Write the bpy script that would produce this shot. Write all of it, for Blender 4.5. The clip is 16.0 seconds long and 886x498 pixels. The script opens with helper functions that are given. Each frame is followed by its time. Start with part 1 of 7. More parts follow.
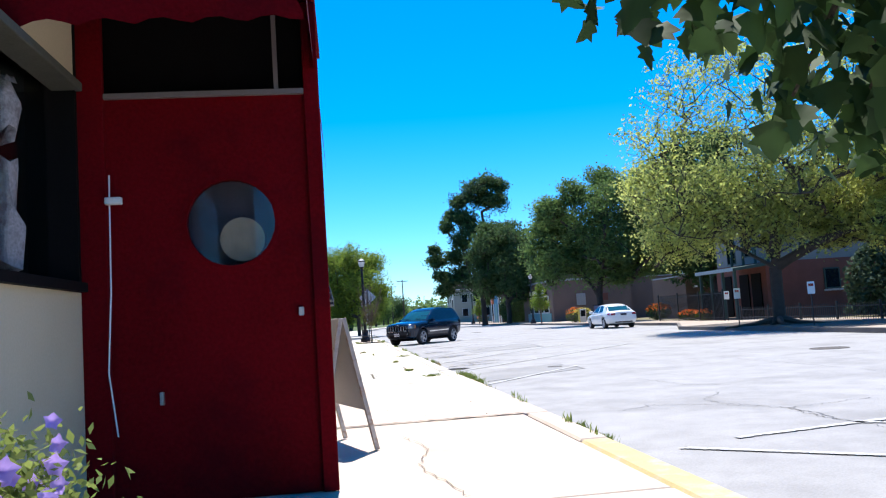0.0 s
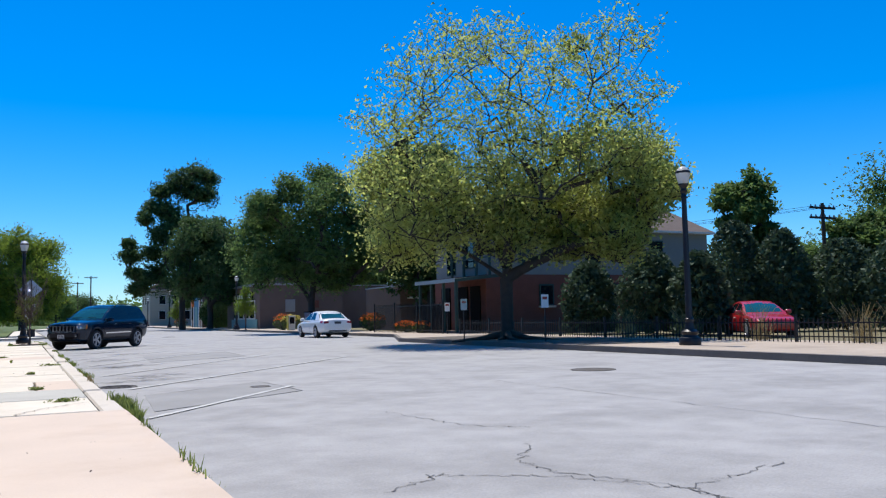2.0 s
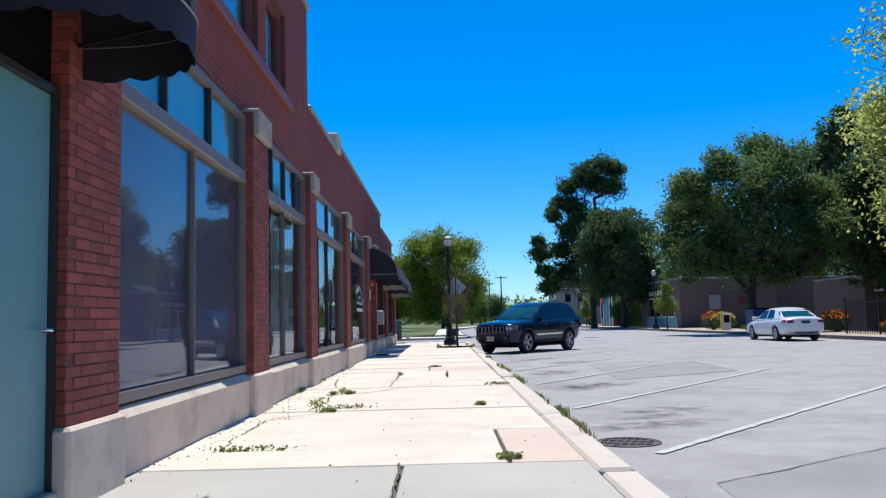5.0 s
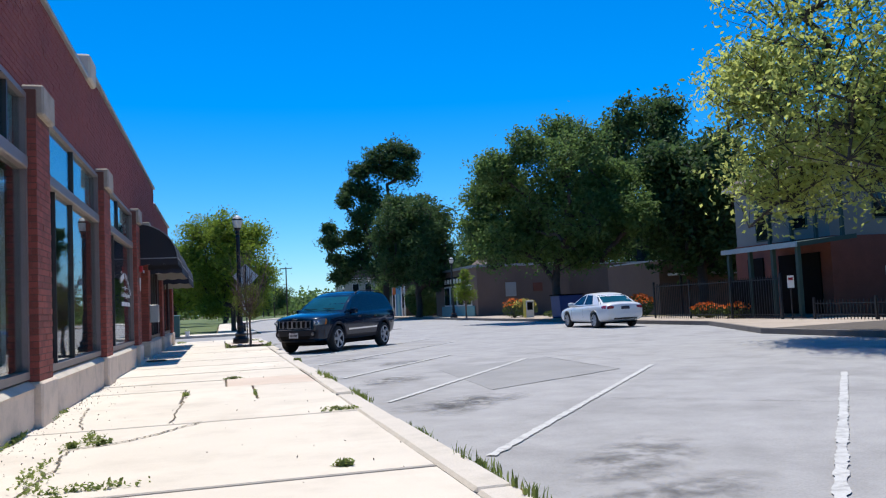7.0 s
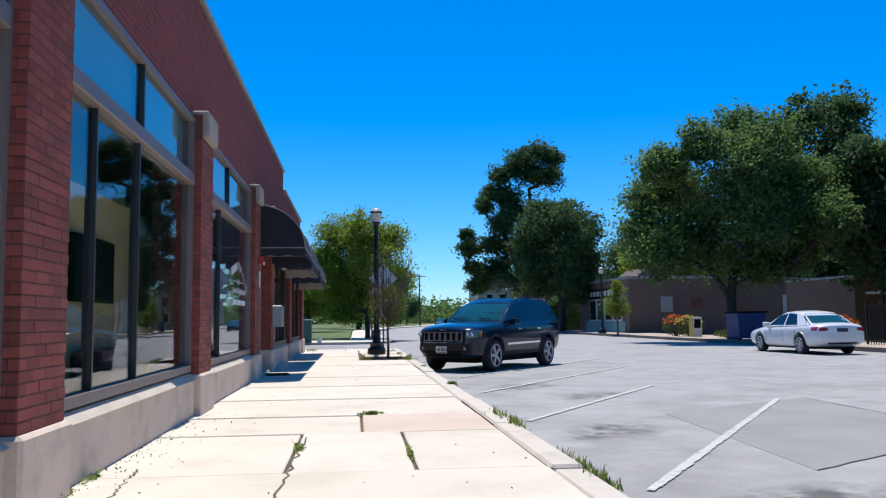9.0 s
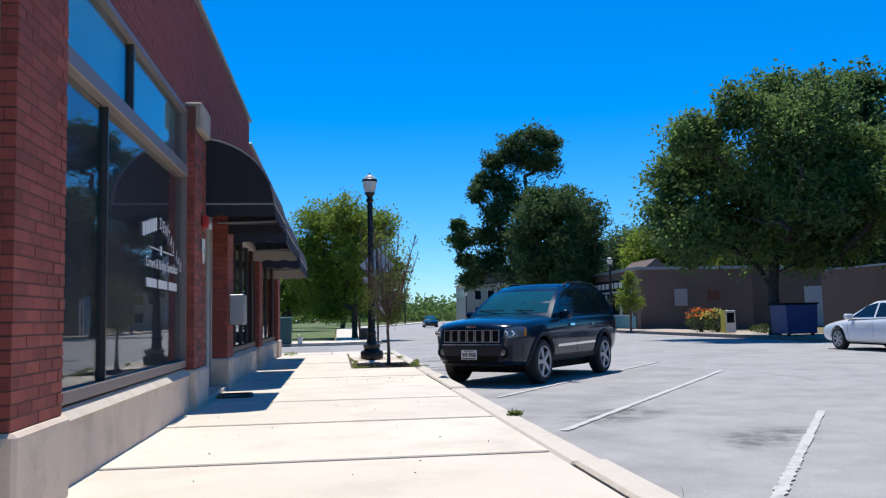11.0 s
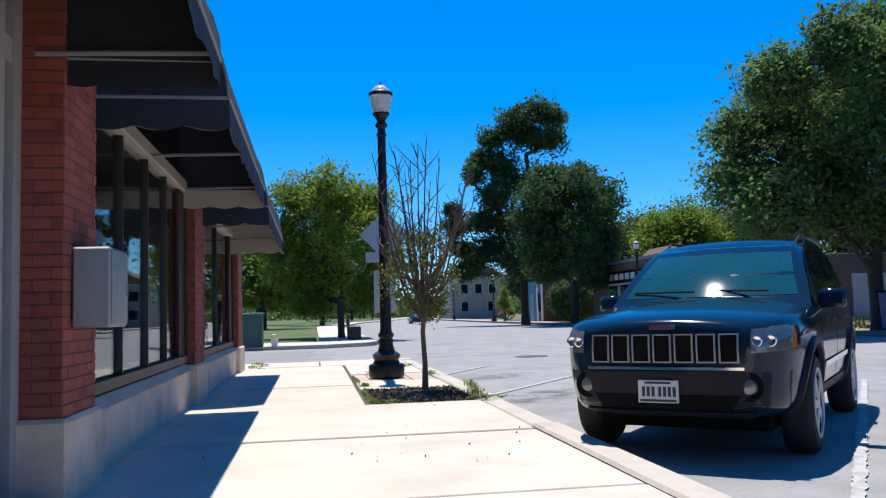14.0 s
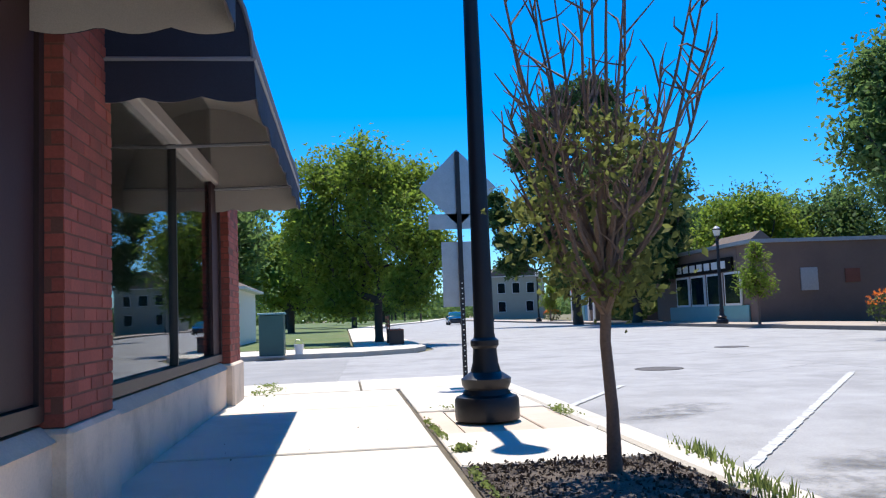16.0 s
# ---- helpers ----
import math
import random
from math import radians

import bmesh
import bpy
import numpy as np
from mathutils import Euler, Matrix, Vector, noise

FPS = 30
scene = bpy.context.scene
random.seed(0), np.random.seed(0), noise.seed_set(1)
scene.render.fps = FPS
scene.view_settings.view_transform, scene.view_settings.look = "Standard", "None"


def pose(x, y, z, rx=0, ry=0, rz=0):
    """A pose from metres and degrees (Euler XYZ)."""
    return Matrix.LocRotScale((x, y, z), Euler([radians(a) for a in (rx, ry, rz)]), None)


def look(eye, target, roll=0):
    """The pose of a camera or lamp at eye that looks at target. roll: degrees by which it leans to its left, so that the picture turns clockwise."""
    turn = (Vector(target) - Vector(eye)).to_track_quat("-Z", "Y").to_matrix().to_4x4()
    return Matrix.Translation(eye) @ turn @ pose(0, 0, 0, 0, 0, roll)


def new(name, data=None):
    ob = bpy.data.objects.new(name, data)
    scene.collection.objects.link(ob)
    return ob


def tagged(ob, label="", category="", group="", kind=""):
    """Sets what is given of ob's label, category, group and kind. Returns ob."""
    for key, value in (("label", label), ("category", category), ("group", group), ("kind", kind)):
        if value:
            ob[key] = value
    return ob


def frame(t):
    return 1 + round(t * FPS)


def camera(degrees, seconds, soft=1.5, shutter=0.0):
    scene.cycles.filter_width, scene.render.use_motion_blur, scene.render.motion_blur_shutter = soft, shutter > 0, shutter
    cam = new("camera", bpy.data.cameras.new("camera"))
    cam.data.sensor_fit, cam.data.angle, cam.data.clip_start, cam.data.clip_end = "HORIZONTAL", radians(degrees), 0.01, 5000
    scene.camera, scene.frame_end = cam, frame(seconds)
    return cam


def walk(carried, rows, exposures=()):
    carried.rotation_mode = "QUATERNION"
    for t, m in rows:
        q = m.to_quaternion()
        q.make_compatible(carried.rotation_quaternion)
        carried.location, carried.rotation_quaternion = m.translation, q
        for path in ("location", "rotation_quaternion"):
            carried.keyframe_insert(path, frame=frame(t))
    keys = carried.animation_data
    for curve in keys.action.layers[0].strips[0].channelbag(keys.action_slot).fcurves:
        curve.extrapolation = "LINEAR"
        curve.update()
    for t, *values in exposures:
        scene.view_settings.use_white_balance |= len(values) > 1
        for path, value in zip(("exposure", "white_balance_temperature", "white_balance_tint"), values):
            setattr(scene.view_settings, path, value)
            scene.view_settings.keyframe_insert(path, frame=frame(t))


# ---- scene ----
cam = camera(56.0, 16.0, soft=1.2)
PATH = [
    (0, (1.412, -1.865, 1.1), (1.656, 0.113, 1.265), -3.7),
    (0.5, (1.624, -0.198, 0.988), (2.13, 1.733, 1.116), -3.5),
    (1, (1.834, 0.853, 0.959), (2.705, 2.65, 1.067), -3.6),
    (1.5, (2.231, 2.057, 0.908), (3.255, 3.769, 1.033), -2.7),
    (2, (2.558, 2.988, 0.962), (3.457, 4.767, 1.119), -1.2),
    (2.5, (2.633, 3.995, 0.999), (3.184, 5.91, 1.17), 0.6),
    (3, (2.711, 5.243, 0.997), (3.02, 7.211, 1.177), 1.3),
    (3.5, (2.684, 6.523, 0.996), (2.842, 8.507, 1.188), 1.5),
    (3.7, (2.629, 6.997, 0.958), (2.717, 8.986, 1.149), 1.6),
    (5.8, (1.955, 11.862, 1.112), (1.991, 13.855, 1.276), -2.6),
    (6, (1.887, 12.338, 1.077), (2.016, 14.327, 1.237), -3.0),
    (6.5, (1.89, 13.551, 1.08), (2.28, 15.508, 1.214), -3.5),
    (7, (1.905, 14.635, 1.107), (2.423, 16.562, 1.24), -2.7),
    (7.5, (2.01, 15.788, 1.111), (2.491, 17.724, 1.261), -2.1),
    (8, (1.998, 16.88, 1.13), (2.287, 18.853, 1.287), -0.6),
    (8.5, (1.919, 18.142, 1.132), (2.129, 20.124, 1.293), -0.5),
    (9, (1.873, 19.546, 1.107), (2.084, 21.528, 1.277), -0.6),
    (9.2, (1.853, 20.038, 1.18), (2.058, 22.02, 1.347), -0.4),
    (11.3, (1.633, 26.309, 1.031), (1.89, 28.286, 1.196), -1.2),
    (11.5, (1.589, 26.952, 1.04), (1.83, 28.93, 1.214), -0.9),
    (12, (1.537, 28.267, 1.058), (1.748, 30.248, 1.236), -0.9),
    (12.5, (1.481, 29.472, 1.055), (1.691, 31.454, 1.218), -1.2),
    (13, (1.469, 30.789, 1.046), (1.726, 32.767, 1.192), -2.4),
    (13.5, (1.425, 32.191, 1.028), (1.733, 34.162, 1.173), -1.9),
    (14, (1.419, 33.636, 1.022), (1.728, 35.606, 1.175), -1.6),
    (14.5, (1.386, 35.125, 1.009), (1.667, 37.099, 1.161), -1.0),
    (15, (1.365, 36.636, 1.001), (1.634, 38.612, 1.147), -0.8),
    (15.5, (1.329, 38.267, 0.976), (1.583, 40.245, 1.118), -1.2),
    (16, (1.331, 39.935, 0.949), (1.571, 41.915, 1.108), -2.2),
]
EXPO = [(0.0, 1.05), (0.5, 0.9), (1.0, 0.65), (1.5, 0.5), (2.0, 0.4), (12.0, 0.4), (14.5, 0.5), (15.5, 0.7), (16.0, 0.8)]
walk(cam, [(t, look(eye, target, roll)) for t, eye, target, roll in PATH], EXPO)

# ---- sky and sun ----
SUN_EL, SUN_OFF = 69.5, 2.5          # height of the sun; its way off the +y axis towards +x
world = bpy.data.worlds.new("sky")
scene.world = world
world.use_nodes = True
wn = world.node_tree
sky = wn.nodes.new("ShaderNodeTexSky")
sky.sky_type = "NISHITA"
sky.sun_disc = False
sky.sun_elevation = radians(SUN_EL)
sky.sun_rotation = radians(SUN_OFF)
sky.air_density = 1.0
sky.dust_density = 0.05
sky.ozone_density = 3.0
tint = wn.nodes.new("ShaderNodeHueSaturation")
tint.inputs["Saturation"].default_value = 1.25
tint.inputs["Value"].default_value = 1.0
cool = wn.nodes.new("ShaderNodeVectorMath")
cool.operation = "MULTIPLY"
cool.inputs[1].default_value = (0.7, 0.97, 1.33)
wn.links.new(sky.outputs[0], cool.inputs[0])
wn.links.new(cool.outputs[0], tint.inputs["Color"])
wn.links.new(tint.outputs[0], wn.nodes["Background"].inputs[0])
wn.nodes["Background"].inputs[1].default_value = 0.09
sun_data = bpy.data.lights.new("sun", "SUN")
sun_data.energy, sun_data.angle, sun_data.color = 4.2, radians(0.5), (1.0, 0.95, 0.87)
sun = new("sun", sun_data)
sd = Vector((math.sin(radians(SUN_OFF)) * math.cos(radians(SUN_EL)), math.cos(radians(SUN_OFF)) * math.cos(radians(SUN_EL)), math.sin(radians(SUN_EL))))
sun.matrix_world = look(sd * 60, (0, 0, 0))

# ---- materials ----
def mat(name, color, rough=0.7, metal=0.0, var=0.12, scale=6.0, fine=60.0, bump=0.15, stain=None, stain_amt=0.0, stain_scale=0.6,
        isl=0.0, obj=0.0, spec=0.5, coat=0.0, trans=0.0, bump_dist=0.01):
    """A surface with broad and fine variation, optional stains of another colour, and relief."""
    m = bpy.data.materials.new(name)
    m.use_nodes = True
    nt = m.node_tree
    b = nt.nodes["Principled BSDF"]
    b.inputs["Roughness"].default_value = rough
    b.inputs["Metallic"].default_value = metal
    b.inputs["Specular IOR Level"].default_value = spec
    b.inputs["Coat Weight"].default_value = coat
    b.inputs["Coat Roughness"].default_value = 0.04
    tc = nt.nodes.new("ShaderNodeTexCoord")
    n1 = nt.nodes.new("ShaderNodeTexNoise")
    n1.inputs["Scale"].default_value, n1.inputs["Detail"].default_value = scale, 5
    n2 = nt.nodes.new("ShaderNodeTexNoise")
    n2.inputs["Scale"].default_value, n2.inputs["Detail"].default_value = fine, 3
    geo = nt.nodes.new("ShaderNodeNewGeometry")
    pos = geo.outputs["Position"]
    nt.links.new(pos, n1.inputs["Vector"])
    nt.links.new(pos, n2.inputs["Vector"])
    add = nt.nodes.new("ShaderNodeMath")
    add.operation = "ADD"
    nt.links.new(n1.outputs["Fac"], add.inputs[0])
    nt.links.new(n2.outputs["Fac"], add.inputs[1])
    last = add.outputs[0]
    for amount, node, sock in ((isl, "ShaderNodeNewGeometry", "Random Per Island"), (obj, "ShaderNodeObjectInfo", "Random")):
        if amount:
            src = nt.nodes.new(node)
            k = nt.nodes.new("ShaderNodeMath")
            k.operation = "MULTIPLY_ADD"
            nt.links.new(src.outputs[sock], k.inputs[0])
            k.inputs[1].default_value = amount
            nt.links.new(last, k.inputs[2])
            last = k.outputs[0]
    mr = nt.nodes.new("ShaderNodeMapRange")
    mr.inputs["From Min"].default_value, mr.inputs["From Max"].default_value = 0.6, 1.4 + isl + obj
    mr.inputs["To Min"].default_value, mr.inputs["To Max"].default_value = 1 - var * (1 + isl + obj), 1 + var * (1 + isl + obj)
    nt.links.new(last, mr.inputs["Value"])
    vm = nt.nodes.new("ShaderNodeVectorMath")
    vm.operation = "SCALE"
    vm.inputs[0].default_value = color
    nt.links.new(mr.outputs[0], vm.inputs["Scale"])
    col = vm.outputs[0]
    if stain:
        n3 = nt.nodes.new("ShaderNodeTexNoise")
        n3.inputs["Scale"].default_value, n3.inputs["Detail"].default_value, n3.inputs["Roughness"].default_value = stain_scale, 6, 0.65
        nt.links.new(pos, n3.inputs["Vector"])
        rp = nt.nodes.new("ShaderNodeMapRange")
        rp.inputs["From Min"].default_value, rp.inputs["From Max"].default_value = 0.48, 0.68
        rp.inputs["To Max"].default_value = stain_amt
        nt.links.new(n3.outputs["Fac"], rp.inputs["Value"])
        mx = nt.nodes.new("ShaderNodeMix")
        mx.data_type = "RGBA"
        nt.links.new(rp.outputs[0], mx.inputs["Factor"])
        nt.links.new(col, mx.inputs["A"])
        mx.inputs["B"].default_value = (*stain, 1)
        col = mx.outputs["Result"]
    nt.links.new(col, b.inputs["Base Color"])
    if bump:
        bp = nt.nodes.new("ShaderNodeBump")
        bp.inputs["Strength"].default_value, bp.inputs["Distance"].default_value = bump, bump_dist
        nt.links.new(n2.outputs["Fac"], bp.inputs["Height"])
        nt.links.new(bp.outputs[0], b.inputs["Normal"])
    if trans:
        tr = nt.nodes.new("ShaderNodeBsdfTranslucent")
        nt.links.new(col, tr.inputs["Color"])
        ms = nt.nodes.new("ShaderNodeMixShader")
        ms.inputs[0].default_value = trans
        nt.links.new(b.outputs[0], ms.inputs[1])
        nt.links.new(tr.outputs[0], ms.inputs[2])
        nt.links.new(ms.outputs[0], nt.nodes["Material Output"].inputs[0])
    return m


def glass(name, tint_color=(1, 1, 1), through_amt=1.0, ior=1.5):
    """A thin pane: mirror by Fresnel, clear (or tinted) behind."""
    m = bpy.data.materials.new(name)
    m.use_nodes = True
    nt = m.node_tree
    nt.nodes.remove(nt.nodes["Principled BSDF"])
    lw = nt.nodes.new("ShaderNodeLayerWeight")
    lw.inputs[0].default_value = 0.5
    pw = nt.nodes.new("ShaderNodeMath")
    pw.operation = "POWER"
    pw.inputs[1].default_value = 5.0
    nt.links.new(lw.outputs["Facing"], pw.inputs[0])
    fr = nt.nodes.new("ShaderNodeMath")
    fr.operation = "MULTIPLY_ADD"
    f0 = ((ior - 1) / (ior + 1)) ** 2
    fr.inputs[1].default_value, fr.inputs[2].default_value = 1 - f0, f0
    nt.links.new(pw.outputs[0], fr.inputs[0])
    gl = nt.nodes.new("ShaderNodeBsdfGlossy")
    gl.inputs["Roughness"].default_value = 0.015
    tr = nt.nodes.new("ShaderNodeBsdfTransparent")
    tr.inputs[0].default_value = (*[c * through_amt for c in tint_color], 1)
    tc = nt.nodes.new("ShaderNodeNewGeometry")
    nz = nt.nodes.new("ShaderNodeTexNoise")
    nz.inputs["Scale"].default_value = 0.9
    bp = nt.nodes.new("ShaderNodeBump")
    bp.inputs["Strength"].default_value, bp.inputs["Distance"].default_value = 0.05, 0.05
    nt.links.new(tc.outputs["Position"], nz.inputs["Vector"])
    nt.links.new(nz.outputs["Fac"], bp.inputs["Height"])
    nt.links.new(bp.outputs[0], gl.inputs["Normal"])
    ms = nt.nodes.new("ShaderNodeMixShader")
    nt.links.new(fr.outputs[0], ms.inputs[0])
    nt.links.new(tr.outputs[0], ms.inputs[1])
    nt.links.new(gl.outputs[0], ms.inputs[2])
    nt.links.new(ms.outputs[0], nt.nodes["Material Output"].inputs[0])
    return m


M = {}
M["asphalt"] = mat("asphalt", (0.315, 0.31, 0.305), 0.9, var=0.2, scale=2.3, fine=55, bump=0.7, stain=(0.13, 0.126, 0.122), stain_amt=0.38, stain_scale=0.55)
M["patch"] = mat("asphalt_patch", (0.258, 0.255, 0.25), 0.9, var=0.2, scale=1.2, fine=80, bump=0.5)
M["concrete"] = mat("concrete", (0.62, 0.56, 0.47), 0.9, var=0.1, scale=0.8, fine=120, bump=0.25, stain=(0.45, 0.4, 0.33), stain_amt=0.5, stain_scale=1.1, obj=0.35)
M["concrete_pink"] = mat("tan_concrete", (0.56, 0.46, 0.375), 0.9, var=0.1, scale=0.9, fine=120, bump=0.25, stain=(0.4, 0.29, 0.2), stain_amt=0.4)
M["concrete_tan"] = mat("worn_tan_concrete", (0.4, 0.33, 0.26), 0.9, var=0.14, scale=0.7, fine=90, bump=0.3, stain=(0.22, 0.18, 0.14), stain_amt=0.5, stain_scale=0.6)
# far kerb: the shade along it is put into this dark colour
M["old_kerb"] = mat("old_shaded_kerb", (0.17, 0.15, 0.13), 0.95, var=0.25, scale=1.6, fine=60, bump=0.5)
M["concrete_grey"] = mat("grey_concrete", (0.42, 0.41, 0.37), 0.9, var=0.1, scale=0.9, fine=120, bump=0.25, stain=(0.32, 0.3, 0.27), stain_amt=0.4)
M["joint"] = mat("joint_dirt", (0.12, 0.1, 0.07), 1.0, var=0.4, scale=4, fine=50)
M["curb"] = mat("curb_concrete", (0.56, 0.51, 0.44), 0.9, var=0.14, scale=1.5, fine=90, bump=0.4, stain=(0.3, 0.27, 0.22), stain_amt=0.5, stain_scale=1.5)
M["yellow"] = mat("yellow_paint", (0.52, 0.42, 0.2), 0.85, var=0.15, scale=5, fine=60, bump=0.3, stain=(0.5, 0.45, 0.37), stain_amt=1.0, stain_scale=3)
M["line"] = mat("road_paint", (0.49, 0.49, 0.475), 0.9, var=0.15, scale=6, fine=70, bump=0.4, stain=(0.31, 0.305, 0.3), stain_amt=1.0, stain_scale=9)
M["earth"] = mat("earth", (0.16, 0.14, 0.075), 1.0, var=0.3, scale=0.3, fine=20, bump=0.6)
M["grass"] = mat("lawn", (0.09, 0.13, 0.035), 1.0, var=0.3, scale=0.7, fine=25, bump=0.7, stain=(0.2, 0.17, 0.09), stain_amt=0.5, stain_scale=0.5)
M["mulch"] = mat("mulch", (0.1, 0.078, 0.062), 1.0, var=0.4, scale=14, fine=60, bump=0.8, isl=0.5)
M["soil"] = mat("root_soil", (0.1, 0.085, 0.07), 1.0, var=0.3, scale=3, fine=40, bump=0.8)
M["brick"] = mat("red_brick", (0.255, 0.06, 0.044), 0.85, var=0.24, scale=3, fine=60, bump=0.15, obj=0.9, stain=(0.12, 0.045, 0.04), stain_amt=0.4, stain_scale=2)
M["brick_w"] = mat("red_brick_wall", (0.27, 0.064, 0.05), 0.85, var=0.16, scale=0.8, fine=60, bump=0.3, isl=0.2, stain=(0.2, 0.06, 0.045), stain_amt=0.4, stain_scale=1.5)
M["mortar"] = mat("mortar", (0.13, 0.055, 0.042), 0.95, var=0.2, scale=5, fine=80)
M["stone"] = mat("limestone", (0.52, 0.46, 0.38), 0.85, var=0.14, scale=3, fine=70, bump=0.3, stain=(0.32, 0.28, 0.22), stain_amt=0.5, stain_scale=2)
M["cap"] = mat("weathered_cap_stone", (0.36, 0.31, 0.26), 0.9, var=0.16, scale=4, fine=70, bump=0.3, stain=(0.2, 0.17, 0.14), stain_amt=0.5, stain_scale=3)
M["plinth"] = mat("painted_plinth", (0.64, 0.52, 0.42), 0.8, var=0.1, scale=1.2, fine=70, bump=0.25, stain=(0.28, 0.24, 0.19), stain_amt=0.5, stain_scale=1.8)
M["frame"] = mat("taupe_frame", (0.17, 0.138, 0.132), 0.5, metal=0.0, var=0.1, scale=5, bump=0.05)
M["maroon_frame"] = mat("dark_maroon_frame", (0.03, 0.014, 0.014), 0.5, var=0.15, scale=5, bump=0.08)
M["dark_frame"] = mat("dark_frame", (0.05, 0.045, 0.045), 0.4, metal=0.4, var=0.1, bump=0.05)
M["brown_trim"] = mat("red_brown_trim", (0.2, 0.05, 0.045), 0.55, var=0.12, scale=3, bump=0.1)
M["coping"] = mat("metal_coping", (0.35, 0.36, 0.37), 0.5, metal=0.5, var=0.1, bump=0.05)
M["glass"] = glass("window_glass", (0.85, 0.9, 0.9), ior=1.4)
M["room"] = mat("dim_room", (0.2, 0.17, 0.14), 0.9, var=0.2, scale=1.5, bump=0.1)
M["room_tan"] = mat("tan_room", (0.7, 0.46, 0.24), 0.9, var=0.15, scale=1.5, bump=0.1)
M["film_dark"] = mat("maroon_film", (0.085, 0.05, 0.065), 0.6, var=0.08, scale=1.0, bump=0.0)
M["film"] = mat("aubergine_film", (0.19, 0.145, 0.23), 0.6, var=0.06, scale=1.0, bump=0.0)
M["blind"] = mat("white_blind", (0.7, 0.69, 0.66), 0.8, var=0.08, scale=4, bump=0.1, trans=0.3)
M["tan_notice"] = mat("tan_notice", (0.4, 0.3, 0.2), 0.8, var=0.25, scale=14)
M["board_grey"] = mat("grey_net", (0.33, 0.3, 0.3), 0.9, var=0.4, scale=9, fine=50, bump=0.4, stain=(0.05, 0.03, 0.03), stain_amt=0.8, stain_scale=9)
M["teal_panel"] = mat("teal_panel", (0.19, 0.5, 0.54), 0.5, var=0.08, scale=2, bump=0.05)
M["teal_door"] = mat("teal_door_paint", (0.12, 0.29, 0.3), 0.45, var=0.08, scale=2, bump=0.06)
M["black_cloth"] = mat("black_canvas", (0.012, 0.013, 0.02), 0.75, var=0.25, scale=2, fine=120, bump=0.2, trans=0.04)
M["grey_cloth"] = mat("grey_canvas", (0.52, 0.48, 0.44), 0.85, var=0.14, scale=2, fine=140, bump=0.2, trans=0.25)
M["navy_cloth"] = mat("navy_canvas", (0.014, 0.018, 0.035), 0.75, var=0.25, scale=2, fine=140, bump=0.2)
M["grey_piping"] = mat("grey_piping", (0.2, 0.2, 0.22), 0.6, var=0.1)
M["white_trim"] = mat("white_piping", (0.6, 0.6, 0.58), 0.6, var=0.1)
M["steel"] = mat("galvanised_steel", (0.4, 0.41, 0.42), 0.4, metal=0.8, var=0.12, scale=8, bump=0.05)
M["chrome"] = mat("chrome", (0.8, 0.8, 0.8), 0.08, metal=1.0, var=0.02, bump=0.0)
M["black_iron"] = mat("black_iron", (0.012, 0.012, 0.015), 0.42, metal=0.2, var=0.2, scale=6, bump=0.15)
M["white_plastic"] = mat("white_plastic", (0.72, 0.72, 0.7), 0.5, var=0.05, bump=0.03)
M["cream"] = mat("cream_siding", (0.55, 0.46, 0.31), 0.7, var=0.08, scale=2)
M["red_paint"] = mat("dark_red_paint", (0.12, 0.002, 0.005), 0.8, spec=0.05, var=0.3, scale=1.6, fine=40, bump=0.25, stain=(0.06, 0.002, 0.006), stain_amt=0.7, stain_scale=1.4)
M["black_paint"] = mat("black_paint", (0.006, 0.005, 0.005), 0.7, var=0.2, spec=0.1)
M["bark"] = mat("bark", (0.055, 0.044, 0.035), 0.95, var=0.3, scale=6, fine=40, bump=0.8, bump_dist=0.02)
M["bark_lt"] = mat("young_bark", (0.16, 0.11, 0.085), 0.9, var=0.25, scale=8, fine=60, bump=0.5)
for nm, c, tr in (("leaf_ash", (0.42, 0.46, 0.13), 0.64), ("leaf_oak", (0.125, 0.2, 0.06), 0.55), ("leaf_dark", (0.075, 0.13, 0.045), 0.45),
                  ("leaf_linden", (0.2, 0.28, 0.04), 0.55), ("leaf_sapling", (0.16, 0.18, 0.05), 0.5), ("leaf_near", (0.035, 0.075, 0.022), 0.2),
                  ("leaf_shrub", (0.07, 0.1, 0.025), 0.3), ("leaf_conifer", (0.055, 0.09, 0.05), 0.25), ("weed", (0.2, 0.25, 0.07), 0.5),
                  ("straw", (0.32, 0.25, 0.12), 0.2), ("petal_orange", (0.7, 0.17, 0.03), 0.3), ("petal_purple", (0.42, 0.3, 0.72), 0.4), ("petal_yellow", (0.6, 0.5, 0.12), 0.3)):
    M[nm] = mat(nm, c, 0.7, spec=0.25, var=0.3, scale=0.5, fine=8, bump=0.0, isl=0.5, trans=tr)


# ---- mesh helpers ----
def mesh_arrays(name, verts, faces):
    """A mesh from numpy arrays: verts (n, 3), faces (m, k)."""
    me = bpy.data.meshes.new(name)
    verts = np.asarray(verts, np.float32)
    faces = np.asarray(faces, np.int32)
    k = faces.shape[1]
    me.vertices.add(len(verts))
    me.vertices.foreach_set("co", verts.ravel())
    me.loops.add(faces.size)
    me.loops.foreach_set("vertex_index", faces.ravel())
    me.polygons.add(len(faces))
    me.polygons.foreach_set("loop_start", np.arange(0, faces.size, k, dtype=np.int32))
    me.polygons.foreach_set("loop_total", np.full(len(faces), k, np.int32))
    me.update(calc_edges=True)
    return me


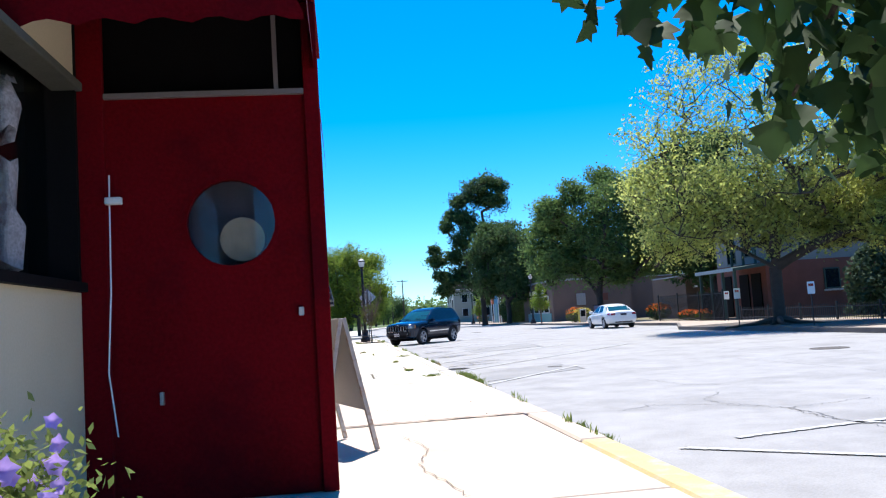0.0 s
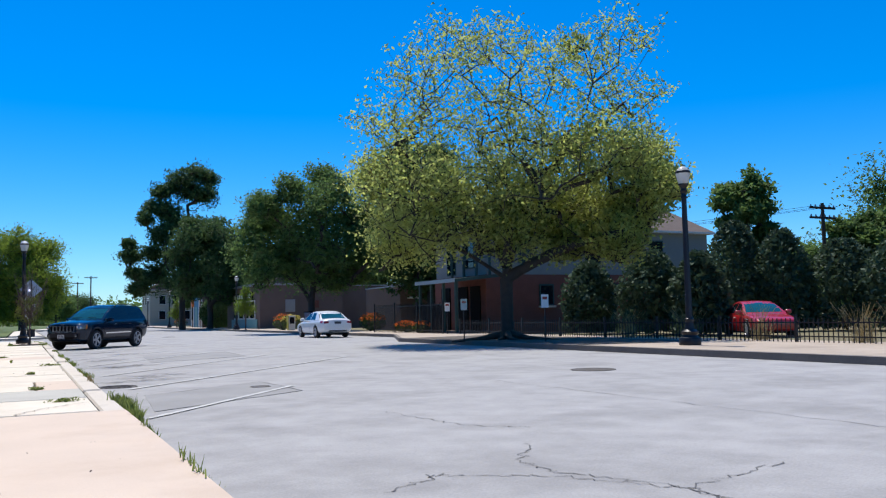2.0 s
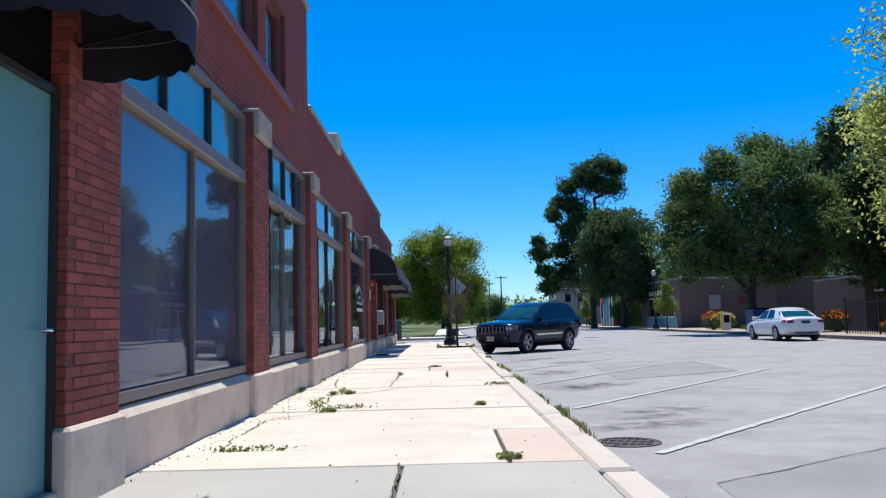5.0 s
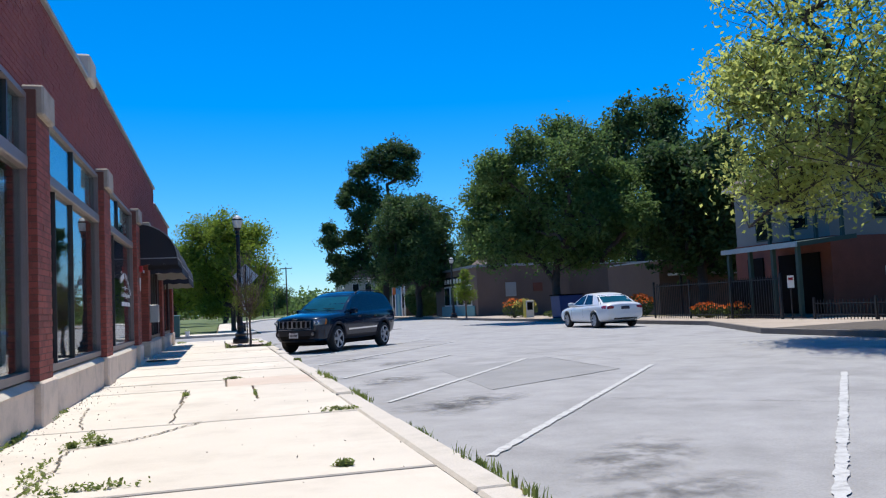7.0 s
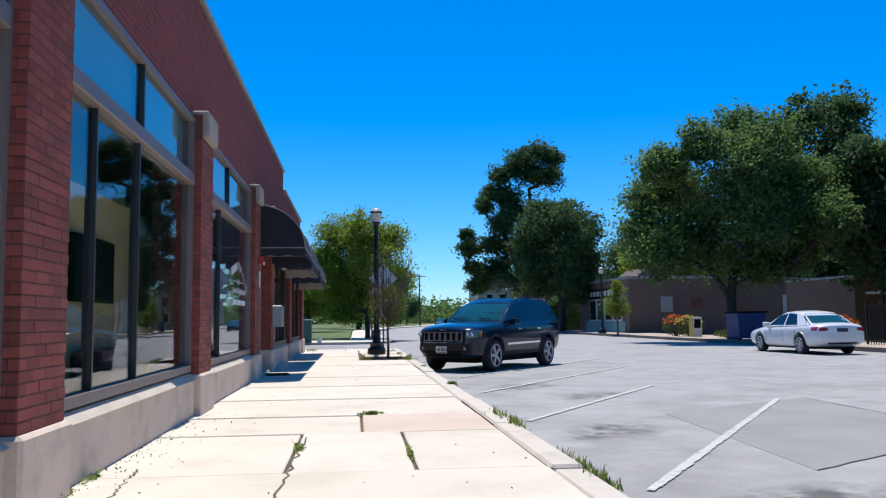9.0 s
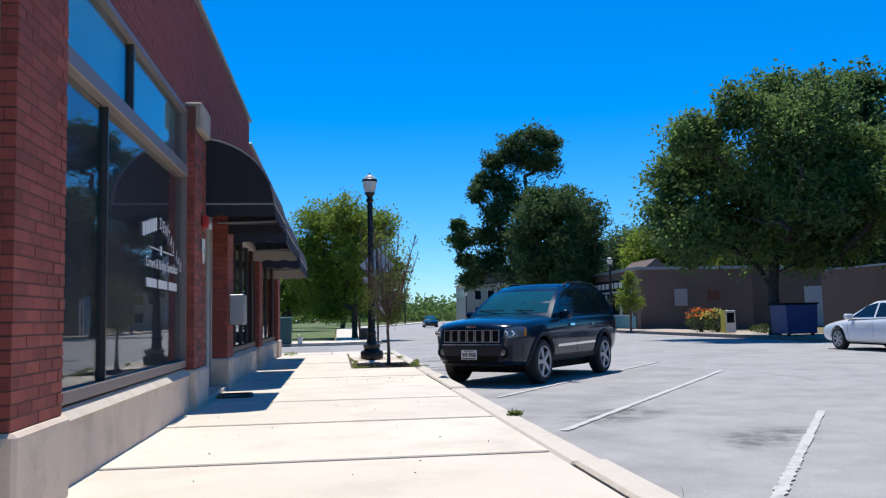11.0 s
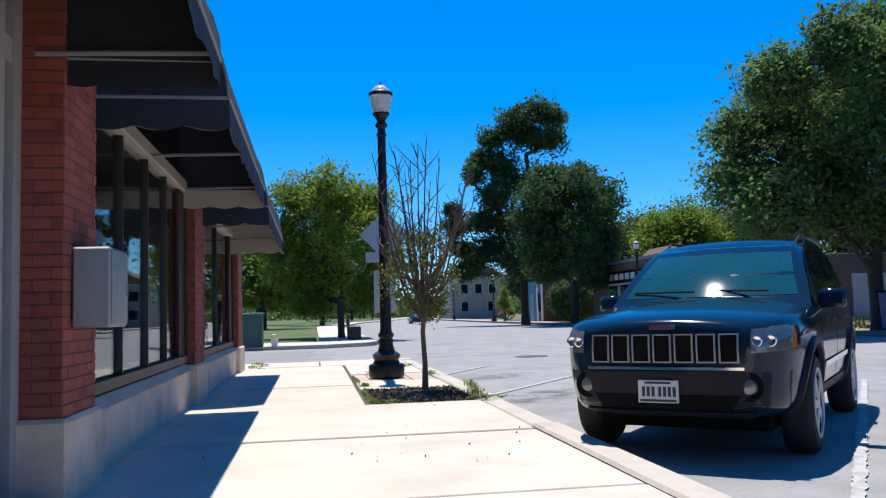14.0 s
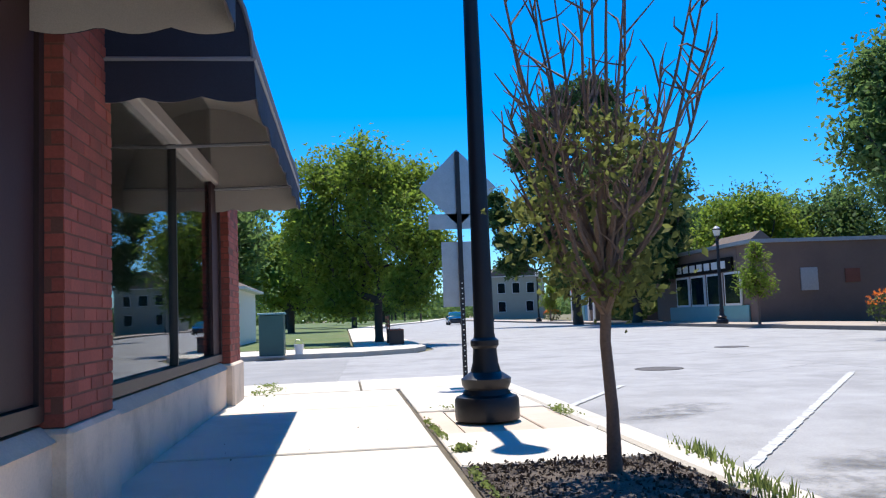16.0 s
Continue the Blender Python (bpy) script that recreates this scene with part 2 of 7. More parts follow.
def finish(name, bm, material, smooth=False):
    me = bpy.data.meshes.new(name)
    bmesh.ops.recalc_face_normals(bm, faces=bm.faces)
    bm.to_mesh(me)
    bm.free()
    me.materials.append(material)
    if smooth:
        me.polygons.foreach_set("use_smooth", [True] * len(me.polygons))
        me.set_sharp_from_angle(angle=radians(smooth if smooth is not True else 40))
    return me


def part(name, bm, material, parent, label="", smooth=False):
    """One mesh object under a thing or a part, from a bmesh or a mesh, in the thing's own coordinates."""
    if isinstance(bm, bpy.types.Mesh):
        me = bm
        if not me.materials:
            me.materials.append(material)
    else:
        me = finish(name, bm, material, smooth)
    ob = new(name, me)
    ob.parent = parent
    if label:
        ob["label"] = label
    return ob


def thing(name, m, label, category, group="", kind=""):
    ob = new(name)
    ob.empty_display_size = 0.2
    ob.matrix_world = m if isinstance(m, Matrix) else Matrix.Translation(m)
    return tagged(ob, label, category, group, kind)


def solid(name, bm, material, label, category, group="", kind="", loc=None, smooth=False):
    """A thing that is one mesh."""
    ob = new(name, finish(name, bm, material, smooth))
    if loc is not None:
        ob.matrix_world = loc if isinstance(loc, Matrix) else Matrix.Translation(loc)
    return tagged(ob, label, category, group, kind)


def box(x0, x1, y0, y1, z0, z1, bevel=0.0, bm=None):
    bm = bm or bmesh.new()
    vs = [bm.verts.new(p) for p in ((x0, y0, z0), (x1, y0, z0), (x1, y1, z0), (x0, y1, z0), (x0, y0, z1), (x1, y0, z1), (x1, y1, z1), (x0, y1, z1))]
    fs = [bm.faces.new([vs[i] for i in f]) for f in ((3, 2, 1, 0), (4, 5, 6, 7), (0, 1, 5, 4), (1, 2, 6, 5), (2, 3, 7, 6), (3, 0, 4, 7))]
    if bevel:
        es = {e for f in fs for e in f.edges}
        bmesh.ops.bevel(bm, geom=list(es), offset=bevel, segments=1, affect="EDGES")
    return bm


def lathe(profile, segs=20, bm=None, at=(0, 0, 0), caps=False):
    """A turned form round z from (radius, z) pairs, bottom to top."""
    bm = bm or bmesh.new()
    rings = []
    for r, z in profile:
        if r < 1e-5:
            rings.append([bm.verts.new((at[0], at[1], at[2] + z))])
        else:
            rings.append([bm.verts.new((at[0] + r * math.cos(a), at[1] + r * math.sin(a), at[2] + z)) for a in np.linspace(0, 2 * math.pi, segs, endpoint=False)])
    for a, b in zip(rings, rings[1:]):
        for i in range(segs):
            q = [a[i % len(a)], a[(i + 1) % len(a)], b[(i + 1) % len(b)], b[i % len(b)]]
            q = list(dict.fromkeys(q))
            if len(q) > 2:
                bm.faces.new(q)
    for ring in (rings[0], rings[-1]):
        if caps and len(ring) > 2:
            bm.faces.new(ring)
    return bm


def tube(pts, radii, segs=8, bm=None):
    """A tapered tube along points."""
    bm = bm or bmesh.new()
    pts = [Vector(p) for p in pts]
    if not hasattr(radii, "__len__"):
        radii = [radii] * len(pts)
    rings = []
    side = None
    for i, p in enumerate(pts):
        d = (pts[min(i + 1, len(pts) - 1)] - pts[max(i - 1, 0)]).normalized()
        if side is None:
            side = d.orthogonal().normalized()
        side = (side - d * side.dot(d)).normalized()
        up = d.cross(side)
        rings.append([bm.verts.new(p + radii[i] * (math.cos(a) * side + math.sin(a) * up)) for a in np.linspace(0, 2 * math.pi, segs, endpoint=False)])
    for a, b in zip(rings, rings[1:]):
        for i in range(segs):
            bm.faces.new((a[i], a[(i + 1) % segs], b[(i + 1) % segs], b[i]))
    bm.faces.new(rings[0][::-1])
    bm.faces.new(rings[-1])
    return bm


def sheet(points, z, thick, bm=None):
    """A flat plate with the given outline, its top at z."""
    bm = bm or bmesh.new()
    top = [bm.verts.new((x, y, z)) for x, y in points]
    low = [bm.verts.new((x, y, z - thick)) for x, y in points]
    bm.faces.new(top)
    bm.faces.new(low[::-1])
    n = len(points)
    for i in range(n):
        bm.faces.new((top[i], low[i], low[(i + 1) % n], top[(i + 1) % n]))
    return bm


def leaf_mesh(name, centers, size, rng, droop=0.0, aspect=0.5, lift=0.0):
    """Many small folded leaves: diamonds of four corners round the given centres; lift turns their faces to the sky."""
    c = np.asarray(centers, float)
    n = len(c)
    if lift:
        nn = rng.normal(size=(n, 3)) + np.array([0, 0, lift])
        nn /= np.linalg.norm(nn, axis=1)[:, None]
        d = np.cross(nn, rng.normal(size=(n, 3)))
        d /= np.linalg.norm(d, axis=1)[:, None] + 1e-9
        e = np.cross(nn, d)
    else:
        d = rng.normal(size=(n, 3))
        d[:, 2] -= droop
        d /= np.linalg.norm(d, axis=1)[:, None]
        e = np.cross(d, rng.normal(size=(n, 3)))
        e /= np.linalg.norm(e, axis=1)[:, None] + 1e-9
        nn = np.cross(d, e)
    s = size * rng.uniform(0.6, 1.4, (n, 1))
    v = np.stack([c - d * s * 0.5, c + e * s * aspect * 0.5 + nn * s * 0.08, c + d * s * 0.5, c - e * s * aspect * 0.5 + nn * s * 0.08], 1).reshape(-1, 3)
    f = np.arange(4 * n).reshape(-1, 4)
    return mesh_arrays(name, v, f)


def limb_mesh(name, p, parent, r):
    """Tapered limbs between linked joints, each no thicker than the one that bears it."""
    a, b = parent[1:], np.arange(1, len(p))
    d = p[b] - p[a]
    d /= np.linalg.norm(d, axis=1)[:, None] + 1e-9
    ref = np.where(np.abs(d[:, 2:3]) > 0.9, np.array([[1.0, 0, 0]]), np.array([[0, 0, 1.0]]))
    side = np.cross(d, ref)
    side /= np.linalg.norm(side, axis=1)[:, None] + 1e-9
    up = np.cross(d, side)
    verts, faces, base = [], [], 0
    thick = r[b] > 0.04
    for k, pick in ((9, thick), (4, ~thick)):
        if not pick.any():
            continue
        ang = np.linspace(0, 2 * math.pi, k, endpoint=False)
        dirs = side[pick][:, None] * np.cos(ang)[None, :, None] + up[pick][:, None] * np.sin(ang)[None, :, None]
        r0 = np.minimum(r[a][pick], r[b][pick] * 1.35)[:, None, None]
        low = p[a][pick][:, None] - d[pick][:, None] * r0 * 0.4 + dirs * r0
        top = p[b][pick][:, None] + dirs * r[b][pick][:, None, None]
        m = int(pick.sum())
        verts.append(np.stack([low, top], 1).reshape(-1, 3))
        off = base + np.arange(m)[:, None] * 2 * k
        i0, i1 = np.arange(k)[None], (np.arange(k)[None] + 1) % k
        faces.append(np.stack([off + i0, off + i1, off + k + i1, off + k + i0], 2).reshape(-1, 4))
        base += m * 2 * k
    me = mesh_arrays(name, np.concatenate(verts), np.concatenate(faces))
    me.polygons.foreach_set("use_smooth", [True] * len(me.polygons))
    return me


def tree(loc, lobes, trunk_r, fork, leaf, leaf_size, per_lobe, clump, label, seed, bark="bark", name="tree", group="", stems=(), hollow=0.35, lift=0.9, spray=0.2):
    """A tree grown from its foot: trunk, stems, a limb to each lobe of the crown and a twig to each spray of leaves.
    lobes: (x, y, z, rx, ry, rz, density) about the foot; stems: ends of the main leaders."""
    rng = np.random.default_rng(seed)
    t = thing(name, loc, label, "tree", group)
    p, par = [np.zeros(3) - np.array([0, 0, 0.1])], [-1]

    def grow(frm, end, step, wob):
        a = p[frm].copy()
        n = max(1, int(np.linalg.norm(end - a) / step))
        sag = rng.normal(size=3) * wob * np.linalg.norm(end - a)
        for i in range(1, n + 1):
            u = i / n
            p.append(a + (end - a) * u + sag * math.sin(math.pi * u) + np.array([0, 0, 0.1 * np.linalg.norm((end - a)[:2]) * math.sin(math.pi * u)]))
            par.append(frm if i == 1 else len(p) - 2)
        return len(p) - 1

    f = grow(0, np.array([0, 0, fork]), fork / 5, 0.015)
    for st in stems or [(0.05, 0.05, fork + 0.55 * (max(lb[2] for lb in lobes) - fork))]:
        grow(f, np.array(st, float), 0.5, 0.04)

    def nearest(q, first):
        a = np.array(p[first:])
        dd = np.linalg.norm(a - q, axis=1)
        return first + int(np.argmin(dd + 1.1 * np.maximum(0, a[:, 2] - q[2] + 0.45 * dd)))

    cents = []
    for lx, ly, lz, rx, ry, rz, *dens in sorted(lobes, key=lambda q: q[2]):
        end = np.array([lx, ly, lz])
        grow(nearest(end, f), end, 0.45, 0.07)
        nc = max(5, int(per_lobe * (dens[0] if dens else 1) / clump))
        u = rng.normal(size=(nc, 3))
        u /= np.linalg.norm(u, axis=1)[:, None]
        rad = rng.uniform(hollow, 1.0, (nc, 1)) * rng.uniform(0.7, 1.18, (nc, 1))
        cc = end + u * rad * np.array([rx, ry, rz])
        for q in cc:
            grow(nearest(q, max(f, len(p) - 400)), q, 0.5, 0.08)
        size = (rx + ry + rz) / 3
        sp = rng.normal(size=(nc, clump, 3)) * size * spray * rng.uniform(0.5, 1.4, (nc, 1, 1)) * np.array([1, 1, 0.7])
        cents.append((cc[:, None] + sp).reshape(-1, 3))
    p, par = np.array(p), np.array(par)
    w = np.ones(len(p))
    for i in range(len(p) - 1, 0, -1):
        w[par[i]] += w[i]
    r = np.maximum(trunk_r * (w / w[1]) ** 0.42, 0.006)
    r[0] *= 1.5
    me = limb_mesh("trunk", p, par, r)
    part("trunk", me, M[bark], t)
    part("crown", leaf_mesh("crown", np.concatenate(cents), leaf_size, rng, lift=lift), M[leaf], t)
    return t


def facing_lobes(spots, dense, across, deep=(0.9, -1.0, 0.3, -0.4), flat=0.85, swell=1.5, open_above=99.0, narrow=1.0):
    """Lobes from (sideways, height, radius) spots of a crown, staggered in depth; dense gives the fill by height."""
    ax, ay = across
    out = []
    for i, (u, z, r_) in enumerate(spots):
        v = deep[i % len(deep)]
        r_ *= swell if z < open_above else swell * 1.15
        u *= narrow
        out.append((ax * u - ay * v, ay * u + ax * v, z, r_, r_, r_ * flat, dense(z)))
    return out


def grid_lobes(w, z0, z1, seed, n=9, r=0.3, depth=None, shape=1.0):
    """Lobes filling a rounded crown w wide between two heights."""
    rng = np.random.default_rng(seed)
    out = []
    zc, zr = (z0 + z1) / 2, (z1 - z0) / 2
    for i in range(n):
        h = -0.75 + 1.5 * (i + 0.5) / n
        ring = math.sqrt(max(0.05, 1 - h * h)) ** shape
        a = i * 2.4 + rng.uniform(-0.4, 0.4)
        q = w * r * rng.uniform(0.62, 0.85)
        rr = max(0.2, w / 2 - q) * ring * rng.uniform(0.75, 1.05)
        out.append((rr * math.cos(a), rr * math.sin(a), zc + h * (zr - q * 0.8) * 1.3, q, q, q * 0.85))
    return out


# ---- ground ----
ROAD = -0.12
solid("ground", sheet([(-900, -900), (900, -900), (900, 1500), (-900, 1500)], ROAD - 0.03, 0.05), M["earth"], "bare earth and dry grass reaching the horizon", "ground", kind="structure")
solid("road", sheet([(3.15, -60), (14.2, -60), (14.2, 30), (16.6, 36), (16.6, 100), (18.6, 158), (31, 205), (44, 270), (31, 270), (13.8, 160), (7, 130), (3.6, 100), (3.6, 57), (3.0, 55.2), (1.5, 54.4), (-60, 54.4), (-60, 45.1), (3.15, 45.1)], ROAD, 0.02),
      M["asphalt"], "sun-bleached grey asphalt street with cracks", "road", kind="structure")
walk_base = thing("pavement", (0, 0, 0), "pale concrete footway of cracked slabs", "pavement", kind="structure")
part("base", box(-0.25, 2.83, -40, 45.0, -0.14, -0.03), M["joint"], walk_base)
far_walk = solid("pavement_far", sheet([(14.42, -60), (18.4, -60), (20, 60), (20, 100), (21, 148), (33.5, 203), (47, 270), (44.3, 270), (31.3, 205), (18.82, 158), (16.82, 100), (16.82, 36.2), (14.42, 30.2)], 0.0, 0.15), M["concrete_tan"],
                 "pale concrete footway on the opposite side", "pavement", kind="structure")
solid("pavement_beyond", sheet([(-40, 54.65), (1.6, 54.65), (2.9, 55.5), (3.35, 57), (3.35, 100), (6.75, 130), (13.5, 160), (30.7, 270), (28.7, 270), (11.5, 160), (4.8, 130), (1.4, 100), (1.4, 58.2), (-40, 58.2)], -0.01, 0.13), M["concrete"],
      "concrete footway beyond the side street", "pavement", kind="structure")
solid("lawn", sheet([(-60, 58.3), (1.3, 58.3), (1.3, 100), (4.7, 130), (11.3, 160), (28, 270), (-60, 270)], 0.0, 0.1), M["grass"], "mown grass lot with dry patches", "lawn", kind="structure")

# kerb stones, end to end
kerb = thing("kerb", (0, 0, 0), "worn concrete kerb with a strip of faded yellow paint", "kerb", kind="structure")
rk = random.Random(5)
y = -40.0
while y < 45.0:
    ln = min(rk.uniform(2.2, 3.0), 45.05 - y)
    if y < 6.2 < y + ln:
        ln = 6.2 - y
    if y == 6.2:
        y = 10.95
        continue
    dx = rk.uniform(-0.012, 0.012)
    bm = box(2.84 + dx, 3.06 + dx, y + 0.008, y + ln - 0.008, -0.16, 0.0 + rk.uniform(-0.015, 0.008), 0.02)
    part("kerb_stone", bm, M["yellow"] if y < 2.6 else M["concrete_pink"] if y < 9.5 else M["curb"], kerb)
    y += ln
kerb_far = thing("kerb_far", (0, 0, 0), "low concrete kerb across the street, coloured dark for shade", "kerb", kind="structure")
bm = sheet([(14.2, -60), (14.42, -60), (14.42, 30.2), (16.82, 36.2), (16.82, 100), (18.82, 158), (31.2, 205), (44.2, 270), (44.0, 270), (31, 205), (18.6, 158), (16.6, 100), (16.6, 36), (14.2, 30)], 0.01, 0.16)
part("kerb_line", bm, M["old_kerb"], kerb_far)

# slabs of the footway: (x0, x1, y0, y1, kind)
ROWS = [(-3.0, 0), (-1.4, 0), (0.4, 0), (2.6, 1), (6.2, 1), (10.95, 7), (12.5, 3), (13.85, 9), (15.5, 7), (17.25, 7), (20.2, 7), (21.9, 8),
        (23.75, 4), (25.07, 7), (26.9, 7), (28.9, 7), (30.9, 7), (32.5, 7), (34.6, 7), (36.7, 5), (39.1, 5), (41.6, 6), (43.4, 0), (45.0, 0)]
rs = random.Random(11)
for (ya, kd), (yb, _) in zip(ROWS, ROWS[1:]):
    cuts = [-0.2, rs.uniform(1.1, 1.7), 2.83] if kd == 0 else [-0.2, 2.83]
    if ya == 6.2:
        cuts = [-0.2, 3.07]
    if kd == 8:
        cuts = [-0.2, 1.15, 1.98, 2.83]
    if kd == 3:
        cuts = [-0.2, 1.64, 2.83]
    if kd == 9:
        cuts = [-0.2, 2.33, 2.83]
    if kd == 4:
        cuts = [-0.2, 1.65, 2.83]
    if kd in (5, 6):
        cuts = [-0.2, 1.70]
    for i, (xa, xb) in enumerate(zip(cuts, cuts[1:])):
        g = 0.013
        tilt = rs.uniform(-0.008, 0.008)
        bm = bmesh.new()
        box(xa + g, xb - g, ya + g + rs.uniform(0, 0.012), yb - g - rs.uniform(0, 0.012), -0.09, 0.0, 0.008, bm)
        for v in bm.verts:
            v.co.z += tilt * (v.co.y - ya) / (yb - ya) - 0.003
        mm = "concrete_pink" if (kd in (1, 2) or (kd in (4, 9) and i == 1)) else "concrete_grey" if kd == 3 else "concrete"
        part("slab", bm, M[mm], walk_base)
for x0, x1, y0, y1 in ((1.72, 2.83, 38.35, 39.6), (1.72, 2.83, 41.0, 43.4)):
    part("slab", box(x0 + 0.01, x1 - 0.01, y0 + 0.012, y1 - 0.012, -0.09, -0.004, 0.008), M["concrete"], walk_base)
for x0, x1, y0, y1 in ((1.72, 1.95, 39.6, 41.0), (2.5, 2.83, 39.6, 41.0)):
    part("slab", box(x0 + 0.01, x1 - 0.01, y0 + 0.012, y1 - 0.012, -0.09, -0.012, 0.008), M["concrete_pink"], walk_base)

# ---- the red brick building ----
FX = 0.0                               # front of the piers
WX = -0.22                             # front of the wall between them
PIERS = [(11.15, 11.95), (12.75, 13.45), (17.0, 17.75), (20.75, 21.4), (25.4, 26.1), (30.2, 30.9), (32.8, 33.4), (37.4, 38.1), (42.35, 43.1)]
bld = thing("building", (0, 0, 0), "red brick shop building with a two-storey end and stepped parapet", "building", kind="structure")


def brick_run(rng, along0, along1, z0, z1, L=0.176, H=0.053, gap=0.008, side=0.002):
    """Brick places in running bond on a strip: (from, to, low, high)."""
    out, row, z = [], 0, z0
    while z + H * 0.5 < z1:
        a = along0 - (L + side) * (0.5 if row % 2 else 0.0)
        while a < along1 - 0.02:
            lo, hi = max(a, along0), min(a + L, along1)
            if hi - lo > 0.03:
                out.append((lo, hi, z, min(z + H, z1)))
            a += L + side
        z += H + gap
        row += 1
    return out


def brick_mesh(name, runs, axis, face, proud, rng):
    """Bricks of a wall as one mesh. axis 'x': the wall faces +x; '-y': it faces -y."""
    v, f = [], []
    for a, b, z0, z1 in runs:
        d = proud + rng.uniform(-0.003, 0.003)
        n = len(v)
        c = 0.0015
        for s, off in ((0, 0.0), (c, d)):
            for p, z in ((a + s, z0 + s), (b - s, z0 + s), (b - s, z1 - s), (a + s, z1 - s)):
                v.append((face + off, p, z) if axis == "x" else (p, face - off, z))
        f += [(n + 4, n + 5, n + 6, n + 7)] + [(n + i, n + (i + 1) % 4, n + 4 + (i + 1) % 4, n + 4 + i) for i in range(4)]
    me = mesh_arrays(name, v, f)
    me.shade_flat()
    return me


rb = random.Random(3)
# wall bands: (y0, y1, z0, z1)
def wall_band(y0, y1, z0, z1, holes=()):
    bm = bmesh.new()
    cells_y = sorted({y0, y1, *[h[0] for h in holes], *[h[1] for h in holes]})
    cells_z = sorted({z0, z1, *[h[2] for h in holes], *[h[3] for h in holes]})
    runs = []
    for a, b in zip(cells_y, cells_y[1:]):
        for c, d in zip(cells_z, cells_z[1:]):
            if any(h[0] <= a and b <= h[1] and h[2] <= c and d <= h[3] for h in holes):
                continue
            box(-0.62, WX + 0.08, a, b, c, d, 0, bm)
            runs += brick_run(rb, a, b, c, d)
    part("wall", bm, M["mortar"], bld)
    me = brick_mesh("bricks", runs, "x", WX + 0.08, 0.012, rb)
    ob = part("bricks", me, M["brick_w"], bld)
    ob["kind"] = "stuff"


UP = [(12.3, 13.6, 3.95, 5.1), (14.2, 15.62, 3.95, 5.1), (16.3, 17.85, 3.95, 5.1), (18.3, 19.55, 3.95, 5.1)]
wall_band(11.15, 21.4, 3.1, 5.9, UP)
wall_band(21.4, 24.75, 3.1, 4.32)
wall_band(24.75, 36.8, 3.1, 4.52)
wall_band(36.8, 43.1, 3.1, 4.1)
# south end wall and back, with the roofs
part("end_wall", box(-14, -0.14, 10.9, 11.15, -0.1, 5.9), M["mortar"], bld)
me = brick_mesh("bricks", brick_run(rb, -9.0, -0.14, 0.42, 5.8), "-y", 10.9, 0.012, rb)
part("bricks", me, M["brick_w"], bld)["kind"] = "stuff"
part("end_wall", box(-14, -0.62, 43.1, 43.35, -0.1, 4.1), M["brick_w"], bld)
part("back_wall", box(-14.3, -14, 10.9, 43.35, -0.1, 4.3), M["brick_w"], bld)
part("roof", box(-14, -0.62, 11.15, 21.2, 5.4, 5.55), M["black_paint"], bld)
part("roof", box(-14, -0.62, 21.4, 43.1, 3.75, 3.9), M["black_paint"], bld)
part("party_wall", box(-14, -0.62, 21.2, 21.4, 3.75, 5.9), M["brick_w"], bld)
for y0, y1, z in ((10.86, 21.44, 5.9), (21.44, 24.72, 4.32), (25.3, 36.84, 4.52), (36.84, 43.38, 4.1)):
    part("coping", box(-0.68, -0.08, y0, y1, z, z + 0.05, 0.01), M["coping"], bld)
part("coping_stone", box(-0.66, -0.06, 24.72, 25.3, 4.32, 4.68, 0.03), M["stone"], bld, "pale stone step in the parapet")
part("sill", box(-0.3, -0.06, 11.96, 19.8, 3.82, 3.95, 0.015), M["brown_trim"], bld, "long red-brown painted sill")
# plinth between piers, with a ledge
for (a0, a1), (b0, b1) in zip(PIERS[1:], PIERS[2:]):
    if a0 == 30.2:
        continue
    part("plinth", box(-0.5, -0.04, a1, b0, -0.12, 0.36, 0.0), M["plinth"], bld)
    bm = box(-0.5, -0.02, a1 + 0.01, b0 - 0.01, 0.36, 0.42, 0.0)
    for v in bm.verts:
        if v.co.x > -0.1 and v.co.z > 0.4:
            v.co.x -= 0.07
    part("ledge", bm, M["stone"], bld)
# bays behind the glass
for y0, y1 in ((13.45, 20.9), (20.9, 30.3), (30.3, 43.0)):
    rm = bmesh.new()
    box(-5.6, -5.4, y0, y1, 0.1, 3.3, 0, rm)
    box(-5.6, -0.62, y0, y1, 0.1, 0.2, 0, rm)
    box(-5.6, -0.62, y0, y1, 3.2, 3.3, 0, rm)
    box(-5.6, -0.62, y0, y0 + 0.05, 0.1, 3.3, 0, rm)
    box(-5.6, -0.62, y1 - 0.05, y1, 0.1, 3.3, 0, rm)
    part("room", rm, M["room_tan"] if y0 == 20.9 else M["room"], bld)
part("partition", box(-0.8, -0.7, 21.5, 28.0, 0.2, 2.1), M["room_tan"], bld, "beige inner wall")
part("wall_screen", box(-0.7, -0.64, 23.5, 24.6, 1.12, 1.68, 0.01), M["black_paint"], bld)
part("counter", box(-0.69, -0.45, 23.6, 24.9, 0.2, 0.72, 0.02), M["brown_trim"], bld)

